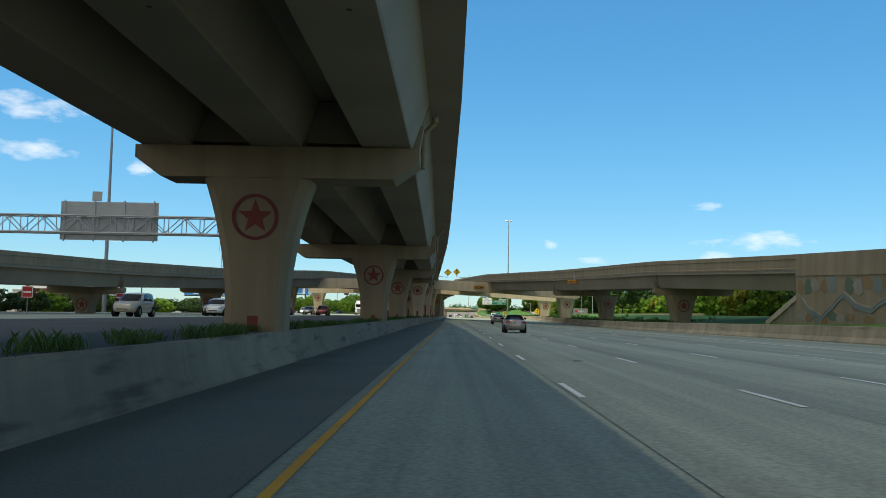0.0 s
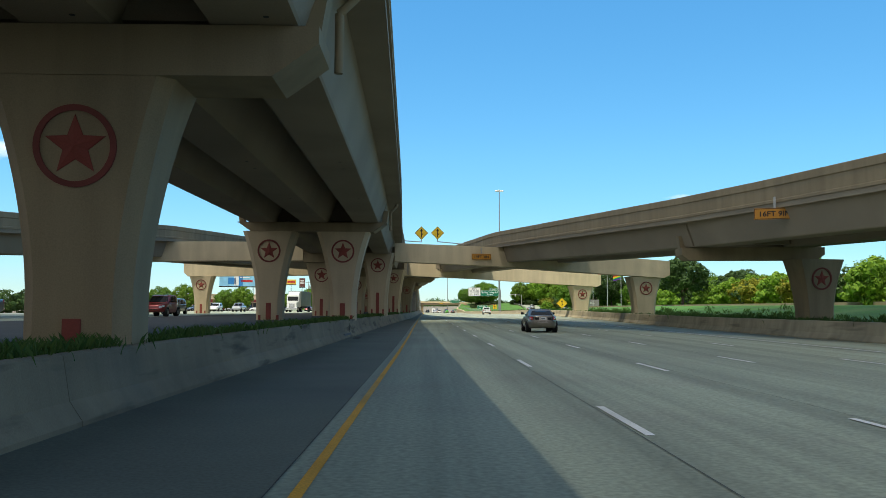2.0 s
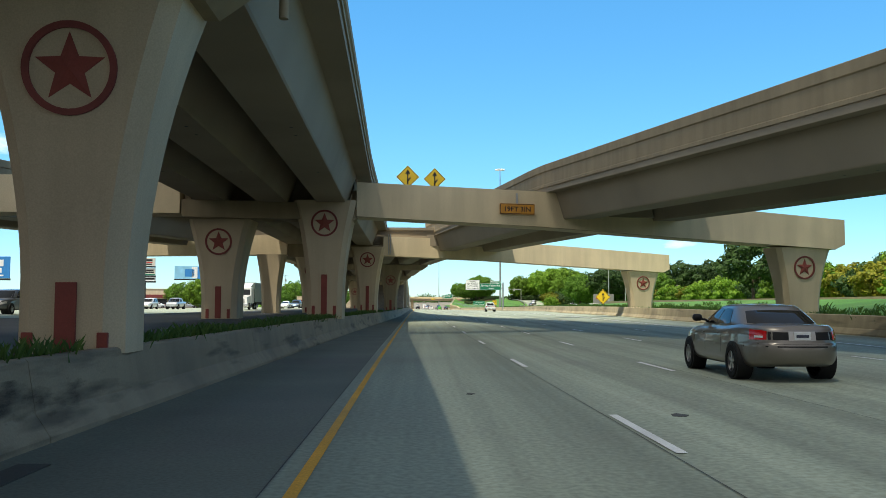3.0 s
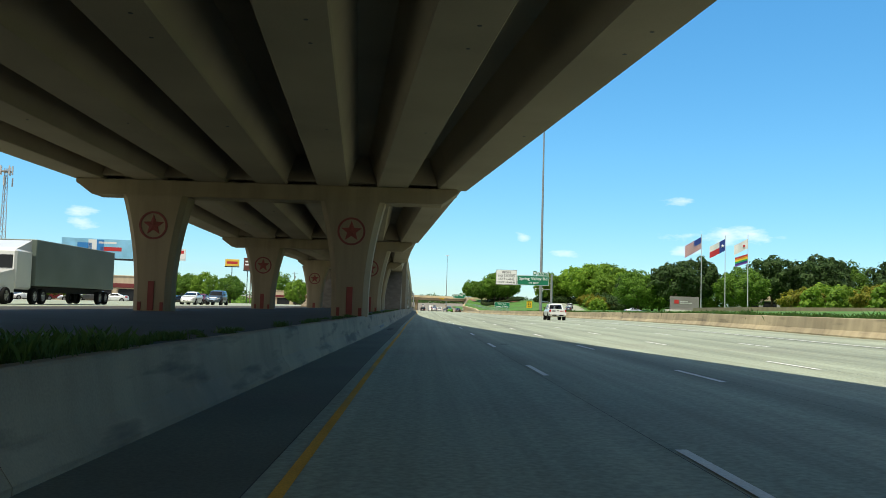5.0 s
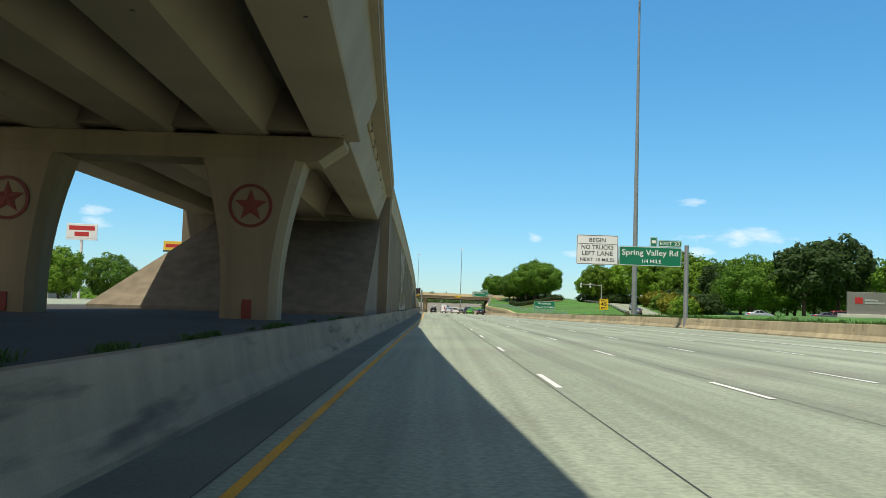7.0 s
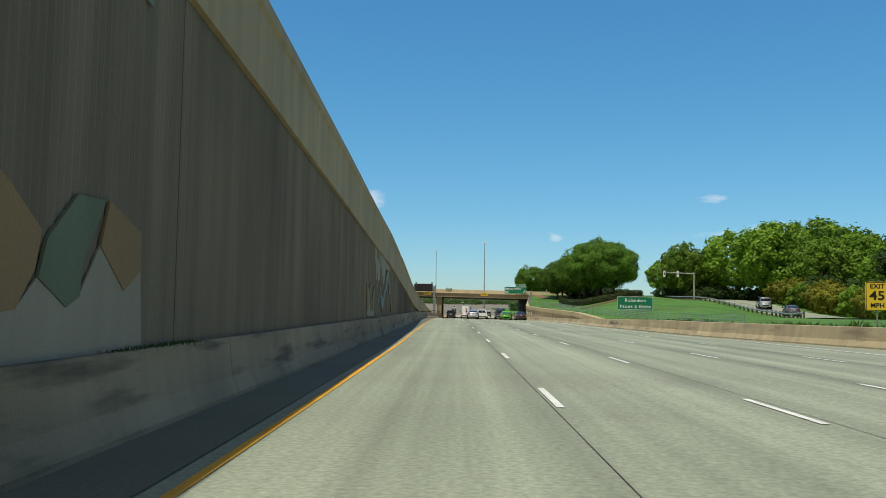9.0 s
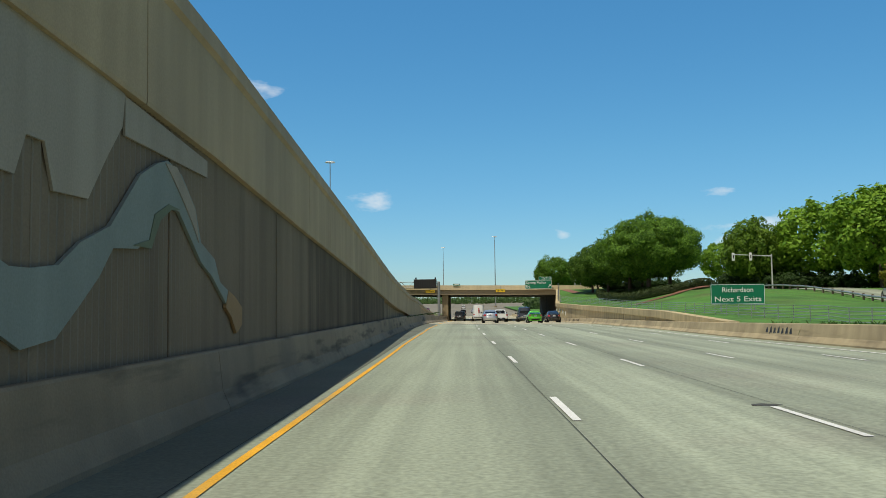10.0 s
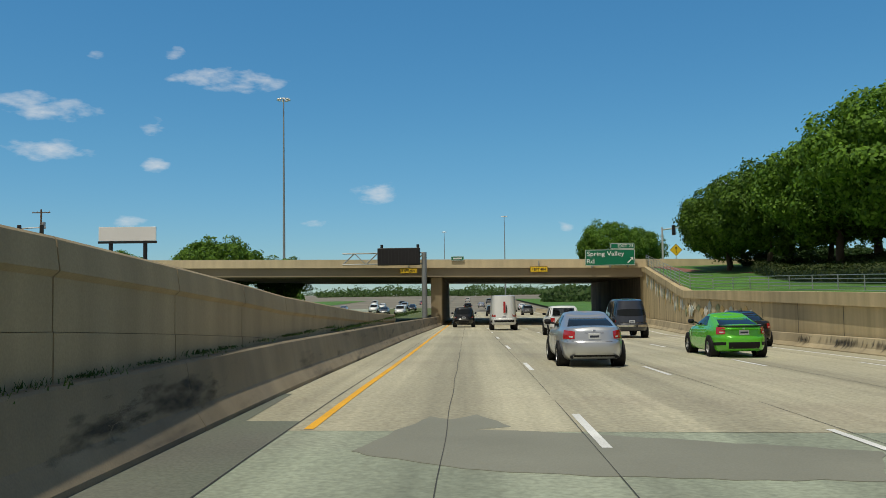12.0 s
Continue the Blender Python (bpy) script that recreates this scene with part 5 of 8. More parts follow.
for tx, sz, zz, wd in (("BEGIN", 0.5, 0.85, 1.45), ("NO TRUCKS", 0.55, 0.2, 2.85), ("LEFT LANE", 0.55, -0.34, 2.75), ("NEXT 18 MILES", 0.42, -0.9, 3.05)):
    words(tx, sz, BLACK, g, pose(0, -0.027, zz), False, wd)
part("rule", boxed(-1.7, -0.027, 0.5, 1.7, -0.021, 0.54), BLACK, g)
part("post", tube(bmesh.new(), (3.35, 0.35, -0.5), (3.35, 0.35, 7.0), 0.22, 0.19, 16), GREY_POST, ob, soft=40)
bm = bmesh.new()
for zz in (5.4, 6.4):
    tube(bm, (3.35, 0.35, zz), (-6.2, 0.2, zz), 0.07, sides=8)
for i in range(9):
    tube(bm, (3.0 - i, 0.3, 5.4 if i % 2 else 6.4), (2.0 - i, 0.3, 6.4 if i % 2 else 5.4), 0.04, sides=6)
part("truss_arm", bm, GREY_POST, ob)
tagged(ob, "green exit sign and white lane sign on a cantilever post", "road sign")

ob = holder("exit_sign", 23.65, 452.5, slope_h(23.65, 452.5))
zz = 2.34 - slope_h(23.65, 452.5)
f = panel(4.55, 1.72, GREEN_SIGN, ob, 0, zz, 0, WHITE_SIGN)
words("Richardson", 0.6, WHITE_SIGN, f, pose(0, -0.027, 0.36), False, 2.6)
words("Next 5 Exits", 0.6, WHITE_SIGN, f, pose(0, -0.027, -0.42), False, 3.9)
for x in (-1.4, 1.4):
    post(ob, x, -0.6, zz + 0.7, 0.06)
tagged(ob, "green guide sign naming the next exits", "road sign")

ob = holder("speed_sign", 24.2, 390, slope_h(24.2, 390))
zz = 2.42 - slope_h(24.2, 390)
f = panel(1.3, 1.62, YELLOW_SIGN, ob, 0, zz, 0, BLACK, rim=0.04)
words("EXIT", 0.36, BLACK, f, pose(0, -0.027, 0.55), True, 0.8)
words("45", 0.7, BLACK, f, pose(0, -0.027, 0.02), True, 0.85)
words("MPH", 0.36, BLACK, f, pose(0, -0.027, -0.52), True, 0.75)
post(ob, 0, -0.5, zz + 0.7, 0.045)
tagged(ob, "yellow exit speed sign on a thin post", "sign")

# signs on the far bridge
def bridge_sign():
    ob = holder("exit_sign", 14.4, BR - 0.9, 5.6)
    f = panel(4.95, 1.6, GREEN_SIGN, ob, 0, 0, 0, WHITE_SIGN)
    words("Spring Valley", 0.62, WHITE_SIGN, f, pose(-0.45, -0.027, 0.36), False, 3.7)
    words("Rd", 0.62, WHITE_SIGN, f, pose(-1.95, -0.027, -0.38), False, 0.75)
    bm = bmesh.new()
    box(bm, -0.06, -0.027, -0.32, 0.06, -0.021, 0.2, 0, Matrix.Translation((1.95, 0, -0.35)) @ Matrix.Rotation(radians(45), 4, "Y"))
    v = [bm.verts.new((1.95 + x, -0.027, -0.35 + z)) for x, z in ((0.02, 0.34), (0.34, 0.34), (0.34, 0.02))]
    bm.faces.new(v)
    part("arrow", bm, WHITE_SIGN, f)
    g = panel(2.4, 0.62, GREEN_SIGN, ob, 1.25, 1.12, 0, WHITE_SIGN)
    words("EXIT 23", 0.42, WHITE_SIGN, g, pose(0.3, -0.027, 0), False, 1.5)
    bm = bmesh.new()
    for x in (-1.8, 0, 1.8):
        box(bm, x - 0.05, 0.02, -1.0, x + 0.05, 0.66, 0.6)
    part("bracket", bm, STEEL, ob)
    tagged(ob, "green exit sign fixed to the bridge side", "road sign")
bridge_sign()
clearance("17FT 4IN", -5.75, BR - 0.38, 4.6, 1.75, 0.55, 0, YELLOW_SIGN, "yellow clearance sign on the road bridge")
clearance("18FT 4IN", 7.35, BR - 0.38, 4.55, 1.75, 0.58, 0, YELLOW_SIGN, "yellow clearance sign on the road bridge")
ob = holder("street_name_sign", -0.8, BR - 0.36, 5.75)
f = panel(1.3, 0.42, GREEN_SIGN, ob, 0, 0, 0, WHITE_SIGN, rim=0.03)
part("lettering_bar", boxed(-0.45, -0.03, -0.08, 0.45, -0.022, 0.08), WHITE_SIGN, f)
tagged(ob, "small green street name plate on the parapet", "sign")

# message board on its post
ob = holder("message_board", -4.1, BR - 1.6, ground(-4, BR))
part("post", tube(bmesh.new(), (0, 0, 0), (0, 0, 7.3), 0.27, 0.25, 16), GREY_POST, ob, soft=40)
b = part("cabinet", boxed(-4.6, -0.5, 6.05, -0.4, 0.35, 7.75, 0.04), BLACK, ob)
LAMP_MATT = material("matt_lamp_panels", (0.02, 0.018, 0.02), 0.9, bump=0.0)
for i in range(12):
    part("lamp_panel", boxed(-4.5 + i * 0.335, -0.512, 6.2, -4.5 + i * 0.335 + 0.29, -0.504, 7.6), LAMP_MATT, b)
for x in (-4.2, -0.6):
    part("beacon", tube(bmesh.new(), (x, -0.1, 7.75), (x, -0.1, 8.1), 0.14, sides=12), BLACK, b, soft=40)
bm = bmesh.new()
for zz in (6.2, 7.3):
    for yy in (0.35, 0.75):
        tube(bm, (0, yy, zz), (-8.2, yy, zz), 0.06, sides=8)
for i in range(7):
    for yy in (0.35, 0.75):
        tube(bm, (-i * 1.17, yy, 6.2 if i % 2 else 7.3), (-(i + 1) * 1.17, yy, 7.3 if i % 2 else 6.2), 0.04, sides=6)
part("truss_arm", bm, STEEL, ob)
tagged(ob, "dark electronic message board on a steel cantilever truss", "message board")


def mast(x, y, z0, h, label="tall grey high-mast light with a ring of lamps"):
    ob = holder("high_mast", x, y, z0)
    part("pole", tube(bmesh.new(), (0, 0, 0), (0, 0, h), 0.34, 0.12, 16), GREY_POST, ob, soft=40)
    part("base", tube(bmesh.new(), (0, 0, -0.6), (0, 0, 0.25), 0.75, sides=20), CONC, ob, soft=40)
    bm = bmesh.new()
    for i in range(24):
        a, b = 2 * math.pi * i / 24, 2 * math.pi * (i + 1) / 24
        tube(bm, (1.0 * math.cos(a), 1.0 * math.sin(a), h - 0.3), (1.0 * math.cos(b), 1.0 * math.sin(b), h - 0.3), 0.06, sides=6)
    for i in range(4):
        a = math.pi * i / 2
        tube(bm, (0, 0, h - 0.1), (1.0 * math.cos(a), 1.0 * math.sin(a), h - 0.3), 0.05, sides=6)
    part("ring", bm, STEEL, ob)
    for i in range(10):
        a = 2 * math.pi * i / 10
        bm = bmesh.new()
        c = (1.25 * math.cos(a), 1.25 * math.sin(a))
        tube(bm, (*c, h - 0.55), (*c, h - 0.25), 0.36, 0.2, 10)
        part("lamp_head", bm, LAMP_HEAD, ob, soft=40)
    return tagged(ob, label, "light mast", "high masts")

LAMP_HEAD = material("pale_lamp_housing", (0.55, 0.55, 0.53), 0.4, 0.3, bump=0.0)
mast(24.25, 371.4, ground(20, 371) + 0.4, 42.2)
mast(-53.8, 131, 0.5, 36)
mast(-40.5, 645, -1, 48.5)
mast(18.2, 867, 2, 39.5)
mast(-14, 1000, 3, 42)

# steel sign gantry over the far carriageway, seen from behind
ob = holder("sign_gantry", -14.4, 58.5, 0.8)
bm = bmesh.new()
G = 24.0
for zz in (5.85, 7.05):
    for yy in (-0.5, 0.5):
        tube(bm, (7.6, yy, zz), (-G, yy, zz), 0.065, sides=8)
k = 25
for i in range(k):
    xa, xb = 7.6 - (G + 7.6) * i / k, 7.6 - (G + 7.6) * (i + 1) / k
    for yy in (-0.5, 0.5):
        tube(bm, (xa, yy, 5.85 if i % 2 else 7.05), (xb, yy, 7.05 if i % 2 else 5.85), 0.035, sides=6)
        tube(bm, (xa, yy, 5.85), (xa, yy, 7.05), 0.035, sides=6)
    tube(bm, (xa, -0.5, 7.05), (xb, 0.5, 7.05), 0.03, sides=6)
    tube(bm, (xa, -0.5, 5.85), (xa, 0.5, 5.85), 0.03, sides=6)
part("truss", bm, STEEL, ob)
for x in (8.0, -G):
    bm = bmesh.new()
    for yy in (-0.5, 0.5):
        tube(bm, (x, yy, -0.2), (x, yy, 7.2), 0.14, sides=12)
    part("upright", bm, STEEL, ob, soft=40)
SX0, SX1 = -14.1, -7.1
BARE = material("bare_aluminium", (0.42, 0.43, 0.42), 0.55, 0.4, spots=0.1, big=1.0)
back = part("sign_back", boxed(SX0, 0.6, 5.4, SX1, 0.625, 8.16), BARE, ob, "bare ribbed back of a sign")
for i in range(15):
    zz = 5.4 + 0.184 * i
    part("slat", boxed(SX0 - 0.004, 0.575, zz + 0.008, SX1 + 0.004, 0.602, zz + 0.165), BARE, back)
for i in range(4):
    x = SX0 + 0.3 + i * (SX1 - SX0 - 0.6) / 3
    part("batten", boxed(x - 0.05, 0.50, 5.3, x + 0.05, 0.577, 8.26), BARE, back)
part("tab_back", boxed(-11.9, 0.58, 8.2, -11.2, 0.62, 8.9), material("grey_tab", (0.45, 0.45, 0.42), 0.6), ob)
tagged(ob, "galvanised steel sign gantry seen from behind", "gantry")


def board(x, y, z, w, h, rz, face, label, bars=(), legs=1, ground_z=0.45, name="billboard", frame=BLACK):
    """A sign board on a post. bars: x, z, width, height and material of plain shapes on it, from its middle."""
    ob = holder(name, x, y, ground_z, rz)
    zz = z - ground_z
    f = part("board", boxed(-w / 2, -0.12, zz - h / 2, w / 2, 0.12, zz + h / 2, 0.03), face, ob)
    part("frame", boxed(-w / 2 - 0.08, -0.10, zz - h / 2 - 0.35, w / 2 + 0.08, 0.20, zz - h / 2 - 0.03), frame, ob)
    for bx, bz, bw, bh, bm_ in bars:
        part("painted_bar", boxed(bx - bw / 2, -0.135, zz + bz - bh / 2, bx + bw / 2, -0.122, zz + bz + bh / 2), bm_, f)
    for i in range(legs):
        px = 0 if legs == 1 else (-w * 0.3 + w * 0.6 * i / (legs - 1))
        part("post", tube(bmesh.new(), (px, 0.3, -0.3), (px, 0.3, zz + h * 0.3), 0.3 if w > 5 else 0.12, sides=12), frame, ob, soft=40)
    return tagged(ob, label, "billboard" if w > 6 else "sign")

BB_BLUE = material("billboard_blue", (0.03, 0.22, 0.55), 0.5, spots=0.06, grain=0.02, big=1.5, bump=0.0)
BB_SKY = material("billboard_pale_blue", (0.25, 0.55, 0.75), 0.5, spots=0.12, grain=0.02, big=1.5, bump=0.0)
BB_RED = material("sign_red", (0.5, 0.03, 0.03), 0.5, spots=0.04, bump=0.0)
BB_CREAM = material("sign_cream", (0.6, 0.58, 0.5), 0.5, spots=0.06, bump=0.0)
BB_YELLOW = material("sign_golden", (0.75, 0.5, 0.06), 0.5, spots=0.06, bump=0.0)
BB_BROWN = material("sign_brown", (0.12, 0.04, 0.03), 0.6, spots=0.06, bump=0.0)
board(-74.0, 258, 7.6, 12.5, 3.6, 8, BB_BLUE, "blue billboard with white bars on a steel post", ((1.0, 0.7, 8.5, 1.1, WHITE_SIGN), (1.0, -0.5, 8.0, 0.8, WHITE_SIGN), (0.8, -1.35, 9, 0.25, WHITE_SIGN), (-4.7, 0, 1.8, 1.8, WHITE_SIGN)), ground_z=0.4)
board(-58.5, 345, 10.0, 12.0, 3.4, 14, BB_SKY, "pale blue billboard with red and white shapes", ((-2.2, -0.1, 2.4, 2.0, BB_BLUE), (-0.9, 0, 1.4, 3.0, WHITE_SIGN), (2.2, -0.1, 3.6, 0.7, BB_RED), (1.6, 1.0, 3.0, 0.35, WHITE_SIGN), (0.4, -0.1, 1.2, 3.2, BB_BLUE)), ground_z=0.4)
board(-58.5, 300, 10.6, 4.2, 1.7, 12, BB_CREAM, "cream storage sign with dark bars", ((0, 0.35, 3.0, 0.45, BLACK), (0, -0.1, 3.0, 0.2, BB_RED), (0, -0.5, 2.8, 0.3, BLACK)), ground_z=0.4, name="pole_sign")
board(-58.5, 300.2, 8.5, 4.2, 1.5, 12, BB_CREAM, "cream sign with a green strip below it", ((0.5, 0.3, 2.4, 0.3, BLACK), (0.5, -0.1, 2.6, 0.3, BLACK), (0, -0.6, 4.0, 0.25, GREEN_SIGN), (-1.4, 0.1, 0.8, 0.8, BB_RED)), ground_z=0.4, name="pole_sign")
board(-58.5, 300.4, 7.0, 4.2, 0.9, 12, WHITE_SIGN, "white sign board with dark bars", ((0.2, 0, 3.4, 0.4, BLACK),), ground_z=0.4, name="pole_sign")
board(-73.0, 444, 14.4, 6.0, 3.0, 10, WHITE_SIGN, "white pole sign with red bars", ((0, 0.6, 5.0, 0.9, BB_RED), (0, -0.65, 2.8, 0.9, BB_RED)), ground_z=0.4, name="pole_sign", frame=WHITE_SIGN)
board(-62.0, 470, 13.5, 4.4, 2.2, 10, BB_YELLOW, "golden restaurant pole sign with a red bar", ((0, 0, 3.4, 0.8, BB_RED),), ground_z=0.4, name="pole_sign")
board(-57.0, 470, 13.2, 2.6, 4.0, 10, BB_BROWN, "tall brown pole sign with white bars", ((0, 0.8, 1.6, 0.5, WHITE_SIGN), (0, -0.2, 1.8, 0.5, WHITE_SIGN)), ground_z=0.4, name="pole_sign")
board(-100.0, 210, 6.2, 9.0, 3.0, 12, BB_BROWN, "red-brown steakhouse roof sign with pale bars", ((0, 0.2, 7.0, 1.0, WHITE_SIGN),), 2, ground_z=0.4, name="pole_sign")
board(-48.0, 575, 11.6, 8.0, 2.0, 5, WHITE_SIGN, "blank white billboard on two posts", (), 2, ground_z=0)
for x, y in ((-33, 64), (-35, 88), (-33, 118)):
    ob = holder("warning_sign", x, y, 0.5)
    panel(0.9, 0.9, BB_RED, ob, 0, 2.0, 0, WHITE_SIGN, rim=0.06)
    part("white_bar", boxed(-0.3, -0.03, 1.93, 0.3, -0.022, 2.07), WHITE_SIGN, ob)
    post(ob, 0, 0, 2.4, 0.035)
    tagged(ob, "red and white no-entry sign on a thin post", "sign", "no-entry signs")


def utility_pole(x, y, z, h, arms=1, label="weathered wooden utility pole with a crossarm"):
    ob = holder("utility_pole", x, y, z)
    part("pole", tube(bmesh.new(), (0, 0, -0.5), (0, 0, h), 0.17, 0.11, 10), POLE_WOOD, ob, soft=40)
    for i in range(arms):
        part("crossarm", boxed(-1.2, -0.06, h - 0.5 - i * 1.1, 1.2, 0.06, h - 0.38 - i * 1.1), POLE_WOOD, ob)
        bm = bmesh.new()
        for xx in (-1.1, -0.5, 0.5, 1.1):
            tube(bm, (xx, 0, h - 0.38 - i * 1.1), (xx, 0, h - 0.2 - i * 1.1), 0.05, 0.03, 6)
        part("insulators", bm, LAMP_HEAD, ob)
    part("transformer", tube(bmesh.new(), (0.35, 0, h - 2.6), (0.35, 0, h - 1.7), 0.25, sides=12), STEEL, ob, soft=40)
    return tagged(ob, label, "utility pole", "utility poles")

POLE_WOOD = material("weathered_pole_wood", (0.16, 0.12, 0.085), 0.9, streak=0.2)
for x, y, h in ((-62, 170, 10), (-60, 235, 10.5), (-64, 318, 11), (-62, 384, 12), (-50, 440, 12.5), (-56, 566, 14), (-44, 620, 12), (-74, 130, 10)):
    utility_pole(x, y, 0.3, h)

# cell tower
ob = holder("cell_tower", -113, 423, 0)
bm = bmesh.new()
for i in range(3):
    a = 2 * math.pi * i / 3
    tube(bm, (1.2 * math.cos(a), 1.2 * math.sin(a), 0), (0.45 * math.cos(a), 0.45 * math.sin(a), 35), 0.14, 0.09, 8)
for k in range(22):
    za, zb = k * 1.59, (k + 1) * 1.59
    for i in range(3):
        a, b = 2 * math.pi * i / 3, 2 * math.pi * (i + 1) / 3
        ra, rb = 1.2 - 0.75 * za / 35, 1.2 - 0.75 * zb / 35
        tube(bm, (ra * math.cos(a), ra * math.sin(a), za), (rb * math.cos(b), rb * math.sin(b), zb), 0.05, sides=5)
part("lattice", bm, STEEL, ob)
for i in range(9):
    a = 2 * math.pi * i / 9
    part("antenna", boxed(1.7 * math.cos(a) - 0.15, 1.7 * math.sin(a) - 0.15, 33.2 - (i % 2) * 3, 1.7 * math.cos(a) + 0.15, 1.7 * math.sin(a) + 0.15, 35.6 - (i % 2) * 3), LAMP_HEAD, ob)
part("platform", tube(bmesh.new(), (0, 0, 34), (0, 0, 34.2), 1.7, sides=12), STEEL, ob)
tagged(ob, "tall steel cell tower with pale antennas", "cell tower")

# three flagpoles with four flags
def cloth(w, h, droop, stripes, mat_of, parent, z_top, extra=None):
    """A flag flying to the left of its pole in light wind."""
    nx, nz = 14, len(stripes)
    for k in range(nz):
        bm = bmesh.new()
        rows = []
        for side in (-0.01, 0.01):
            pass
        top, bot_ = -h * k / nz, -h * (k + 1) / nz
        up, lo = [], []
        for i in range(nx + 1):
            t = i / nx
            sag = droop * t * h
            wave = 0.18 * math.sin(6.0 * t + 0.6) * t
            up.append((-w * t * 0.9, wave, z_top + top - sag))
            lo.append((-w * t * 0.9, wave + 0.02, z_top + bot_ - sag))
        loft(bm, [up, lo], False, False)
        part("stripe", bm, mat_of(stripes[k]), parent)

FLAG = {c: material("flag_" + c, v, 0.8, spots=0.05, bump=0.0) for c, v in dict(red=(0.5, 0.03, 0.04), white=(0.75, 0.75, 0.75), blue=(0.02, 0.05, 0.25), orange=(0.8, 0.25, 0.02), yellow=(0.8, 0.65, 0.03), green=(0.03, 0.4, 0.08), violet=(0.15, 0.05, 0.3)).items()}
for k, (x, h) in enumerate(((53.8, 14.5), (58.5, 14.2), (63.0, 14.3))):
    ob = holder("flagpole", x, 358, 2.3 + 0.2 * k)
    part("pole", tube(bmesh.new(), (0, 0, -1.5), (0, 0, h), 0.10, 0.05, 12), LAMP_HEAD, ob, soft=40)
    part("finial", tube(bmesh.new(), (0, 0, h), (0, 0, h + 0.2), 0.09, 0.05, 10), LAMP_HEAD, ob, soft=40)
    f = part("flag", tube(bmesh.new(), (0, 0, h - 2.4), (0, 0, h - 0.3), 0.02, sides=6), LAMP_HEAD, ob)
    if k == 0:
        cloth(3.6, 2.3, 0.85, ["red", "white"] * 6 + ["red"], FLAG.get, f, h - 0.3)
        bm = bmesh.new()
        loft(bm, [[(-1.5 * t, 0.18 * math.sin(6.0 * t * 0.46 + 0.6) * t * 0.46 - 0.03, h - 0.3 - 0.85 * 0.46 * t * 2.3 - dz) for t in (0, 0.5, 1)] for dz in (0, 1.2)], False, False)
        part("canton", bm, FLAG["blue"], f)
    elif k == 1:
        cloth(3.4, 2.3, 0.7, ["white", "red"], FLAG.get, f, h - 0.5)
        bm = bmesh.new()
        loft(bm, [[(-1.15 * t, 0.18 * math.sin(6.0 * t * 0.38 + 0.6) * t * 0.38 - 0.03, h - 0.5 - 0.7 * 0.38 * t * 2.3 - dz) for t in (0, 0.5, 1)] for dz in (0, 2.3)], False, False)
        part("hoist_band", bm, FLAG["blue"], f)
        s = part("star", star_mesh(bmesh.new(), 0.4, 0.0, -0.03), FLAG["white"], f)
        s.matrix_local = pose(-0.55, -0.1, h - 1.9)
    else:
        cloth(3.0, 1.9, 0.75, ["white"], FLAG.get, f, h - 0.6)
        part("emblem", boxed(-1.0, -0.05, h - 2.3, -0.6, -0.03, h - 1.9), FLAG["red"], f)
        cloth(2.8, 1.8, 0.45, ["red", "orange", "yellow", "green", "blue", "violet"], FLAG.get, f, h - 3.6)
    tagged(ob, ("flagpole with a striped flag and blue canton", "flagpole with a blue, white and red star flag", "flagpole with a white flag above a rainbow flag")[k], "flagpole", "flagpoles")

# company sign wall
ob = holder("sign_wall", 56.4, 377, 1.9)
f = part("slab", boxed(-3.15, 0, -0.8, 3.15, 0.5, 3.1, 0.04), material("grey_sign_stone", (0.22, 0.21, 0.20), 0.8), ob)
part("plinth", boxed(-4.2, -0.3, -1.2, 4.2, 0.8, 0.25, 0.03), BB_CREAM, ob)
part("emblem", boxed(-2.3, -0.03, 1.6, -1.3, -0.005, 2.4, 0.0), BB_RED, f)
for dz, w_ in ((2.05, 1.7), (1.7, 2.6)):
    part("lettering_bar", boxed(-1.0, -0.03, dz - 0.1, -1.0 + w_, -0.005, dz + 0.13), LAMP_HEAD, f)
tagged(ob, "grey stone sign wall with a red emblem", "sign wall")

# ---- trees, bushes, verges ----
def leaf_material(name, colour, second):
    m = bpy.data.materials.new(name)
    m.use_nodes = True
    n, l = m.node_tree.nodes, m.node_tree.links
    p = n["Principled BSDF"]
    geo = n.new("ShaderNodeNewGeometry")
    mix = n.new("ShaderNodeMix")
    mix.data_type = "RGBA"
    mix.inputs["A"].default_value, mix.inputs["B"].default_value = (*colour, 1), (*second, 1)
    l.new(geo.outputs["Random Per Island"], mix.inputs["Factor"])
    info = n.new("ShaderNodeObjectInfo")
    r = n.new("ShaderNodeMapRange")
    r.inputs[3].default_value, r.inputs[4].default_value = 0.78, 1.25
    l.new(info.outputs["Random"], r.inputs[0])
    sc = n.new("ShaderNodeVectorMath")
    sc.operation = "SCALE"
    l.new(mix.outputs["Result"], sc.inputs[0])
    l.new(r.outputs[0], sc.inputs["Scale"])
    l.new(sc.outputs[0], p.inputs["Base Color"])
    p.inputs["Roughness"].default_value = 0.65
    p.inputs["Specular IOR Level"].default_value = 0.3
    t = n.new("ShaderNodeBsdfTranslucent")
    l.new(sc.outputs[0], t.inputs["Color"])
    ms = n.new("ShaderNodeMixShader")
    ms.inputs[0].default_value = 0.25
    l.new(p.outputs[0], ms.inputs[1])
    l.new(t.outputs[0], ms.inputs[2])
    l.new(ms.outputs[0], n["Material Output"].inputs["Surface"])
    return m

LEAF = leaf_material("oak_leaves", (0.038, 0.105, 0.009), (0.145, 0.275, 0.022))
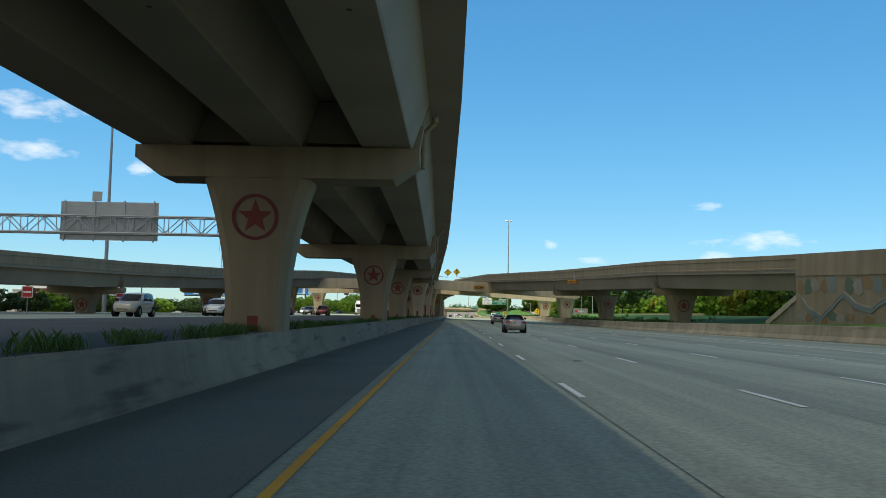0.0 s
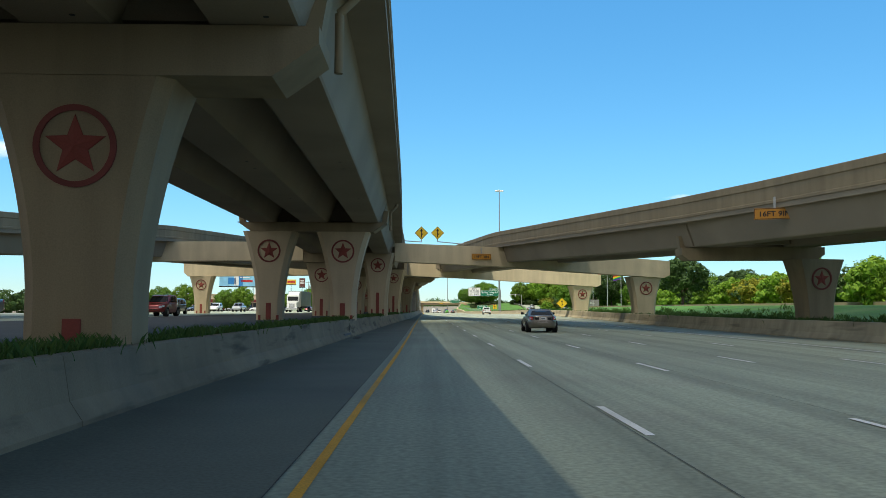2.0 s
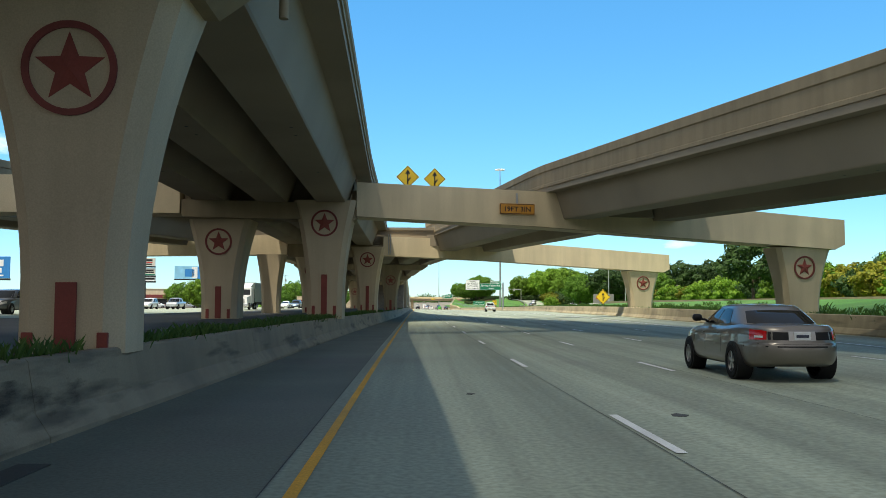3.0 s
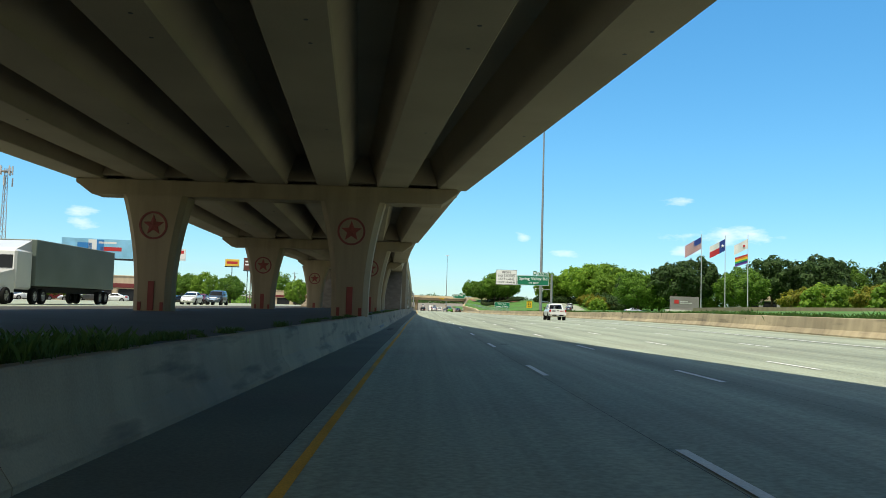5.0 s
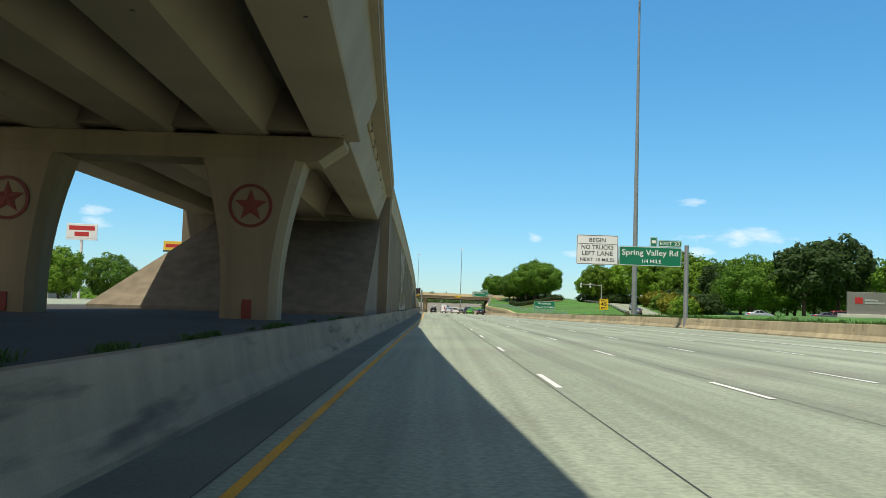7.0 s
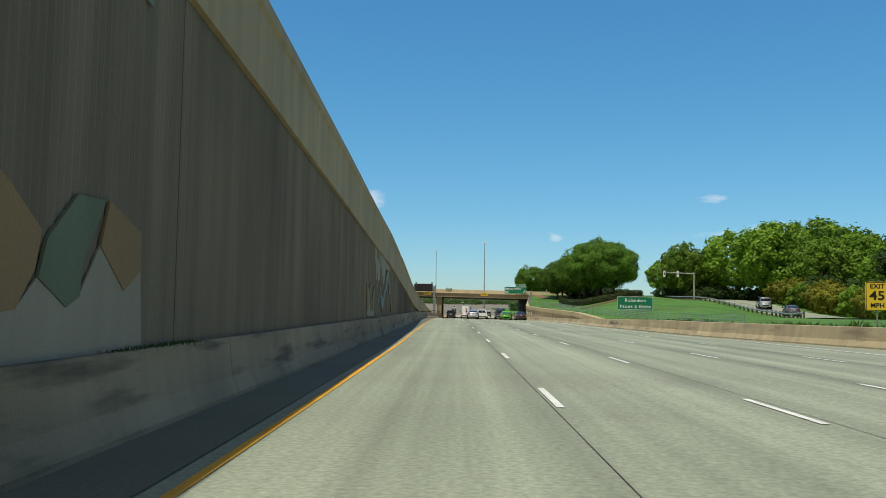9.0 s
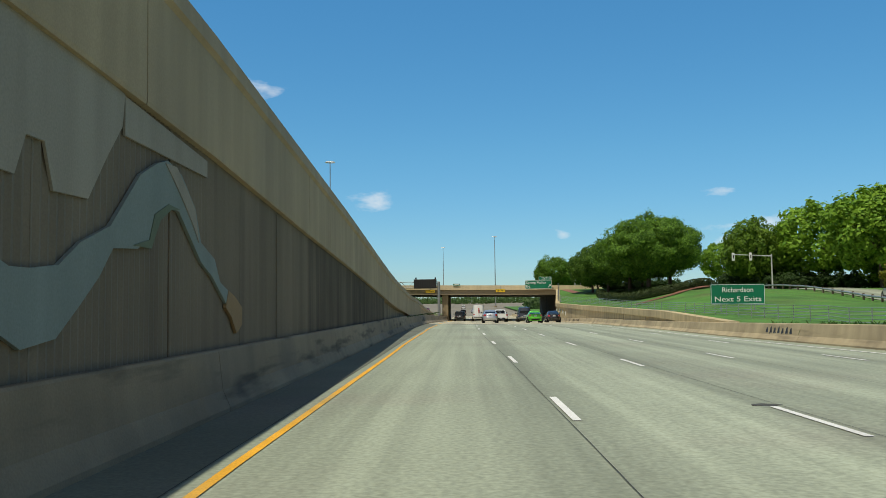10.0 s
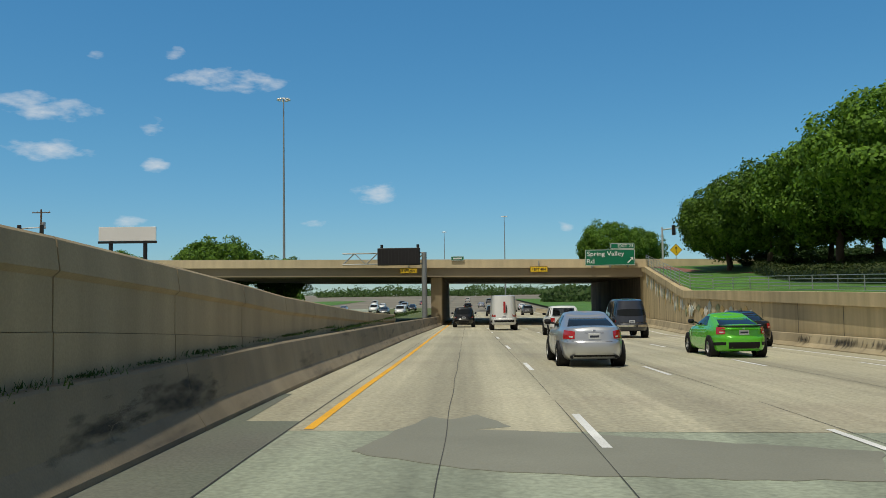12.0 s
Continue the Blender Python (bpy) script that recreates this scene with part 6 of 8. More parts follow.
LEAF_LIGHT = leaf_material("bright_leaves", (0.08, 0.18, 0.012), (0.20, 0.33, 0.024))
LEAF_DARK = leaf_material("dark_leaves", (0.025, 0.062, 0.014), (0.06, 0.11, 0.024))
LEAF_YELLOW = leaf_material("yellow_green_leaves", (0.11, 0.15, 0.01), (0.24, 0.22, 0.015))
BARK = material("grey_brown_bark", (0.09, 0.07, 0.05), 0.95, streak=0.25, fine=15, bump=0.6)


def crown_mesh(rng, r, h, n, leaf, mat, lumps=14):
    """A crown of many leaf clusters: lumps stand out of an uneven egg, and the leaves lie on the lumps' outer sides, about z = 0 to h."""
    mid = Vector((0, 0, h * 0.47))
    cs = []
    for i in range(lumps * 4):
        u = 1 - 2 * (i + 0.5) / (lumps * 4)
        a = i * 2.39996 + rng.uniform(-0.35, 0.35)
        q = math.sqrt(1 - u * u)
        out = Vector((q * math.cos(a), q * math.sin(a), u + rng.uniform(-0.12, 0.12)))
        k = rng.uniform(0.7, 1.12)
        cs.append((mid + Vector((out.x * r * 0.76, out.y * r * 0.76, out.z * h * 0.4)) * k, out.normalized(), r * rng.uniform(0.11, 0.25), h * rng.uniform(0.08, 0.16)))
    co, faces = [], []
    for i in range(n):
        c, out, ra, rz = cs[rng.randrange(lumps * 4)]
        v = (Vector((rng.gauss(0, 1), rng.gauss(0, 1), rng.gauss(0.15, 1))).normalized() + out * rng.uniform(0.2, 0.9)).normalized()
        k = rng.uniform(0.8, 1.04) if rng.random() < 0.85 else rng.uniform(1.0, 1.35)
        p = c + Vector((v.x * ra, v.y * ra, v.z * rz)) * k
        nrm = (v + Vector((rng.uniform(-0.6, 0.6), rng.uniform(-0.6, 0.6), rng.uniform(-0.35, 0.65)))).normalized()
        t = nrm.orthogonal().normalized()
        t.rotate(Matrix.Rotation(rng.uniform(0, 6.28), 3, nrm))
        b = nrm.cross(t)
        s = leaf * rng.uniform(0.6, 1.4)
        j = len(co)
        co += [p - t * s, p - b * s * 0.6 + nrm * s * 0.15, p + t * s, p + b * s * 0.6 - nrm * s * 0.12]
        faces.append((j, j + 1, j + 2, j + 3))
    me = bpy.data.meshes.new("crown")
    me.from_pydata([tuple(c) for c in co], [], faces)
    me.materials.append(mat)
    return me


def trunk_mesh(rng, r, h, spread, limbs=6):
    bm = bmesh.new()
    p, rad = Vector((0, 0, -0.4)), r
    top = None
    for i in range(4):
        q = p + Vector((rng.uniform(-0.12, 0.12), rng.uniform(-0.12, 0.12), (h * 0.36 + 0.4) / 4))
        tube(bm, p, q, rad, rad * 0.88, 9, i == 0)
        p, rad = q, rad * 0.88
    for k in range(limbs):
        a = 2 * math.pi * k / limbs + rng.uniform(-0.4, 0.4)
        q, rr = p.copy() - Vector((0, 0, rng.uniform(0, h * 0.1))), rad * rng.uniform(0.5, 0.75)
        for s in range(4):
            e = q + Vector((math.cos(a) * spread * 0.14, math.sin(a) * spread * 0.14, h * 0.075)) * rng.uniform(0.8, 1.2)
            tube(bm, q, e, rr, rr * 0.7, 7, False)
            q, rr = e, rr * 0.7
            a += rng.uniform(-0.4, 0.4)
    return mesh_of(bm, "trunk", BARK, 50)

RNG = random.Random(7)
def tree_kind(height, radius, n, mat, leaf, lumps=14, trunk=0.3, lift=0.28):
    return (trunk_mesh(RNG, trunk, height, radius), crown_mesh(RNG, radius, height * (1 - lift), n, leaf, mat, lumps), height * lift)

OAK = [tree_kind(9.5, 6.0, 17000, LEAF, 0.17, 30, 0.34, 0.17), tree_kind(9.0, 5.4, 15000, LEAF, 0.17, 26, 0.3, 0.17)]
BANK_OAK = [tree_kind(9.5, 6.0, 34000, LEAF, 0.14, 34, 0.34, 0.17), tree_kind(9.0, 5.5, 32000, LEAF, 0.14, 30, 0.3, 0.17)]
BRIGHT_TREE = [tree_kind(9.5, 4.6, 11000, LEAF_LIGHT, 0.19, 22, 0.26, 0.12), tree_kind(8.5, 4.2, 10000, LEAF_LIGHT, 0.18, 20, 0.24, 0.12)]
DARK_TREE = [tree_kind(11, 5.0, 6500, LEAF_DARK, 0.26, 18, 0.3), tree_kind(10, 5.6, 6500, LEAF_DARK, 0.26, 18, 0.3)]
BUSH = [tree_kind(3.4, 3.0, 4500, LEAF_YELLOW, 0.15, 14, 0.08, 0.02), tree_kind(3.0, 2.8, 4500, LEAF_LIGHT, 0.15, 13, 0.08, 0.02), tree_kind(3.2, 3.0, 4500, LEAF_DARK, 0.15, 14, 0.08, 0.02)]


def plant(kinds, i, x, y, z, s, name, label, category, group, sz=None):
    tr, cr, lift = kinds[i % len(kinds)]
    ob = holder(name, x, y, z, (i * 67) % 360)
    ob.scale = (s, s, sz or s)
    for nm, me, dz in (("trunk" if "bush" not in name else "stem", tr, 0), ("crown" if "bush" not in name else "foliage", cr, lift)):
        o = new(nm, me)
        o.parent = ob
        o.location = (0, 0, dz)
    return tagged(ob, label, category, group)

def oak(x, y, z, s, i=0):
    plant(OAK, i, x, y, z, s, "oak_tree", "spreading round green oak tree on the grass bank", "tree", "oak trees")
def bright(x, y, z, s, i=0):
    plant(BRIGHT_TREE, i, x, y, z, s, "tree", "bright green leafy tree beside the road", "tree", "bright trees")
def dark(x, y, z, s, i=0):
    plant(DARK_TREE, i, x, y, z, s, "tree", "tall dark green tree with a dense crown", "tree", "dark trees")
def bush(x, y, z, s, i=0, sz=None):
    plant(BUSH, i, x, y, z, s, "bush", ("yellow-green flowering bush in a hedge", "light green rounded bush in a hedge", "dark green dense bush in a hedge")[i % 3], "bush", "hedge bushes", sz)

SH = slope_h
FENCE_X = table([(405, 29), (430, 36.5), (440, 39.2), (455, 42), (475, 44.2), (500, 44.5), (560, 44.0)])
# bank before the far bridge
for k, (x, y, s, sz) in enumerate(((27.7, 507, 1.12, 1.14), (24.6, 524, 0.95, 0.95), (30, 517, 1.0, 1.05), (24.5, 534, 0.72, 0.78), (26.6, 515.5, 0.98, 1.0), (31, 528, 0.9, 0.95), (30.6, 506, 0.85, 1.0), (22.6, 592, 1.0, 0.98), (28, 596, 0.8, 0.85), (22.8, 529, 0.8, 0.85))):
    plant(BANK_OAK, k, x, y, SH(x, y), s, "oak_tree", "spreading round green oak tree on the grass bank", "tree", "oak trees", sz)
for k, (x, y, s) in enumerate(((47, 520, 1.1), (53, 531, 1.05), (60, 503, 1.4), (58, 519, 1.5), (66, 496, 1.4), (49, 542, 0.9), (64, 510, 1.45), (70, 488, 1.3), (56, 545, 1.0), (52, 524, 0.95))):
    plant(BRIGHT_TREE, k, x, y, SH(x, y), s * (1.0 if k == 0 else 1.3), "tree", "bright green leafy tree beside the road", "tree", "bright trees", s * 1.12)
for k, (x, y, s) in enumerate(((62, 488, 1.2), (68, 476, 1.3), (66, 464, 1.15), (74, 470, 1.3), (66, 452, 1.2), (80, 462, 1.3), (68, 440, 1.25), (88, 456, 1.4), (76, 448, 1.3), (96, 448, 1.5), (74, 434, 1.3), (104, 446, 1.5), (72, 500, 1.4))):
    (bright if k < 2 else dark if k % 3 == 2 else oak)(x, y, SH(min(x, RIGHT_BASE(y) + 88), y), s, k)
# flowering hedge beyond the frontage road and dark undergrowth below the trees
for k in range(13):
    y = 488 - 4.3 * k
    bush(FENCE_X(y) + 12.2 + RNG.uniform(-0.7, 0.7), y + RNG.uniform(-1, 1), SH(55, y) - 0.2, RNG.uniform(1.1, 1.35), 1 if k % 5 == 2 else 0, RNG.uniform(1.2, 1.55))
    if k % 2:
        bush(FENCE_X(y) + 15.5, y, SH(55, y) - 0.1, 1.35, 2, 1.55)
for k in range(12):
    x, y = 45 + 1.7 * k, 524 - 1.9 * k
    bush(x + RNG.uniform(-0.6, 0.6), y + (4 if k > 4 else 0), SH(x, y) - 0.15, 0.95, 2, 0.85)
for k in range(7):
    x, y = 27 + 1.9 * k, 534 + 0.6 * k
    bush(x, y, SH(x, y) - 0.1, 0.75, 2, 0.5)
# clipped hedge round the foot of the trees, a mulch bed before it and low ground cover behind
HEDGE_LINE = [(22.8, 521), (22.0, 513), (22.0, 506), (22.5, 497), (23.2, 491.2), (24.6, 489.3), (26.6, 488.3), (28.6, 488.6), (31.7, 492.8), (33.6, 497)]
LEAF_HEDGE = leaf_material("hedge_leaves", (0.022, 0.045, 0.010), (0.062, 0.082, 0.02))
def along(line, u):
    i = min(len(line) - 2, int(u * (len(line) - 1)))
    f = u * (len(line) - 1) - i
    (xa, ya), (xb, yb) = line[i], line[i + 1]
    d = Vector((xb - xa, yb - ya, 0)).normalized()
    return Vector((xa + (xb - xa) * f, ya + (yb - ya) * f, 0)), Vector((d.y, -d.x, 0))
def leaf_quads(name, spots, leaf, mat, rng):
    co, faces = [], []
    for p, out in spots:
        nrm = (out + Vector((rng.uniform(-0.8, 0.8), rng.uniform(-0.8, 0.8), rng.uniform(-0.4, 0.8)))).normalized()
        t = nrm.orthogonal().normalized()
        t.rotate(Matrix.Rotation(rng.uniform(0, 6.28), 3, nrm))
        b, s_, j = nrm.cross(t), leaf * rng.uniform(0.6, 1.4), len(co)
        co += [p - t * s_, p - b * s_ * 0.6 + nrm * s_ * 0.15, p + t * s_, p + b * s_ * 0.6 - nrm * s_ * 0.12]
        faces.append((j, j + 1, j + 2, j + 3))
    me = bpy.data.meshes.new(name)
    me.from_pydata([tuple(c) for c in co], [], faces)
    me.materials.append(mat)
    return new(name, me)
hr = random.Random(33)
spots = []
for k in range(15000):
    c, side = along(HEDGE_LINE, hr.random())
    a = hr.uniform(-0.3, math.pi + 0.3)
    lump = 1 + 0.16 * noise.noise(c * 0.9) + hr.uniform(-0.07, 0.05)
    out = Vector((side.x * math.cos(a), side.y * math.cos(a), math.sin(a)))
    q = c + side * (0.75 * lump * math.copysign(abs(math.cos(a)) ** 0.6, math.cos(a)))
    q.z = SH(c.x, c.y) + 0.15 + 0.78 * lump * max(-0.15, math.sin(a)) ** 0.7 if math.sin(a) > 0 else SH(c.x, c.y) + 0.08
    spots.append((q, out))
hedge = tagged(holder("hedge", 24.6, 489.3, SH(24.6, 489.3)), "low clipped dark green hedge at the foot of the trees", "hedge")
bm = bmesh.new()
rings = []
for k in range(40):
    c, side = along(HEDGE_LINE, k / 39.01)
    z = SH(c.x, c.y)
    rings.append([tuple(c + side * dx + Vector((0, 0, z + dz))) for dx, dz in ((0.5, -0.1), (0.5, 0.42), (0.32, 0.66), (-0.32, 0.66), (-0.5, 0.42), (-0.5, -0.1))])
part("core", loft(bm, rings), LEAF_HEDGE, hedge)
leaf_quads("foliage", spots, 0.085, LEAF_HEDGE, hr).parent = hedge
settle(hedge)
spots = []
for k in range(14000):
    c, side = along(HEDGE_LINE, hr.random())
    q = c - side * (0.5 + 9 * hr.random())
    q.z = SH(q.x, q.y) + hr.uniform(0.0, 0.22)
    spots.append((q, Vector((0, 0, 1))))
tagged(leaf_quads("ground_cover", spots, 0.13, LEAF_HEDGE, hr), "dark olive ground cover below the trees", "ground cover", kind="stuff")
MULCH = material("red_brown_mulch", (0.17, 0.075, 0.045), 0.95, spots=0.2, grain=0.3, fine=9, bump=0.6)
BED = [(20.2, 483.4), (23.4, 485.3), (26.4, 485.9), (29.8, 488.0), (33.0, 491.5)]
rings = []
for k in range(25):
    c, side = along(BED, k / 24.01)
    rings.append([(q.x, q.y, SH(q.x, q.y) + 0.06) for q in (c - side * 1.0, c - side * 0.5, c, c + side * 0.35)])
tagged(part("mulch_bed", loft(bmesh.new(), rings, False, False), MULCH), "strip of red-brown mulch along the hedge", "mulch bed", kind="structure")
# company grounds by the flags
for k, (x, y, s) in enumerate(((58, 424, 1.05), (66, 420, 1.2), (74, 424, 1.25), (82, 412, 1.2), (92, 418, 1.3), (101, 410, 1.4), (110, 416, 1.4), (120, 404, 1.4), (96, 396, 1.15), (128, 398, 1.3))):
    (dark if k % 3 else oak)(x, y, 1.5, s * 1.12, k)
for k in range(5):
    bush(84 + 4.5 * k, 382 + RNG.uniform(-2, 2), 1.5, 1.8, 0)
# hedge along the east side before that
for k in range(34):
    y = 96 + 7.0 * k
    bush(44 + 0.075 * (y - 96) + RNG.uniform(-1.5, 1.5), y, SH(46, y) - 0.2, RNG.uniform(1.25, 1.75), RNG.choice((0, 0, 1, 2, 1)))
for k in range(22):
    y = 110 + 11 * k
    (dark if k % 2 else bright)(62 + 0.08 * (y - 100) + RNG.uniform(-4, 6), y, SH(62, y) - 0.3, RNG.uniform(0.75, 1.1), k)
dark(46, 232, SH(46, 232) - 0.2, 0.95, 1)
# west side, beyond the far carriageway
for k in range(26):
    y = 70 + 8 * k
    bush(-58 - 0.05 * (y - 70) + RNG.uniform(-2, 2), y, 0.4, RNG.uniform(0.95, 1.35), RNG.choice((2, 2, 1)))
for k, (x, y, s) in enumerate(((-52, 318, 0.75), (-57, 322, 0.7), (-46, 372, 0.72), (-50, 375, 0.7), (-54, 378, 0.72), (-42, 378, 0.7), (-34, 420, 0.75), (-30, 455, 0.7), (-66, 312, 0.8), (-78, 330, 0.8))):
    (oak if k % 2 else bright)(x, y, 0.4, s, k)
for k, (x, y, s) in enumerate(((-31, 562, 0.95), (-35, 566, 0.9), (-26, 575, 0.75), (-55, 590, 1.0), (-60, 540, 1.3), (-66, 560, 1.2))):
    oak(x, y, 1.0, s, k)
# woods along the skyline
def far_woods(name, y_line, x0, x1, h, mat, label, n=9000):
    co, faces = [], []
    for i in range(n):
        x = RNG.uniform(x0, x1)
        hh = h * (0.65 + 0.35 * math.sin(x * 0.13) * math.sin(x * 0.051 + 1.3)) * RNG.uniform(0.3, 1.05)
        p = Vector((x, y_line + RNG.uniform(-14, 14), RNG.uniform(-0.5, max(0.6, hh)) + DIP(y_line)))
        s = RNG.uniform(0.5, 1.2)
        nrm = Vector((RNG.uniform(-1, 1), -1, RNG.uniform(-0.2, 1.2))).normalized()
        t = nrm.orthogonal().normalized()
        t.rotate(Matrix.Rotation(RNG.uniform(0, 6.28), 3, nrm))
        b = nrm.cross(t)
        j = len(co)
        co += [p - t * s, p - b * s * 0.7, p + t * s, p + b * s * 0.7]
        faces.append((j, j + 1, j + 2, j + 3))
    me = bpy.data.meshes.new(name)
    me.from_pydata([tuple(c) for c in co], [], faces)
    me.materials.append(mat)
    tagged(new(name, me), label, "woods", kind="stuff")
far_woods("far_woods", 800, 30, 200, 9, LEAF_DARK, "distant dark green woods along the horizon")
far_woods("far_woods", 760, -200, -60, 8, LEAF, "distant green trees along the horizon")
far_woods("far_woods", 1150, -120, 120, 11, LEAF_DARK, "low distant woods beyond the highway", 6000)
far_woods("far_woods", 900, -700, -180, 10, LEAF_DARK, "distant woods on the western skyline", 9000)
far_woods("far_woods", 700, -260, -70, 7, LEAF, "scattered distant trees in the west", 5000)
far_woods("far_woods", 900, 180, 700, 12, LEAF_DARK, "distant woods on the eastern skyline", 9000)
far_woods("far_woods", 1500, -500, 600, 14, LEAF_DARK, "faint far woods on the horizon", 9000)
far_woods("far_woods", 560, 90, 240, 12, LEAF_DARK, "dense green woods behind the grounds", 9000)
far_woods("far_woods", 330, 130, 260, 11, LEAF, "dense green woods behind the hedge", 9000)


# grass and weeds along the barriers, as loose blades
def tufts(name, spots, blades, hgt, mat, label):
    co, faces = [], []
    for x, y, z, s in spots:
        for i in range(blades):
            a = RNG.uniform(0, 6.28)
            px, py = x + RNG.gauss(0, 0.16) * s, y + RNG.gauss(0, 0.28) * s
            h = hgt * s * RNG.uniform(0.4, 1.2)
            lx, ly = math.cos(a) * 0.5 * h, math.sin(a) * 0.5 * h
            wx, wy = -math.sin(a) * 0.009, math.cos(a) * 0.009
            j = len(co)
            co += [(px - wx, py - wy, z), (px + wx, py + wy, z), (px + lx * 0.4, py + ly * 0.4, z + h * 0.7), (px + lx, py + ly, z + h)]
            faces += [(j, j + 1, j + 2), (j + 2, j + 1, j + 3)]
    me = bpy.data.meshes.new(name)
    me.from_pydata(co, [], faces)
    me.materials.append(mat)
    return tagged(new(name, me), label, "weeds", kind="stuff")

WEED = leaf_material("weed_blades", (0.03, 0.075, 0.012), (0.075, 0.13, 0.024))
spots = []
for k in range(1100):
    y = RNG.uniform(-10, 300)
    dens = 0.5 + 0.5 * math.sin(y * 0.21) * math.sin(y * 0.047 + 1)
    if y < 60 and RNG.random() < 0.8:
        continue
    if y > 205 and RNG.random() < 0.6 or RNG.random() > 0.35 + 0.65 * dens:
        continue
    spots.append((LEFT_BASE(y) - 0.62 - abs(RNG.gauss(0, 0.25)), y, 0.79, RNG.uniform(0.5, 1.25) * (1 if y < 200 else 0.42)))
tufts("median_weeds", spots, 95, 0.25, WEED, "green weeds growing along the median barrier")
spots = [(FACE(y) + 0.1, y, 0.9, RNG.uniform(0.4, 1.2)) for y in (334.6, 334.9, 335.2, 340.5, 342.4, 343.0, 345.6, 346, 350.4, 350.9, 351.5, 352, 352.6, 353, 378, 380)] + [(FACE(y) + 0.12, y, 0.86, RNG.uniform(0.5, 1.3)) for y in [RNG.uniform(440, 478) for _ in range(50)]] + [(-3.7, RNG.uniform(478, 520), 0.75, RNG.uniform(0.6, 1.3)) for _ in range(90)]
tufts("wall_weeds", spots, 80, 0.06, WEED, "green weeds at the foot of the wall")
spots = []
for k in range(2200):
    y = RNG.uniform(90, 420)
    x = RIGHT_BASE(y) + 0.7 + abs(RNG.gauss(0, 3.0))
    spots.append((x, y, SH(x, y) - 0.02, RNG.uniform(0.7, 1.6)))
tufts("verge_grass", spots, 30, 0.34, WEED, "rough uncut grass on the verge")

# ---- roadside buildings and signals ----
def shop(x, y, w, d, h, rz, wall_mat, band_mat, label, z=0.35, bays=6, roof=None):
    """A low retail block: walls, a coloured band, a parapet and dark glazed bays along its front."""
    ob = holder("retail_building", x, y, z, rz)
    part("wall", boxed(-w / 2, 0, 0, w / 2, d, h, 0.05), wall_mat, ob)
    part("band", boxed(-w / 2 - 0.15, -0.35, h * 0.55, w / 2 + 0.15, -0.002, h * 0.72, 0.03), band_mat, ob)
    part("coping", boxed(-w / 2 - 0.1, -0.12, h + 0.002, w / 2 + 0.1, d + 0.1, h + 0.25, 0.03), wall_mat, ob)
    step = w / bays
    for i in range(bays):
        cx = -w / 2 + step * (i + 0.5)
        g = part("window", boxed(cx - step * 0.38, -0.06, 0.2, cx + step * 0.38, -0.002, h * 0.5), CAR_DARK, ob)
        part("pier", boxed(cx + step * 0.42, -0.25, 0, cx + step * 0.56, -0.004, h * 0.545), wall_mat, ob)
    return tagged(ob, label, "building", "roadside buildings")

CAR_DARK = material("dark_shop_glass", (0.02, 0.022, 0.025), 0.1, spots=0.05, bump=0.0)
CREAM = material("cream_render", (0.55, 0.46, 0.32), 0.9, spots=0.08, streak=0.08)
DARK_RED = material("dark_red_band", (0.16, 0.03, 0.03), 0.8)
BRICK = material("red_brown_brick", (0.22, 0.08, 0.055), 0.9, spots=0.2)
shop(-92, 402, 58, 22, 6.2, 12, CREAM, DARK_RED, "long cream retail building with a dark red band", bays=9)
shop(-44, 520, 24, 14, 5.0, 10, CREAM, DARK_RED, "small cream shop building with a red band", bays=4)
shop(-90, 196, 16, 10, 4.0, 14, BRICK, LAMP_HEAD, "low red-brown roadside building", bays=4)
shop(-118, 262, 30, 16, 6.0, 14, LAMP_HEAD, BB_BLUE, "pale storage building with a blue band", bays=6)
shop(120, 430, 60, 20, 7.5, -8, LAMP_HEAD, CREAM, "white office building behind the trees", z=1.5, bays=12)

def signal(x, y, z, h, arm, heads, label):
    ob = holder("traffic_signal", x, y, z)
    part("pole", tube(bmesh.new(), (0, 0, -0.4), (0, 0, h), 0.13, 0.1, 12), LAMP_HEAD, ob, soft=40)
    part("arm", tube(bmesh.new(), (0, 0, h - 0.3), (arm, 0, h), 0.09, 0.06, 10), LAMP_HEAD, ob, soft=40)
    for t in heads:
        hd = part("signal_head", boxed(arm * t - 0.2, -0.3, h - 0.95, arm * t + 0.2, -0.08, h + 0.25, 0.03), WHITE_SIGN if arm < 0 and x > 0 else BLACK, ob)
        part("signal_face", boxed(arm * t - 0.08, -0.315, h - 0.6, arm * t + 0.08, -0.302, h - 0.1), BLACK, hd)
    return tagged(ob, label, "traffic signal", "traffic signals")
signal(47.1, 510.7, slope_h(47.1, 510.7), 9.0 - slope_h(47.1, 510.7), -5.8, (0.55, 1.0), "grey pole with two white lane signs on its arm")
signal(23.2, 556, 5.2, 4.6, 2.6, (0.5, 0.95), "grey traffic signal at the end of the bridge")
signal(-52, 545, 1.0, 9.0, 7.0, (0.3, 0.6, 0.95), "dark traffic signal beside the cross street")
ob = holder("curve_sign", 23.8, 552, 5.0)
f = diamond(ob, 1.0, 0, 1.9)
arrow_bars(f, 0.7, False)
post(ob, 0, -0.3, 2.6, 0.04)
tagged(ob, "yellow diamond sign beside the bridge end", "sign")

tagged(part("frontage_road", strip(lambda y: FENCE_X(y) + 1.2, lambda y: FENCE_X(y) + 8.5, 0, 428, 540, 3, 6, lambda x, y: slope_h(x, y) + 0.1), ROAD), "pale concrete frontage road behind the grass bank", "road", kind="structure")
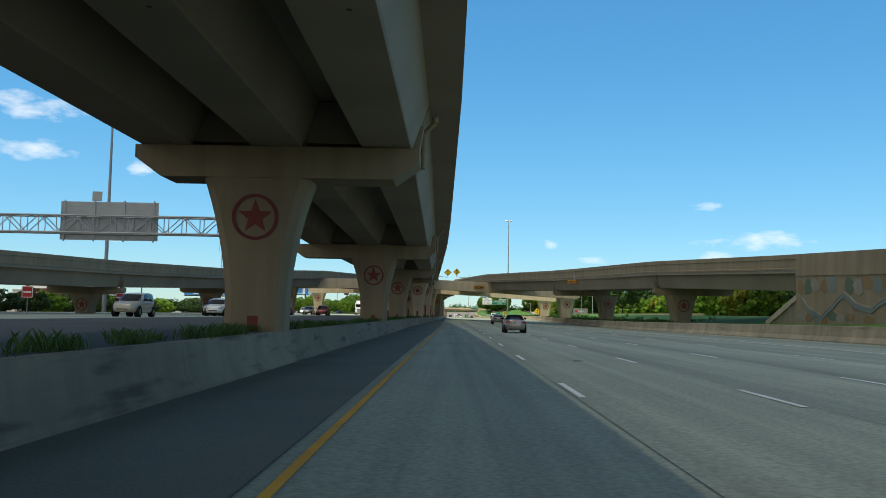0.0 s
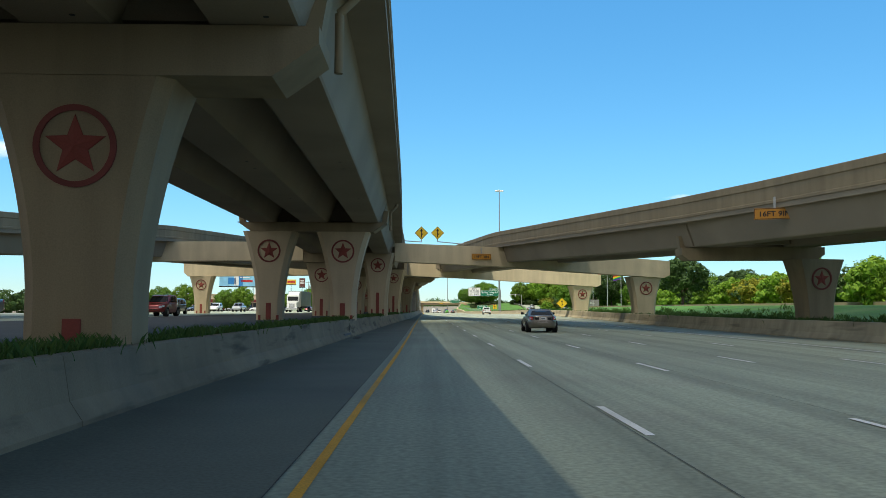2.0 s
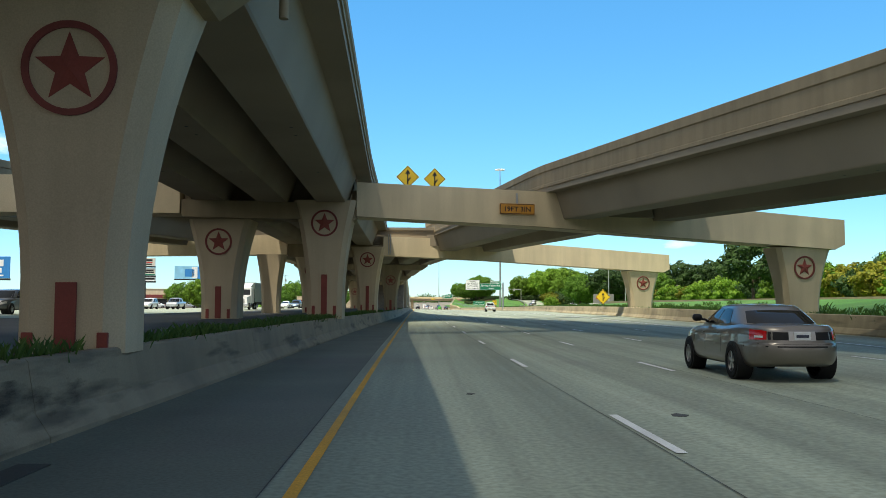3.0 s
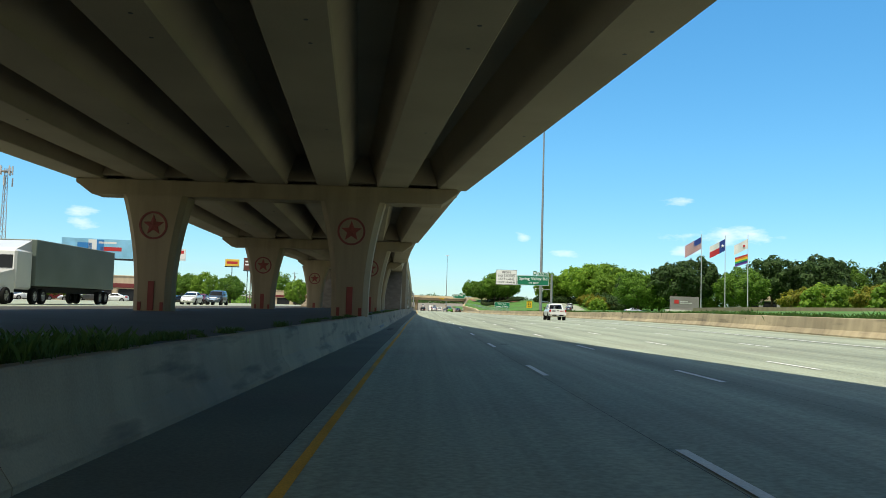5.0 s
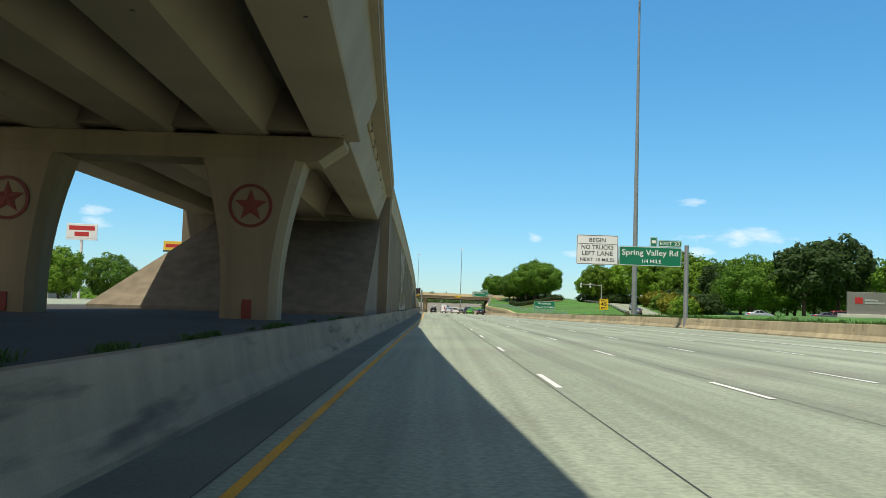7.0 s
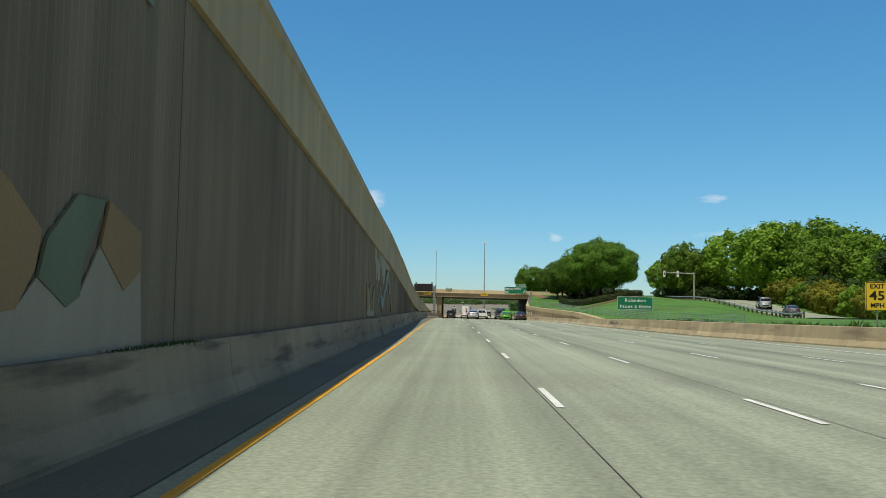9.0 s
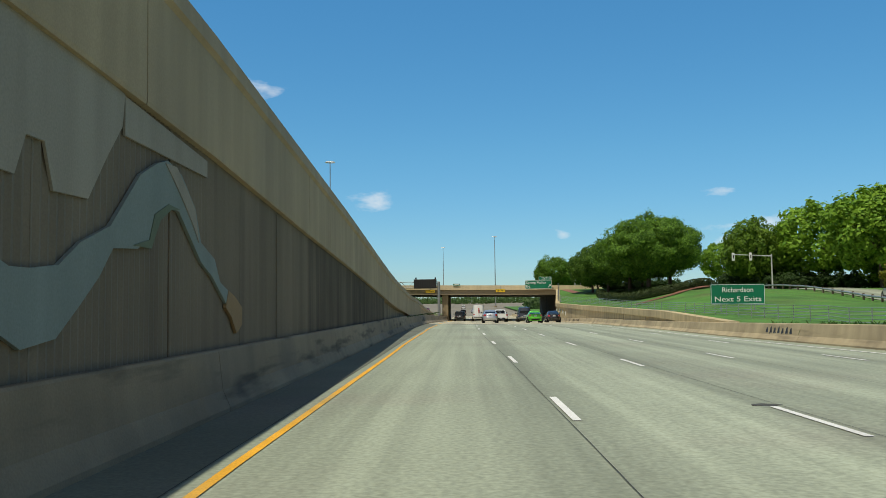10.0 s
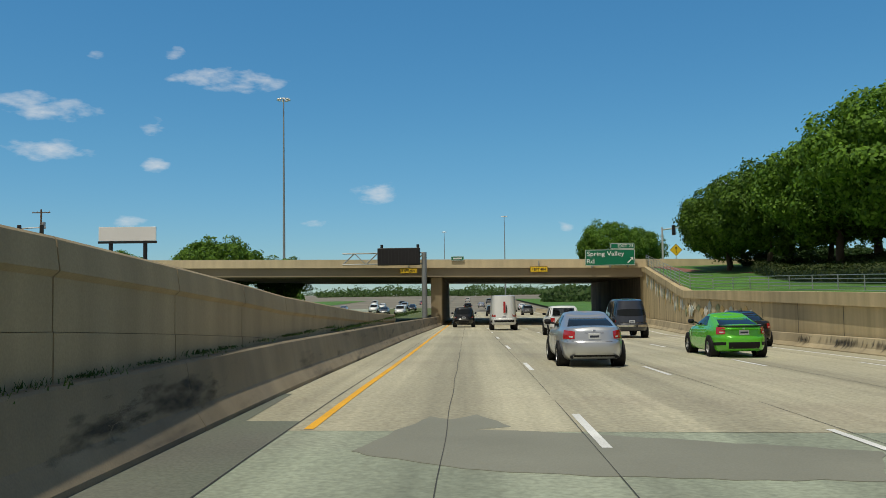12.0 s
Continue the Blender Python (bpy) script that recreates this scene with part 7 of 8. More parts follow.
# slatted guard rail and posts along the frontage road
gr = tagged(holder("guard_fence", 40, 450, 3), "low wooden guard rail along the frontage road", "fence")
pv = None
for k in range(34):
    y = 524 - 2.75 * k
    x = FENCE_X(y)
    z = slope_h(x, y)
    part("rail_post", boxed(x - 0.09, y - 0.09, z - 0.2, x + 0.09, y + 0.09, z + 0.75), POLE_WOOD, gr)
    if pv:
        part("rail_bar", tube(bmesh.new(), (pv[0], pv[1], pv[2] + 0.55), (x, y, z + 0.55), 0.12, sides=6), STEEL, gr)
    pv = (x, y, z)
settle(gr)
# wall behind the verge before the company grounds
tagged(part("wall_verge", sweep(lambda y: [(0, -0.5), (0.5, -0.5), (0.5, 1.9), (0.35, 2.05), (0, 2.05)], 150, 345, 5, lambda y: 46 - 0.03 * (y - 150) + (8 if y > 300 else 0) * (y - 300) / 45, lambda y: 0.4), CONC), "long low tan concrete wall behind the verge", "wall", kind="structure")

# ---- vehicles ----
def paint(name, colour, metal=0.5, rough=0.32):
    m = material(name, colour, rough, metal, spots=0.03, grain=0.02, big=1.5, bump=0.0)
    p = m.node_tree.nodes["Principled BSDF"]
    p.inputs["Coat Weight"].default_value, p.inputs["Coat Roughness"].default_value = 0.8, 0.06
    return m


def clear(name, tint):
    m = bpy.data.materials.new(name)
    m.use_nodes = True
    p = m.node_tree.nodes["Principled BSDF"]
    p.inputs["Base Color"].default_value = (*tint, 1)
    p.inputs["Roughness"].default_value, p.inputs["Transmission Weight"].default_value, p.inputs["IOR"].default_value = 0.02, 1.0, 1.2
    p.inputs["Coat Weight"].default_value, p.inputs["Coat Roughness"].default_value = 0.6, 0.02
    return m


CAR_GLASS = clear("tinted_car_glass", (0.16, 0.18, 0.18))
TRIM = material("black_plastic_trim", (0.010, 0.010, 0.011), 0.6, bump=0.0, spec=0.25)
TYRE = material("tyre_rubber", (0.011, 0.011, 0.011), 0.9, bump=0.05, spec=0.2)
RIM = material("alloy_rim", (0.5, 0.5, 0.51), 0.3, 0.9, bump=0.0)
LAMP_RED = paint("red_lamp_lens", (0.42, 0.008, 0.01), 0.0, 0.2)
LAMP_CLEAR = paint("clear_lamp_lens", (0.6, 0.6, 0.58), 0.2, 0.2)
PLATE = material("white_number_plate", (0.62, 0.64, 0.66), 0.4, spots=0.03, bump=0.0)
PLATE_BARS = material("dark_plate_bars", (0.03, 0.035, 0.06), 0.5, bump=0.0)
CABIN = material("dark_cabin_trim", (0.03, 0.029, 0.028), 0.8, bump=0.0)
FABRIC = material("black_fabric_roof", (0.006, 0.006, 0.007), 0.9, fine=120, bump=0.1, spec=0.12)
CHROME = material("chrome", (0.7, 0.7, 0.7), 0.12, 1.0, spots=0.02, grain=0.02, bump=0.0)

_wheels = {}
def wheel_parts(r, w):
    key = (round(r, 3), round(w, 3))
    if key not in _wheels:
        bm = bmesh.new()
        prof = [(r * 0.62, -w / 2), (r * 0.93, -w / 2), (r * 0.985, -w * 0.38), (r, -w * 0.2), (r, w * 0.2), (r * 0.985, w * 0.38), (r * 0.93, w / 2), (r * 0.62, w / 2)]
        rows = [[(x, p * math.sin(a), p * math.cos(a)) for p, x in prof] for a in [2 * math.pi * i / 28 for i in range(29)]]
        loft(bm, rows, True, False)
        tyre = mesh_of(bm, "tyre", TYRE, 35)
        bm = bmesh.new()
        ring = [(r * 0.66, w * 0.44), (r * 0.60, w * 0.44), (r * 0.58, w * 0.1), (r * 0.66, w * 0.1)]
        loft(bm, [[(s * x, p * math.sin(a), p * math.cos(a)) for p, x in ring] for s in (1,) for a in [2 * math.pi * i / 28 for i in range(29)]], True, False)
        tube(bm, (w * 0.05, 0, 0), (w * 0.12, 0, 0), r * 0.6, sides=20)
        tube(bm, (w * 0.1, 0, 0), (w * 0.42, 0, 0), r * 0.13, sides=10)
        for i in range(5):
            a = 2 * math.pi * i / 5
            m = Matrix.Rotation(a, 4, "X")
            box(bm, w * 0.26, -r * 0.09, r * 0.08, w * 0.40, r * 0.09, r * 0.62, 0.0, m)
        rim = mesh_of(bm, "rim", RIM, 35)
        _wheels[key] = (tyre, rim)
    return _wheels[key]


def car(name, label, category, spec, col, x, y, z, heading=0.0, group="", copies=()):
    """A road vehicle that faces +y. spec: sizes and the side line of body and cabin."""
    L, W = spec["L"], spec["W"]
    ob = holder(name, x, y, z, heading)
    top, bot = table(spec["top"]), spec.get("bot", 0.24)
    hw = W / 2
    plan = table([(-L / 2, 0.885), (-L / 2 + 0.05, 0.925), (-L / 2 + 0.16, 0.965), (-L / 2 + 0.45, 0.995), (0, 1.0), (L / 2 - 0.7, 0.985), (L / 2 - 0.3, 0.93), (L / 2 - 0.08, 0.82), (L / 2, 0.70)])
    low = table([(-L / 2, bot + 0.10), (-L / 2 + 0.15, bot + 0.02), (-L / 2 + 0.5, bot), (L / 2 - 0.5, bot), (L / 2, bot + 0.05)])
    def ring(yy):
        w, zb, zt = hw * plan(yy), low(yy), top(yy)
        h = zt - zb
        r = [(0, zb), (0.82 * w, zb), (0.955 * w, zb + 0.06), (0.985 * w, zb + 0.2 * h), (w, zb + 0.45 * h), (w, zb + 0.66 * h), (0.975 * w, zb + 0.86 * h), (0.93 * w, zt - 0.02), (0.82 * w, zt + 0.005), (0.4 * w, zt + 0.03)]
        return [(px, yy, pz) for px, pz in r] + [(0, yy, zt + 0.035)] + [(-px, yy, pz) for px, pz in r[:0:-1]]
    ys = sorted({-L / 2, -L / 2 + 0.05, -L / 2 + 0.16, -L / 2 + 0.3, -L / 2 + 0.5, L / 2 - 0.5, L / 2 - 0.3, L / 2 - 0.15, L / 2 - 0.06, L / 2} | {p[0] for p in spec["top"]} | set(steps(-L / 2, L / 2, 0.35)))
    body = part("body", loft(bmesh.new(), [ring(v) for v in ys]), col, ob, soft=38)
    # cabin: rings from the belt line to the roof
    c = spec["cab"]
    def cabin(u, grow=0.0):
        ya, yb = c["rear"][0] + (c["rear"][1] - c["rear"][0]) * u, c["front"][0] + (c["front"][1] - c["front"][0]) * u
        w = (c["w"][0] + (c["w"][1] - c["w"][0]) * max(u, 0.0) ** 1.3) + grow
        za, zb2 = c["z"]
        zz = za + (zb2 - za) * (u if u < 0.9 else 0.9 + (u - 0.9) * 1.0)
        ya, yb = ya - grow, yb + grow
        k = 0.10
        half = [(0, ya - 0.07), (0.55 * w, ya - 0.04), (0.88 * w, ya + 0.05), (w, ya + 0.22), (w * 1.015, (ya + yb) / 2), (w, yb - 0.28), (0.88 * w, yb - 0.05), (0.5 * w, yb + 0.08)]
        pts = half + [(0, yb + 0.12)] + [(-px, py) for px, py in half[:0:-1]]
        return [(px, py, zz) for px, py in pts]
    glass_mat = spec.get("glass", CAR_GLASS)
    part("window_glass", loft(bmesh.new(), [cabin(u) for u in (-0.06, 0.25, 0.5, 0.75, 0.93)], True, False), glass_mat, body, soft=50)
    roof_mat = spec.get("roof", col)
    ru = spec.get("roof_from", 0.86)
    zt = c["z"][1]
    rr = [cabin(ru, 0.006), cabin(0.95, 0.006)]
    for s, dz in ((0.97, 0.025), (0.86, 0.05), (0.5, 0.068)):
        base_r = cabin(0.95, 0.006)
        cy = sum(p[1] for p in base_r) / len(base_r)
        rr.append([(px * s, cy + (py - cy) * s, pz + dz) for px, py, pz in base_r])
    part("roof", loft(bmesh.new(), rr, True, True), roof_mat, body, soft=45)
    pil = spec.get("pillar", col)
    def side_patch(a, b, u0, u1, m, nm, sgn):
        """A strip of the cabin's flank between two places along its length."""
        rows = []
        for u in (u0, (u0 + u1) / 2, u1):
            rg = cabin(u, 0.008)
            ya, yb, w = rg[3][1], rg[5][1], rg[4][0]
            p, q = ya + (yb - ya) * a, ya + (yb - ya) * b
            zz = rg[0][2]
            rows.append([(sgn * w, p, zz), (sgn * w, q, zz), (sgn * (w - 0.03), q, zz), (sgn * (w - 0.03), p, zz)])
        part(nm, loft(bmesh.new(), rows), m, body)
    for sgn in (1, -1):
        side_patch(-0.10, spec.get("cpillar", 0.10), -0.05, 0.92, pil, "pillar", sgn)
        for b in spec.get("bpillars", (0.5,)):
            side_patch(b - 0.02, b + 0.02, -0.05, 0.92, TRIM, "pillar", sgn)
        for i, j in ((5, 6),):
            bm = bmesh.new()
            a0, a1 = Vector(cabin(-0.05, 0.004)[i]), Vector(cabin(0.92, 0.004)[i])
            a0.x *= sgn
            a1.x *= sgn
            tube(bm, a0, a1, 0.045, 0.04, 6)
            part("pillar", bm, pil, body)
        bm = bmesh.new()
        a0, a1 = Vector(cabin(-0.05, 0.004)[2]), Vector(cabin(0.92, 0.004)[2])
        a0.x *= sgn
        a1.x *= sgn
        tube(bm, a0, a1, spec.get("rear_post", 0.07), spec.get("rear_post", 0.07) * 0.8, 6)
        part("pillar", bm, pil, body)
        # door mirror
        my, mz = c["front"][0] - 0.55, c["z"][0] + 0.06
        mw = c["w"][0]
        bm = boxed(sgn * (mw + 0.03) if sgn > 0 else -(mw + 0.24), my - 0.05, mz, mw + 0.24 if sgn > 0 else -(mw + 0.03), my + 0.07, mz + 0.14, 0.025)
        part("mirror", bm, spec.get("mirror", TRIM), body)
        # tail lamp
        t0, t1, tw = spec["lamp"]
        ye = -L / 2
        we = hw * plan(ye)
        bm = bmesh.new()
        rows = []
        for yy, grow in ((ye + 0.24, 0.006), (ye + 0.10, 0.010), (ye + 0.02, 0.012)):
            w2 = hw * plan(yy) + grow
            rows.append([(sgn * w2, yy, t0 + 0.02), (sgn * w2 * 0.985, yy, t1 - 0.01), (sgn * (w2 - 0.06), yy, t1 - 0.01), (sgn * (w2 - 0.06), yy, t0 + 0.02)])
        rows.append([(sgn * we, ye - 0.012, t0), (sgn * we * 0.985, ye - 0.012, t1), (sgn * (we - tw), ye - 0.012, t1 - 0.015), (sgn * (we - tw * 0.9), ye - 0.012, t0 + 0.03)])
        loft(bm, rows)
        lamp = part("tail_lamp", bm, LAMP_RED, body, "red tail lamp")
        part("reverse_lamp", boxed(min(sgn * (we - tw * 0.75), sgn * (we - tw * 0.35)), ye - 0.018, t0 + 0.05, max(sgn * (we - tw * 0.75), sgn * (we - tw * 0.35)), ye - 0.010, t0 + 0.10), LAMP_CLEAR, lamp)
    # cabin inside
    part("interior", boxed(-c["w"][1] * 0.9, c["rear"][0] + 0.15, bot + 0.1, c["w"][1] * 0.9, c["front"][0] - 0.25, c["z"][0] - 0.02), CABIN, body)
    for sx in (-0.36, 0.36):
        for sy in (-0.45, 0.35):
            cy = (c["rear"][0] + c["front"][0]) / 2 + sy
            if c["z"][1] - c["z"][0] < 0.8:
                part("seat", boxed(sx - 0.22, cy, c["z"][0] - 0.05, sx + 0.22, cy + 0.12, c["z"][0] + 0.3, 0.05), CABIN, body)
    # bumper, plate, lip
    ye = -L / 2
    part("bumper", loft(bmesh.new(), [[(sx * (hw * plan(yy) + 0.012), yy - dy, zz) for sx, zz in ((1, bot + 0.12), (1, spec["bump"]), (-1, spec["bump"]), (-1, bot + 0.12))] for yy, dy in ((ye + 0.34, 0), (ye + 0.12, 0.0), (ye + 0.02, 0.03), (ye, 0.055))]), spec.get("bumper", col), body, soft=30)
    part("lower_valance", boxed(-hw * 0.62, ye - 0.06, bot + 0.06, hw * 0.62, ye + 0.05, bot + 0.22, 0.015), TRIM, body)
    pz = spec["plate"]
    pl = part("number_plate", boxed(-0.155, ye - 0.075 if spec.get("plate_low") else ye - 0.02, pz, 0.155, ye - 0.005, pz + 0.15, 0.004), PLATE, body)
    py = ye - 0.079 if spec.get("plate_low") else ye - 0.024
    part("plate_bar", boxed(-0.125, py, pz + 0.035, 0.125, py + 0.004, pz + 0.095), PLATE_BARS, pl)
    part("recess", boxed(-0.27, ye - 0.006, pz - 0.03, 0.27, ye + 0.02, pz + 0.19, 0.01), spec.get("recess", TRIM), body) if not spec.get("plate_low") else None
    for sx in spec.get("pipes", ()):
        part("exhaust", tube(bmesh.new(), (sx, ye - 0.06, bot + 0.10), (sx, ye + 0.2, bot + 0.10), 0.04, sides=10), TRIM, body)
    if spec.get("seam", True):
        sz = spec.get("seam_z", (spec["bump"] + 0.01, top(ye) - 0.02))
        for sx in (-1, 1):
            part("panel_gap", boxed(sx * hw * 0.60 - 0.004, ye - 0.006, sz[0], sx * hw * 0.60 + 0.004, ye + 0.01, sz[1]), TRIM, body)
    # wheels, with dark arches behind them
    r, wb = spec["wheel"], spec["base"]
    ty, rm = wheel_parts(r, 0.22)
    for sgn in (1, -1):
        for wy in (spec.get("axle", -L / 2 + 0.95), spec.get("axle", -L / 2 + 0.95) + wb):
            wx = hw * plan(wy) - 0.085
            part("wheel_arch", tube(bmesh.new(), (sgn * (wx - 0.2), wy, r + 0.02), (sgn * (hw * plan(wy) + 0.006), wy, r + 0.02), r + 0.055, sides=28), TRIM, body)
            t = new("tyre", ty)
            t.parent = ob
            t.matrix_local = pose(sgn * wx, wy, r, 0, 0, 0 if sgn > 0 else 180)
            q = new("rim", rm)
            q.parent = t
    for f in spec.get("extra", ()):
        f(body, L, hw)
    return tagged(ob, label, category, group)


def bar_extra(x0, z0, x1, z1, mat, name="badge", dy=0.02):
    return lambda body, L, hw: part(name, boxed(x0, -L / 2 - dy, z0, x1, -L / 2 + 0.01, z1, 0.003), mat, body)


SILVER = paint("warm_silver_paint", (0.36, 0.34, 0.31), 0.75, 0.35)
PEWTER = paint("pewter_paint", (0.20, 0.18, 0.155), 0.6, 0.35)
BRIGHT = paint("bright_silver_paint", (0.55, 0.57, 0.60), 0.7, 0.3)
LIME = paint("lime_green_paint", (0.10, 0.50, 0.02), 0.15, 0.25)
NAVY = paint("faded_navy_paint", (0.025, 0.03, 0.045), 0.2, 0.45)
JET = paint("black_paintwork", (0.010, 0.010, 0.011), 0.2, 0.25)
WHITE = paint("white_paintwork", (0.72, 0.73, 0.72), 0.0, 0.3)
BLUE = paint("steel_blue_paint", (0.09, 0.13, 0.19), 0.6, 0.35)
MAROON = paint("dark_red_paint", (0.22, 0.02, 0.02), 0.3, 0.3)
BEIGE = paint("beige_paint", (0.5, 0.46, 0.36), 0.1, 0.4)
GREYC = paint("grey_paint", (0.12, 0.125, 0.13), 0.6, 0.35)

BLUE_BADGE = material("blue_white_badge", (0.08, 0.14, 0.3), 0.3, bump=0.0)

HALF = [0, 0.15, 0.3, 0.45, 0.6, 0.7, 0.78, 0.84, 0.89]
FLANK = [-0.87, -0.82, -0.76, -0.7, -0.64, -0.58, -0.52, -0.46, -0.4, -0.34, -0.28, -0.22, -0.16, -0.1, -0.04, 0.02, 0.08, 0.14, 0.2, 0.26, 0.32, 0.38, 0.44, 0.5, 0.56, 0.62, 0.68, 0.74, 0.8, 0.86]
def rim_point(f, end, n=4.2):
    """A point of the rounded plan outline, in units of its half sizes: end -1 tail, 1 nose, by f across; end 0 the flank, by f along."""
    other = (1 - min(1.0, abs(f)) ** n) ** (1 / n)
    return (f, end * other) if end else (other, f)
OUTLINE = [rim_point(f, -1) for f in HALF] + [rim_point(f, 0) for f in FLANK] + [rim_point(f, 1) for f in HALF[::-1]]
OUTLINE += [(-fx, fy) for fx, fy in OUTLINE[-2:0:-1]]
LEVELS = ((0, 0.84, 0.22, 0.3), (0.06, 0.93, 0.10, 0.16), (0.15, 0.972, 0.035, 0.07), (0.3, 0.995, 0.005, 0.02), (0.45, 1.0, 0.0, 0.0), (0.55, 1.0, 0.012, 0.02), (0.60, 0.996, 0.05, 0.04), (0.8, 0.985, 0.075, 0.10), (0.93, 0.955, 0.10, 0.2), (1.0, 0.90, 0.16, 0.3))


def saloon(name, label, category, spec, col, x, y, z, heading=0.0, group=""):
    """A closed road vehicle that faces +y: a rounded body shell, a cabin on it, and panes, lamps and trim laid on those surfaces."""
    L, hw = spec["L"], spec["W"] / 2
    ob = holder(name, x, y, z, heading)
    top, bot = table(spec["top"]), spec.get("bot", 0.22)
    lv = spec.get("levels", LEVELS)
    wid, tail, nose = table([(k, w) for k, w, a, b in lv]), table([(k, a) for k, w, a, b in lv]), table([(k, b) for k, w, a, b in lv])
    def shell(k, q):
        fx, fy = q
        y0, y1 = -L / 2 + tail(k), L / 2 - nose(k)
        yy = (y0 + y1) / 2 + (y1 - y0) / 2 * fy
        taper = 1 - 0.05 * max(0.0, (-yy - L * 0.22) / (L * 0.28)) ** 2 - 0.10 * max(0.0, (yy - L * 0.2) / (L * 0.3)) ** 2
        lo = bot + 0.06 * max(0.0, (abs(yy) - L * 0.36) / (L * 0.14))
        return Vector((hw * wid(k) * taper * fx, yy, lo + (top(yy) - lo) * k))
    rows = [[shell(k, q) for q in OUTLINE] for k in (0, 0.03, 0.06, 0.1, 0.15, 0.22, 0.3, 0.38, 0.45, 0.5, 0.55, 0.575, 0.60, 0.65, 0.72, 0.8, 0.87, 0.93, 0.97, 1.0)]
    for sc in (0.93, 0.8, 0.55, 0.3, 0.02):
        rows.append([Vector((p.x * sc, p.y + (0.05 if p.y < 0 else -0.1) * (1 - sc), p.z + 0.035 * (1 - sc * sc))) for p in rows[19]])
    body = part("body", loft(bmesh.new(), rows), col, ob, soft=32)
    c = spec["cab"]
    (r0, r1), (f0, f1), (w0, w1), (z0, z1) = c["rear"], c["front"], c["w"], c["z"]
    dr, df = c.get("droop", (0.05, 0.05))
    def cabin(u, q):
        fx, fy = q
        e = u if u > 0 else 0.0
        ya, yb = r0 + (r1 - r0) * (u * 0.82 + 0.18 * u * abs(u)), f0 + (f1 - f0) * (u * 0.85 + 0.15 * u * abs(u))
        zt = z1 - dr * max(0.0, -fy) ** 2 - df * max(0.0, fy) ** 2
        return Vector(((w0 + (w1 - w0) * e ** 1.25) * fx, (ya + yb) / 2 + (yb - ya) / 2 * fy, z0 + (zt - z0) * u))
    rows = [[cabin(u, q) for q in OUTLINE] for u in (-0.25, 0, 0.15, 0.3, 0.45, 0.6, 0.75, 0.86, 0.94, 0.985)]
    edge, mid = rows[-1], (r1 + f1) / 2
    for sc, dz in ((0.975, 0.014), (0.93, 0.026), (0.82, 0.040), (0.6, 0.052), (0.3, 0.06), (0.03, 0.062)):
        rows.append([Vector((p.x * sc, mid + (p.y - mid) * sc, p.z + dz + (1 - sc) * (z1 - p.z) * 0.6)) for p in edge])
    roof = part("roof", loft(bmesh.new(), rows), spec.get("roof", col), body, soft=40)
    def patch(nm, surf, cells, k0, k1, mat, parent, sgn=1, off=0.007, lab="", bow=0.0):
        """A thin plate that follows a surface over a run of outline points, between two levels."""
        rings = []
        n = len(cells)
        for i, (fx, fy) in enumerate(cells):
            q = (fx * sgn, fy)
            d = Vector((sgn * math.copysign(abs(fx) ** 3.2, fx), math.copysign(abs(fy) ** 3.2, fy), 0.25))
            d.normalize()
            e = bow * (abs(2 * i / (n - 1) - 1) ** 3)
            ks = [k0 + e + (k1 - k0 - 2 * e) * t for t in (0, 0.25, 0.5, 0.75, 1)]
            rings.append([surf(k, q) + d * off for k in ks] + [surf(k, q) - d * 0.012 for k in ks[::-1]])
        return part(nm, loft(bmesh.new(), rings), mat, parent, lab, soft=40)
    def across(a, b, end, n=9):
        return [rim_point(a + (b - a) * i / (n - 1), end) for i in range(n)]
    def along(a, b, n=8):
        return [rim_point(a + (b - a) * i / (n - 1), 0) for i in range(n)]
    wr = spec.get("rear_glass", (0.80, 0.10, 0.86))
    if wr:
        patch("rear_window", cabin, across(-wr[0], wr[0], -1, 15), wr[1], wr[2], PANE, body, bow=spec.get("bow", 0.06))
    patch("windscreen", cabin, across(-0.86, 0.86, 1, 15), 0.05, 0.93, PANE, body, bow=0.05)
    for sgn in (1, -1):
        for a, b in spec.get("side_glass", ((-0.52, -0.03), (0.02, 0.62))):
            patch("side_window", cabin, along(a, b), 0.06, 0.88, PANE, body, sgn, bow=0.05)
        a, k0, k1, wrap = spec["lamp"]
        lamp = patch("tail_lamp", shell, across(a, 0.88, -1, 7) + along(-0.90, -wrap, 4), k0, k1, LAMP_RED, body, sgn, 0.012, "red tail lamp", 0.02)
        patch("reverse_lamp", shell, across(a + 0.05, a + 0.15, -1, 4), k0 + 0.05, k0 + 0.10, LAMP_CLEAR, lamp, sgn, 0.018)
        patch("headlamp", shell, across(0.55, 0.88, 1, 5)[::-1] + [], 0.62, 0.84, LAMP_CLEAR, body, sgn, 0.010)
        for fy in spec.get("doors", (-0.30, 0.10, 0.42)):
            patch("door_gap", shell, along(fy, fy + 0.0035, 2), 0.12, 0.95, TRIM, body, sgn, 0.002)
        for fy in spec.get("handles", (-0.24, 0.14)):
            patch("door_handle", shell, along(fy, fy + 0.07, 3), 0.80, 0.835, spec.get("handle", col), body, sgn, 0.028)
        my, mz = f0 - 0.62, z0 + 0.05
        bm = bmesh.new()
        loft(bm, [[(sgn * (w0 + dx), my + 0.11 * ry * math.cos(t), mz + 0.085 + 0.085 * rz * math.sin(t)) for t in [2 * math.pi * i / 10 for i in range(10)]] for dx, ry, rz in ((0.05, 0.4, 0.5), (0.09, 0.9, 0.95), (0.16, 1, 1), (0.22, 0.9, 0.9), (0.25, 0.45, 0.5))])
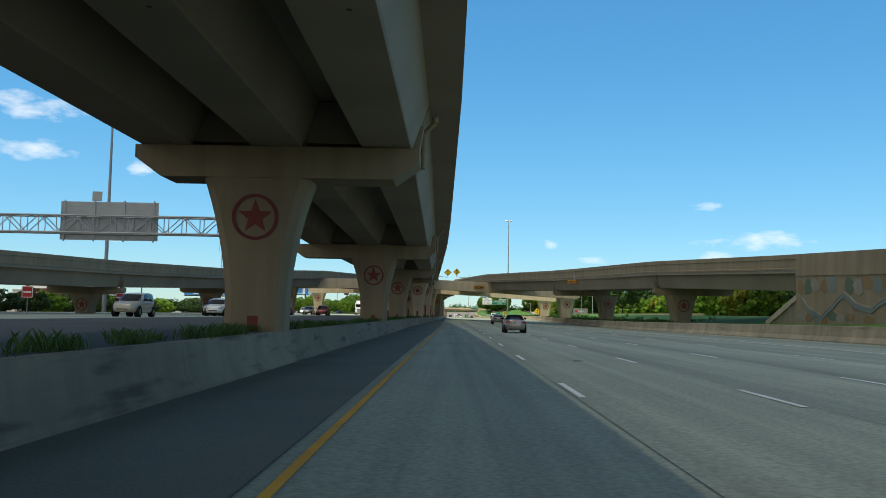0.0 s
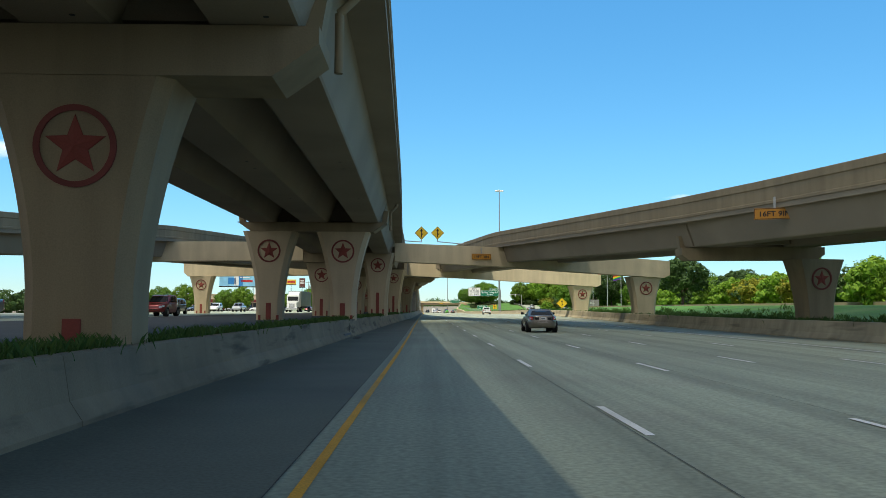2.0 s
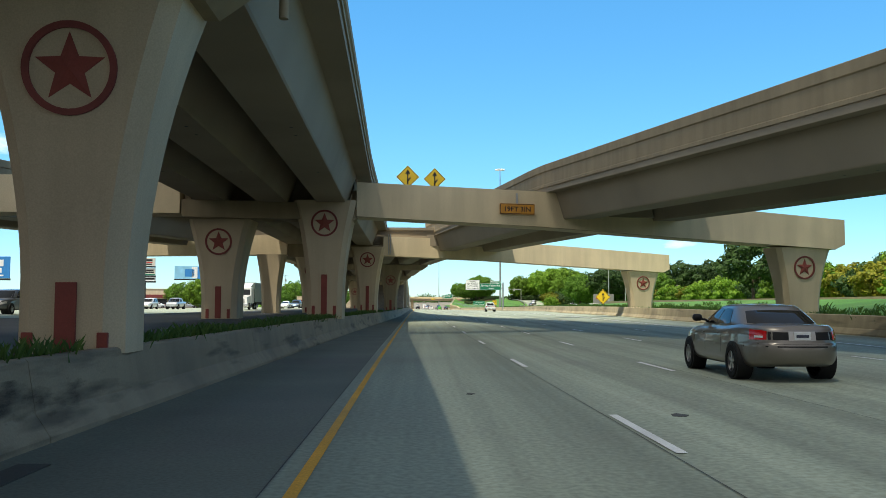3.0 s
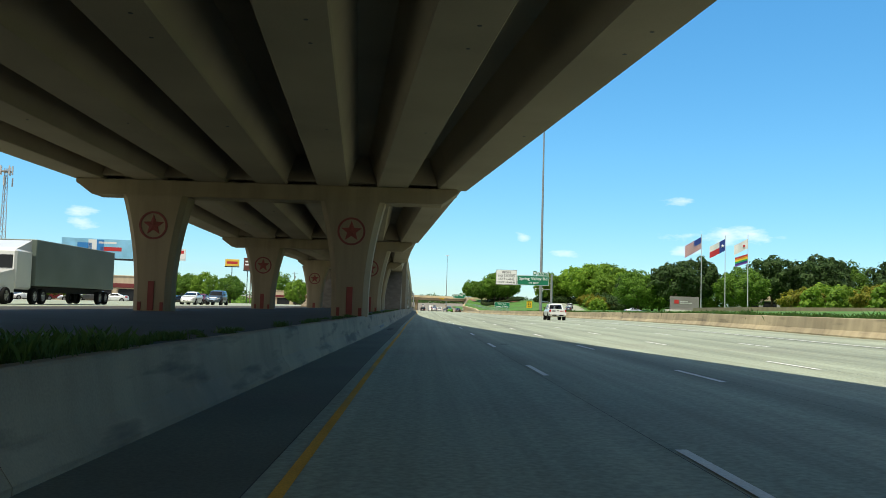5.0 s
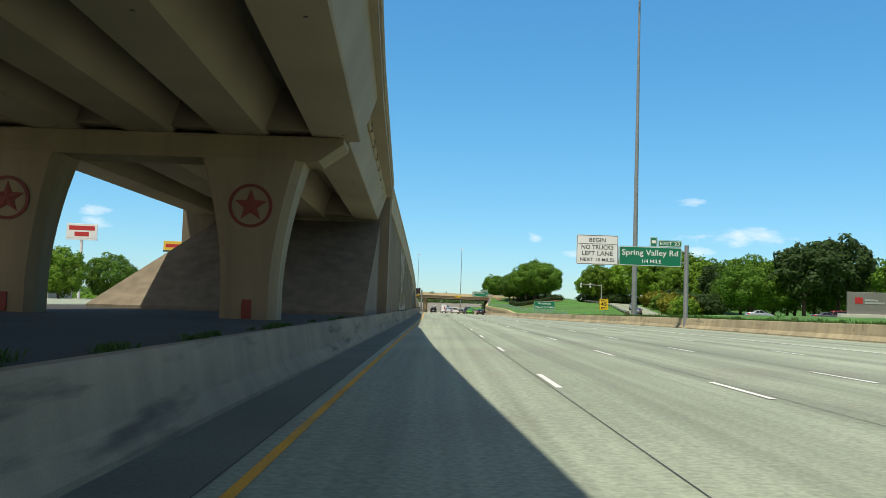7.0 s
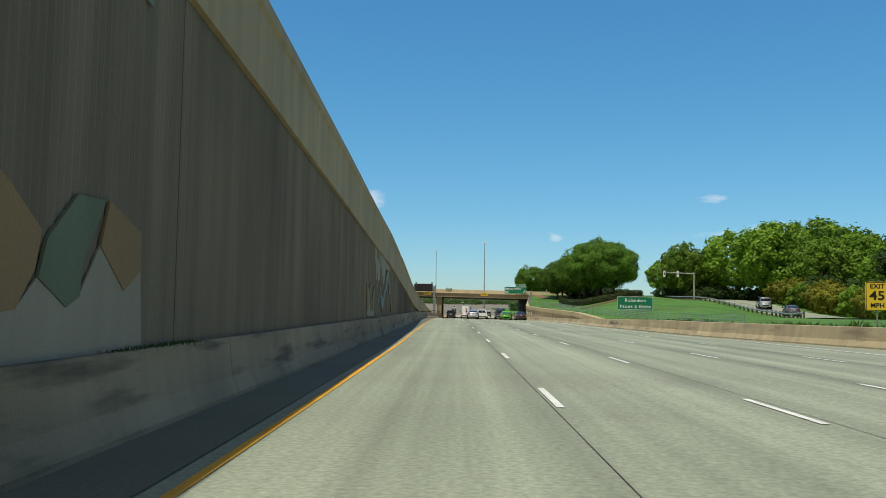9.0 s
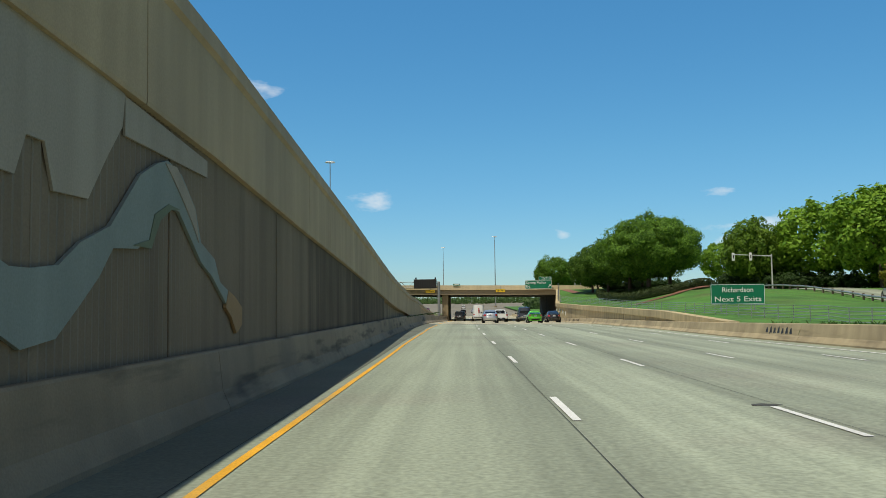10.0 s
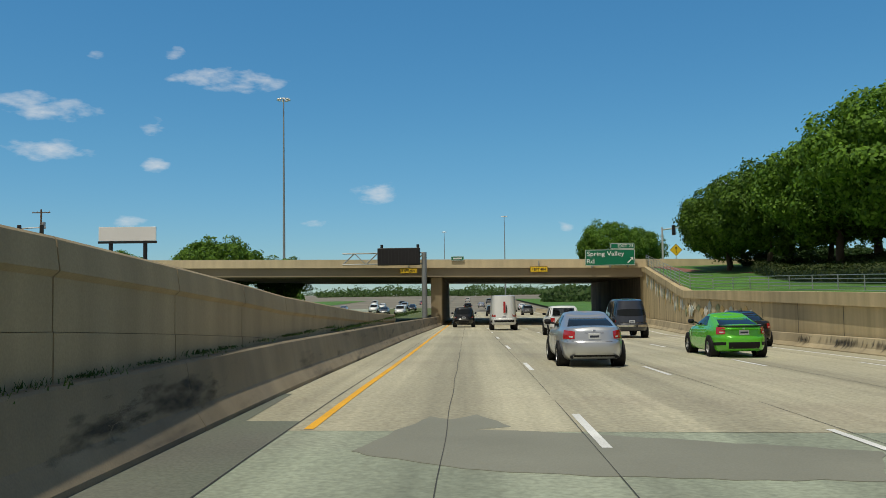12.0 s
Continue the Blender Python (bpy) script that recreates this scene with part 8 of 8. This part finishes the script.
        tube(bm, (sgn * (w0 - 0.06), my, mz + 0.03), (sgn * (w0 + 0.1), my, mz + 0.06), 0.03, sides=6)
        part("mirror", bm, spec.get("mirror", TRIM), body, soft=50)
    patch("grille", shell, across(-0.45, 0.45, 1, 7), 0.36, 0.52, TRIM, body, off=0.008)
    patch("bumper_gap", shell, across(-0.93, 0.93, -1, 15), 0.568, 0.574, TRIM, body, off=0.003)
    for nm, a, b, k0, k1, mat, off in spec.get("bits", ()):
        patch(nm, shell, across(a, b, -1, 9), k0, k1, mat, body, off=off)
    k = spec["plate"]
    p = shell(k, (0, -1))
    pl = part("number_plate", boxed(-0.155, p.y - 0.022, p.z, 0.155, p.y + 0.03, p.z + 0.15, 0.004), PLATE, body)
    part("plate_bar", boxed(-0.12, p.y - 0.026, p.z + 0.04, 0.12, p.y - 0.0215, p.z + 0.095), PLATE_BARS, pl)
    for sx in spec.get("pipes", ()):
        e = shell(0.05, (sx / hw, -1))
        part("exhaust", tube(bmesh.new(), (sx, e.y - 0.05, bot + 0.10), (sx, e.y + 0.3, bot + 0.10), 0.038, sides=12), TRIM, body, soft=40)
    r, wb, ax = spec["wheel"], spec["base"], spec.get("axle", -L / 2 + 0.95)
    ty, rm = wheel_parts(r, 0.22)
    for sgn in (1, -1):
        for wy in (ax, ax + wb):
            side = hw * (1 - 0.05 * max(0.0, (-wy - L * 0.22) / (L * 0.28)) ** 2 - 0.10 * max(0.0, (wy - L * 0.2) / (L * 0.3)) ** 2)
            prof = [(r - 0.02, -0.3), (r + 0.042, -0.3), (r + 0.042, 0.004), (r + 0.03, 0.007), (r - 0.02, 0.004)]
            ring = [[(sgn * (side + px), wy + p * math.sin(a), r + 0.02 + p * math.cos(a)) for p, px in prof] for a in [2 * math.pi * i / 36 for i in range(37)]]
            part("wheel_arch", loft(bmesh.new(), ring, True, False), TRIM, body, soft=40)
            t = new("tyre", ty)
            t.parent = ob
            t.matrix_local = pose(sgn * (side - 0.082), wy, r, 0, 0, 0 if sgn > 0 else 180)
            new("rim", rm).parent = t
    for f in spec.get("extra", ()):
        f(body, L, hw)
    return tagged(ob, label, category, group)

PANE = material("dark_tinted_pane", (0.010, 0.012, 0.013), 0.05, spots=0.05, bump=0.0, spec=0.35)
COUPE = dict(L=4.36, W=1.75, top=[(-2.18, 0.98), (-1.9, 1.01), (-1.4, 1.02), (-0.5, 0.98), (0.7, 0.97), (1.0, 0.95), (1.7, 0.84), (2.18, 0.66)], bot=0.2,
             cab=dict(rear=(-1.50, -0.92), front=(0.98, 0.12), w=(0.76, 0.56), z=(0.99, 1.36), droop=(0.10, 0.05)), lamp=(0.56, 0.64, 0.87, 0.80), plate=0.645, wheel=0.315, base=2.66, axle=-1.30, pipes=(-0.42, -0.33),
             rear_glass=(0.58, 0.22, 0.80), bow=0.08, side_glass=((-0.12, 0.12), (0.15, 0.66)), doors=(-0.13, 0.36), handles=(-0.06,), roof=FABRIC,
             bits=(("trunk_gap", -0.5, 0.5, 0.60, 0.605, TRIM, 0.003), ("brake_light", -0.3, 0.3, 0.945, 0.965, LAMP_RED, 0.006), ("badge", -0.045, 0.045, 0.86, 0.93, BLUE_BADGE, 0.008)))
SEDAN = dict(L=5.2, W=1.95, top=[(-2.6, 1.02), (-2.3, 1.06), (-1.6, 1.08), (-0.8, 1.03), (0.9, 1.0), (1.2, 0.98), (2.2, 0.86), (2.6, 0.70)], bot=0.25,
             cab=dict(rear=(-1.78, -1.08), front=(1.25, 0.35), w=(0.87, 0.66), z=(1.05, 1.44), droop=(0.03, 0.04)), lamp=(0.68, 0.66, 0.90, 0.90), plate=0.69, wheel=0.34, base=2.91, axle=-1.45,
             bits=(("trunk_panel", -0.66, 0.66, 0.68, 0.88, TRIM, 0.006), ("plate_surround", -0.28, 0.28, 0.665, 0.90, SILVER, 0.010), ("bumper_strip", -0.93, 0.93, 0.49, 0.525, TRIM, 0.006)))
FAMILY = dict(L=4.8, W=1.80, top=[(-2.4, 1.04), (-2.2, 1.07), (-1.8, 1.09), (-0.6, 1.01), (0.8, 0.97), (1.1, 0.95), (2.0, 0.83), (2.4, 0.64)], bot=0.2,
              cab=dict(rear=(-1.90, -0.86), front=(1.28, 0.2), w=(0.80, 0.58), z=(1.04, 1.44), droop=(0.09, 0.06)), lamp=(0.60, 0.64, 0.91, 0.86), plate=0.66, wheel=0.325, base=2.75, axle=-1.42, pipes=(-0.6, 0.6),
              bits=(("plate_surround", -0.3, 0.3, 0.85, 0.875, CHROME, 0.012), ("lower_valance", -0.66, 0.66, 0.07, 0.12, TRIM, 0.02), ("badge", -0.05, 0.05, 0.90, 0.955, CHROME, 0.01)))
FAST = dict(L=4.5, W=1.80, top=[(-2.25, 1.02), (-2.1, 1.05), (-1.75, 1.05), (-0.5, 0.98), (0.8, 0.95), (1.1, 0.93), (1.9, 0.80), (2.25, 0.6)], bot=0.18,
            cab=dict(rear=(-1.98, -0.66), front=(1.28, 0.08), w=(0.79, 0.56), z=(1.0, 1.38), droop=(0.10, 0.07)), lamp=(0.66, 0.66, 0.93, 0.84), plate=0.66, wheel=0.33, base=2.70, axle=-1.28, doors=(-0.22, 0.38), handles=(-0.14,),
            side_glass=((-0.30, -0.02), (0.02, 0.62)), bits=(("diffuser", -0.58, 0.58, 0.10, 0.36, TRIM, 0.008), ("bumper_vent", -0.93, -0.66, 0.24, 0.36, TRIM, 0.007), ("bumper_vent", 0.66, 0.93, 0.24, 0.36, TRIM, 0.007), ("spoiler", -0.86, 0.86, 0.955, 0.99, TRIM, 0.05), ("badge", -0.05, 0.05, 0.83, 0.91, CHROME, 0.01)))
HIGH = ((0, 0.86, 0.16, 0.3), (0.06, 0.94, 0.08, 0.16), (0.15, 0.975, 0.03, 0.07), (0.3, 0.995, 0.0, 0.02), (0.5, 1.0, 0.0, 0.0), (0.55, 1.0, 0.03, 0.02), (0.60, 0.998, 0.06, 0.04), (0.8, 0.99, 0.07, 0.08), (0.95, 0.975, 0.08, 0.14), (1.0, 0.95, 0.09, 0.2))
SUV = dict(L=4.8, W=1.95, levels=HIGH, top=[(-2.4, 1.10), (-2.2, 1.12), (0.8, 1.12), (1.1, 1.10), (2.1, 1.0), (2.4, 0.78)], bot=0.30,
           cab=dict(rear=(-2.30, -2.02), front=(1.32, 0.5), w=(0.92, 0.76), z=(1.12, 1.74), droop=(0.03, 0.05)), lamp=(0.72, 0.66, 0.97, 0.90), plate=0.62, wheel=0.37, base=2.85, axle=-1.4, side_glass=((-0.82, -0.46), (-0.42, 0.03), (0.08, 0.62)),
           bits=(("lower_valance", -0.9, 0.9, 0.12, 0.3, TRIM, 0.006),))
VAN = dict(L=5.4, W=2.02, levels=HIGH, top=[(-2.7, 1.12), (-2.5, 1.13), (1.5, 1.12), (1.9, 1.08), (2.5, 0.98), (2.7, 0.84)], bot=0.36,
           cab=dict(rear=(-2.61, -2.35), front=(2.05, 1.1), w=(0.97, 0.74), z=(1.12, 2.12), droop=(0.06, 0.22)), lamp=(0.82, 0.68, 0.96, 0.95), plate=0.60, wheel=0.36, base=3.5, axle=-1.5, rear_glass=(0.80, 0.10, 0.52), side_glass=((-0.82, -0.5), (-0.42, 0.0), (0.1, 0.6)),
           bits=(("bumper_bar", -0.93, 0.93, 0.30, 0.46, CHROME, 0.05), ("door_gap", -0.004, 0.004, 0.56, 0.98, TRIM, 0.004), ("side_stripe", -0.9, 0.9, 0.60, 0.63, SILVER, 0.006)))
CARGO = dict(L=5.9, W=2.05, levels=HIGH, top=[(-2.95, 1.3), (-2.85, 1.31), (1.8, 1.3), (2.2, 1.2), (2.8, 1.0), (2.95, 0.84)], bot=0.40,
             cab=dict(rear=(-2.87, -2.78), front=(2.35, 1.3), w=(0.98, 0.88), z=(1.3, 2.66), droop=(0.02, 0.12)), lamp=(0.92, 0.70, 0.98, 0.96), plate=0.62, wheel=0.36, base=3.75, axle=-1.6, rear_glass=None, side_glass=((0.55, 0.78),),
             bits=(("bumper_bar", -0.93, 0.93, 0.22, 0.40, TRIM, 0.04),))
TRUCK = dict(L=5.4, W=1.90, top=[(-2.7, 1.16), (-2.6, 1.17), (-0.95, 1.17), (0.8, 1.15), (1.4, 1.12), (2.4, 1.04), (2.7, 0.8)], bot=0.40,
             cab=dict(rear=(-0.85, -0.62), front=(1.5, 0.75), w=(0.86, 0.70), z=(1.16, 1.74)), lamp=(0.86, 1.14, 0.14), bump=0.62, plate=0.50, plate_low=True, wheel=0.38, base=3.26, axle=-1.35, cpillar=0.08, bpillars=(0.45,), bumper=CHROME, seam=False)

def on_road(x, y):
    return ground(x, y) + 0.012

saloon("convertible", "silver two-door convertible with a black fabric roof", "car", COUPE, SILVER, 4.6, 67.3, on_road(4.6, 67.3), -1)
saloon("sedan", "pewter four-door sedan with dark tinted windows", "car", SEDAN, PEWTER, 6.9, 132.2, on_road(6.9, 132.2), -1)
car("pickup_truck", "white pickup truck with chrome rear bumper", "pickup truck", dict(TRUCK, extra=(bar_extra(-0.12, 0.98, 0.12, 1.06, BLACK, "tailgate_handle", 0.012), bar_extra(0.25, 1.0, 0.62, 1.03, LAMP_RED, "lettering_bar", 0.008), bar_extra(0.25, 0.94, 0.58, 0.97, LAMP_RED, "lettering_bar", 0.008), bar_extra(-0.62, 0.92, -0.25, 1.05, GREYC, "lettering_bar", 0.008))), WHITE, 13.9, 284.3, on_road(13.9, 284.3), -1)
saloon("sedan", "bright silver four-door sedan with red tail lamps", "car", FAMILY, BRIGHT, 3.5, 478.9, on_road(3.5, 478.9), 0)
saloon("coupe", "lime green coupe with a black lower bumper", "car", FAST, LIME, 8.95, 483.6, on_road(8.95, 483.6), 0)
saloon("conversion_van", "old dark navy conversion van with a raised roof", "van", VAN, NAVY, 9.1, 503.5, on_road(9.1, 503.5), -1)
saloon("suv", "black sport utility vehicle", "car", SUV, JET, -0.2, 533.0, on_road(-0.2, 533.0), 0)
saloon("cargo_van", "white high-roof cargo van", "van", dict(CARGO, extra=(bar_extra(-0.06, 1.35, 0.10, 2.2, LAMP_RED, "lettering_bar", -0.05), bar_extra(0.14, 1.35, 0.2, 1.9, BLACK, "lettering_bar", -0.05))), WHITE, 2.9, 522.0, on_road(2.9, 522.0), 0)
car("pickup_truck", "white crew-cab pickup truck", "pickup truck", dict(TRUCK, L=5.8, W=2.0), WHITE, 5.75, 505.0, on_road(5.75, 505.0), 0)
saloon("sedan", "black sedan ahead of the green coupe", "car", FAMILY, JET, 12.0, 492.0, on_road(12.0, 492.0), 0)

# oncoming traffic beyond the median and far traffic past the bridge
LEFT_Z = 0.79
for nm, lb, sp, pc, x, y, hd in (
        ("suv", "beige off-road vehicle on the far carriageway", SUV, BEIGE, -24.0, 62, 180), ("sedan", "white sedan on the far carriageway", FAMILY, WHITE, -27.0, 96, 180),
        ("suv", "white sport utility vehicle on the far carriageway", SUV, WHITE, -23.5, 84, 180), ("suv", "silver crossover on the far carriageway", SUV, BRIGHT, -26.0, 92, 180),
        ("sedan", "dark grey sedan on the far carriageway", FAMILY, GREYC, -30.0, 118, 180), ("pickup_truck", "grey pickup truck on the far carriageway", TRUCK, GREYC, -27.0, 126, 180),
        ("sedan", "blue sedan on the far carriageway", FAMILY, BLUE, -25.0, 106, 180), ("sedan", "dark red sedan on the far carriageway", FAMILY, MAROON, -27.5, 140, 180),
        ("suv", "red crossover on the far carriageway", SUV, MAROON, -22.5, 148, 180), ("suv", "dark crossover on the far carriageway", SUV, GREYC, -29.5, 176, 180),
        ("sedan", "white sedan beyond the flyover columns", FAMILY, WHITE, -27.0, 290, 180), ("suv", "blue-grey sport utility vehicle beyond the median", SUV, BLUE, -26.0, 298, 180),
        ("sedan", "red sedan beyond the median", FAMILY, MAROON, -34.0, 322, 180), ("pickup_truck", "silver pickup truck beyond the median", TRUCK, BRIGHT, -38.0, 250, 180), ("suv", "white van-like vehicle beyond the median", SUV, WHITE, -44.0, 256, 180)):
    (car if sp is TRUCK else saloon)(nm, lb, "car", sp, pc, x, y, LEFT_Z, hd, "oncoming vehicles")
for nm, lb, sp, pc, x, y in (
        ("suv", "black sport utility vehicle far ahead", SUV, JET, 4.2, 600), ("sedan", "white sedan far ahead", FAMILY, WHITE, 7.6, 640), ("pickup_truck", "dark pickup truck far ahead", TRUCK, JET, 0.2, 655),
        ("sedan", "silver sedan far ahead", FAMILY, BRIGHT, 4.0, 700), ("suv", "dark crossover far ahead", SUV, GREYC, 10.8, 610), ("sedan", "white sedan beyond the bridge", FAMILY, WHITE, 13.0, 660), ("suv", "grey crossover far ahead", SUV, GREYC, 7.6, 760), ("pickup_truck", "white pickup truck far ahead", TRUCK, WHITE, 0.2, 800)):
    (car if sp is TRUCK else saloon)(nm, lb, "car", sp, pc, x, y, on_road(x, y), 0, "vehicles far ahead")
for i, (pc, x, y) in enumerate(((WHITE, -12, 610), (GREYC, -16, 622), (WHITE, -20, 640), (JET, -13, 660), (BRIGHT, -17, 690), (WHITE, -24, 700), (GREYC, -20, 720), (BRIGHT, -28, 650), (WHITE, -30, 735), (MAROON, -15, 745))):
    saloon("sedan" if i % 2 else "suv", "oncoming car beyond the far bridge", "car", FAMILY if i % 2 else SUV, pc, x, y, on_road(-8, y) + 0.1, 180, "oncoming vehicles beyond the bridge")
# parked in the lots
for i, (pc, x, y) in enumerate(((WHITE, -50, 330), (GREYC, -54, 331), (BRIGHT, -58, 334), (MAROON, -63, 340), (WHITE, -67, 337), (BLUE, -72, 345), (JET, -46, 352), (BRIGHT, -77, 350))):
    saloon("suv" if i % 2 else "sedan", "car parked on the roadside lot", "car", SUV if i % 2 else FAMILY, pc, x, y, 0.56, 100 + 7 * i, "parked cars")
for i, (pc, x, y) in enumerate(((GREYC, 60, 398), (MAROON, 64, 401), (BRIGHT, 52, 404), (BRIGHT, 48.3, 476), (GREYC, 44.4, 455))):
    saloon("suv" if i % 2 else "sedan", "car on the frontage road behind the bank", "car", SUV if i % 2 else FAMILY, pc, x, y, slope_h(x, y) + 0.05, -90 if i < 3 else -12, "frontage cars")

# articulated lorry on the far carriageway
ob = holder("semi_truck", -26.0, 243.0, 0.8, 180)
bm = box(bmesh.new(), -1.2, -1.0, 0.9, 1.2, 1.2, 3.3, 0.12)
loft(bm, [[(-1.15, 1.2, 0.7), (1.15, 1.2, 0.7), (1.15, 1.2, 2.1), (-1.15, 1.2, 2.1)], [(-0.95, 2.9, 0.7), (0.95, 2.9, 0.7), (0.85, 2.8, 1.75), (-0.85, 2.8, 1.75)]])
part("cab", bm, WHITE, ob)
part("windscreen", boxed(-1.0, 1.2, 2.15, 1.0, 1.24, 2.95, 0.02), PANE, ob)
part("grille", boxed(-0.5, 2.88, 0.85, 0.5, 2.94, 1.6, 0.02), CHROME, ob)
part("bumper", boxed(-1.15, 2.8, 0.4, 1.15, 3.05, 0.8, 0.05), CHROME, ob)
part("roof_fairing", loft(bmesh.new(), [[(-1.1, -1.0, 3.28), (1.1, -1.0, 3.28), (1.1, -1.0, 3.95), (-1.1, -1.0, 3.95)], [(-1.0, 0.9, 3.28), (1.0, 0.9, 3.28), (0.9, 0.7, 3.4), (-0.9, 0.7, 3.4)]]), WHITE, ob)
part("trailer", boxed(-1.28, -15.0, 1.15, 1.28, -1.3, 4.05, 0.04), material("grey_green_trailer", (0.16, 0.2, 0.17), 0.5), ob)
part("chassis", boxed(-0.5, -14.8, 0.75, 0.5, 1.0, 1.14, 0.03), TRIM, ob)
ty, rm = wheel_parts(0.5, 0.3)
for wy in (2.1, -1.6, -2.8, -12.6, -13.8):
    for sgn in (1, -1):
        t = new("tyre", ty)
        t.parent = ob
        t.matrix_local = pose(sgn * 1.05, wy, 0.5, 0, 0, 0 if sgn > 0 else 180)
        new("rim", rm).parent = t
tagged(ob, "white semi truck with a grey trailer on the far carriageway", "truck")
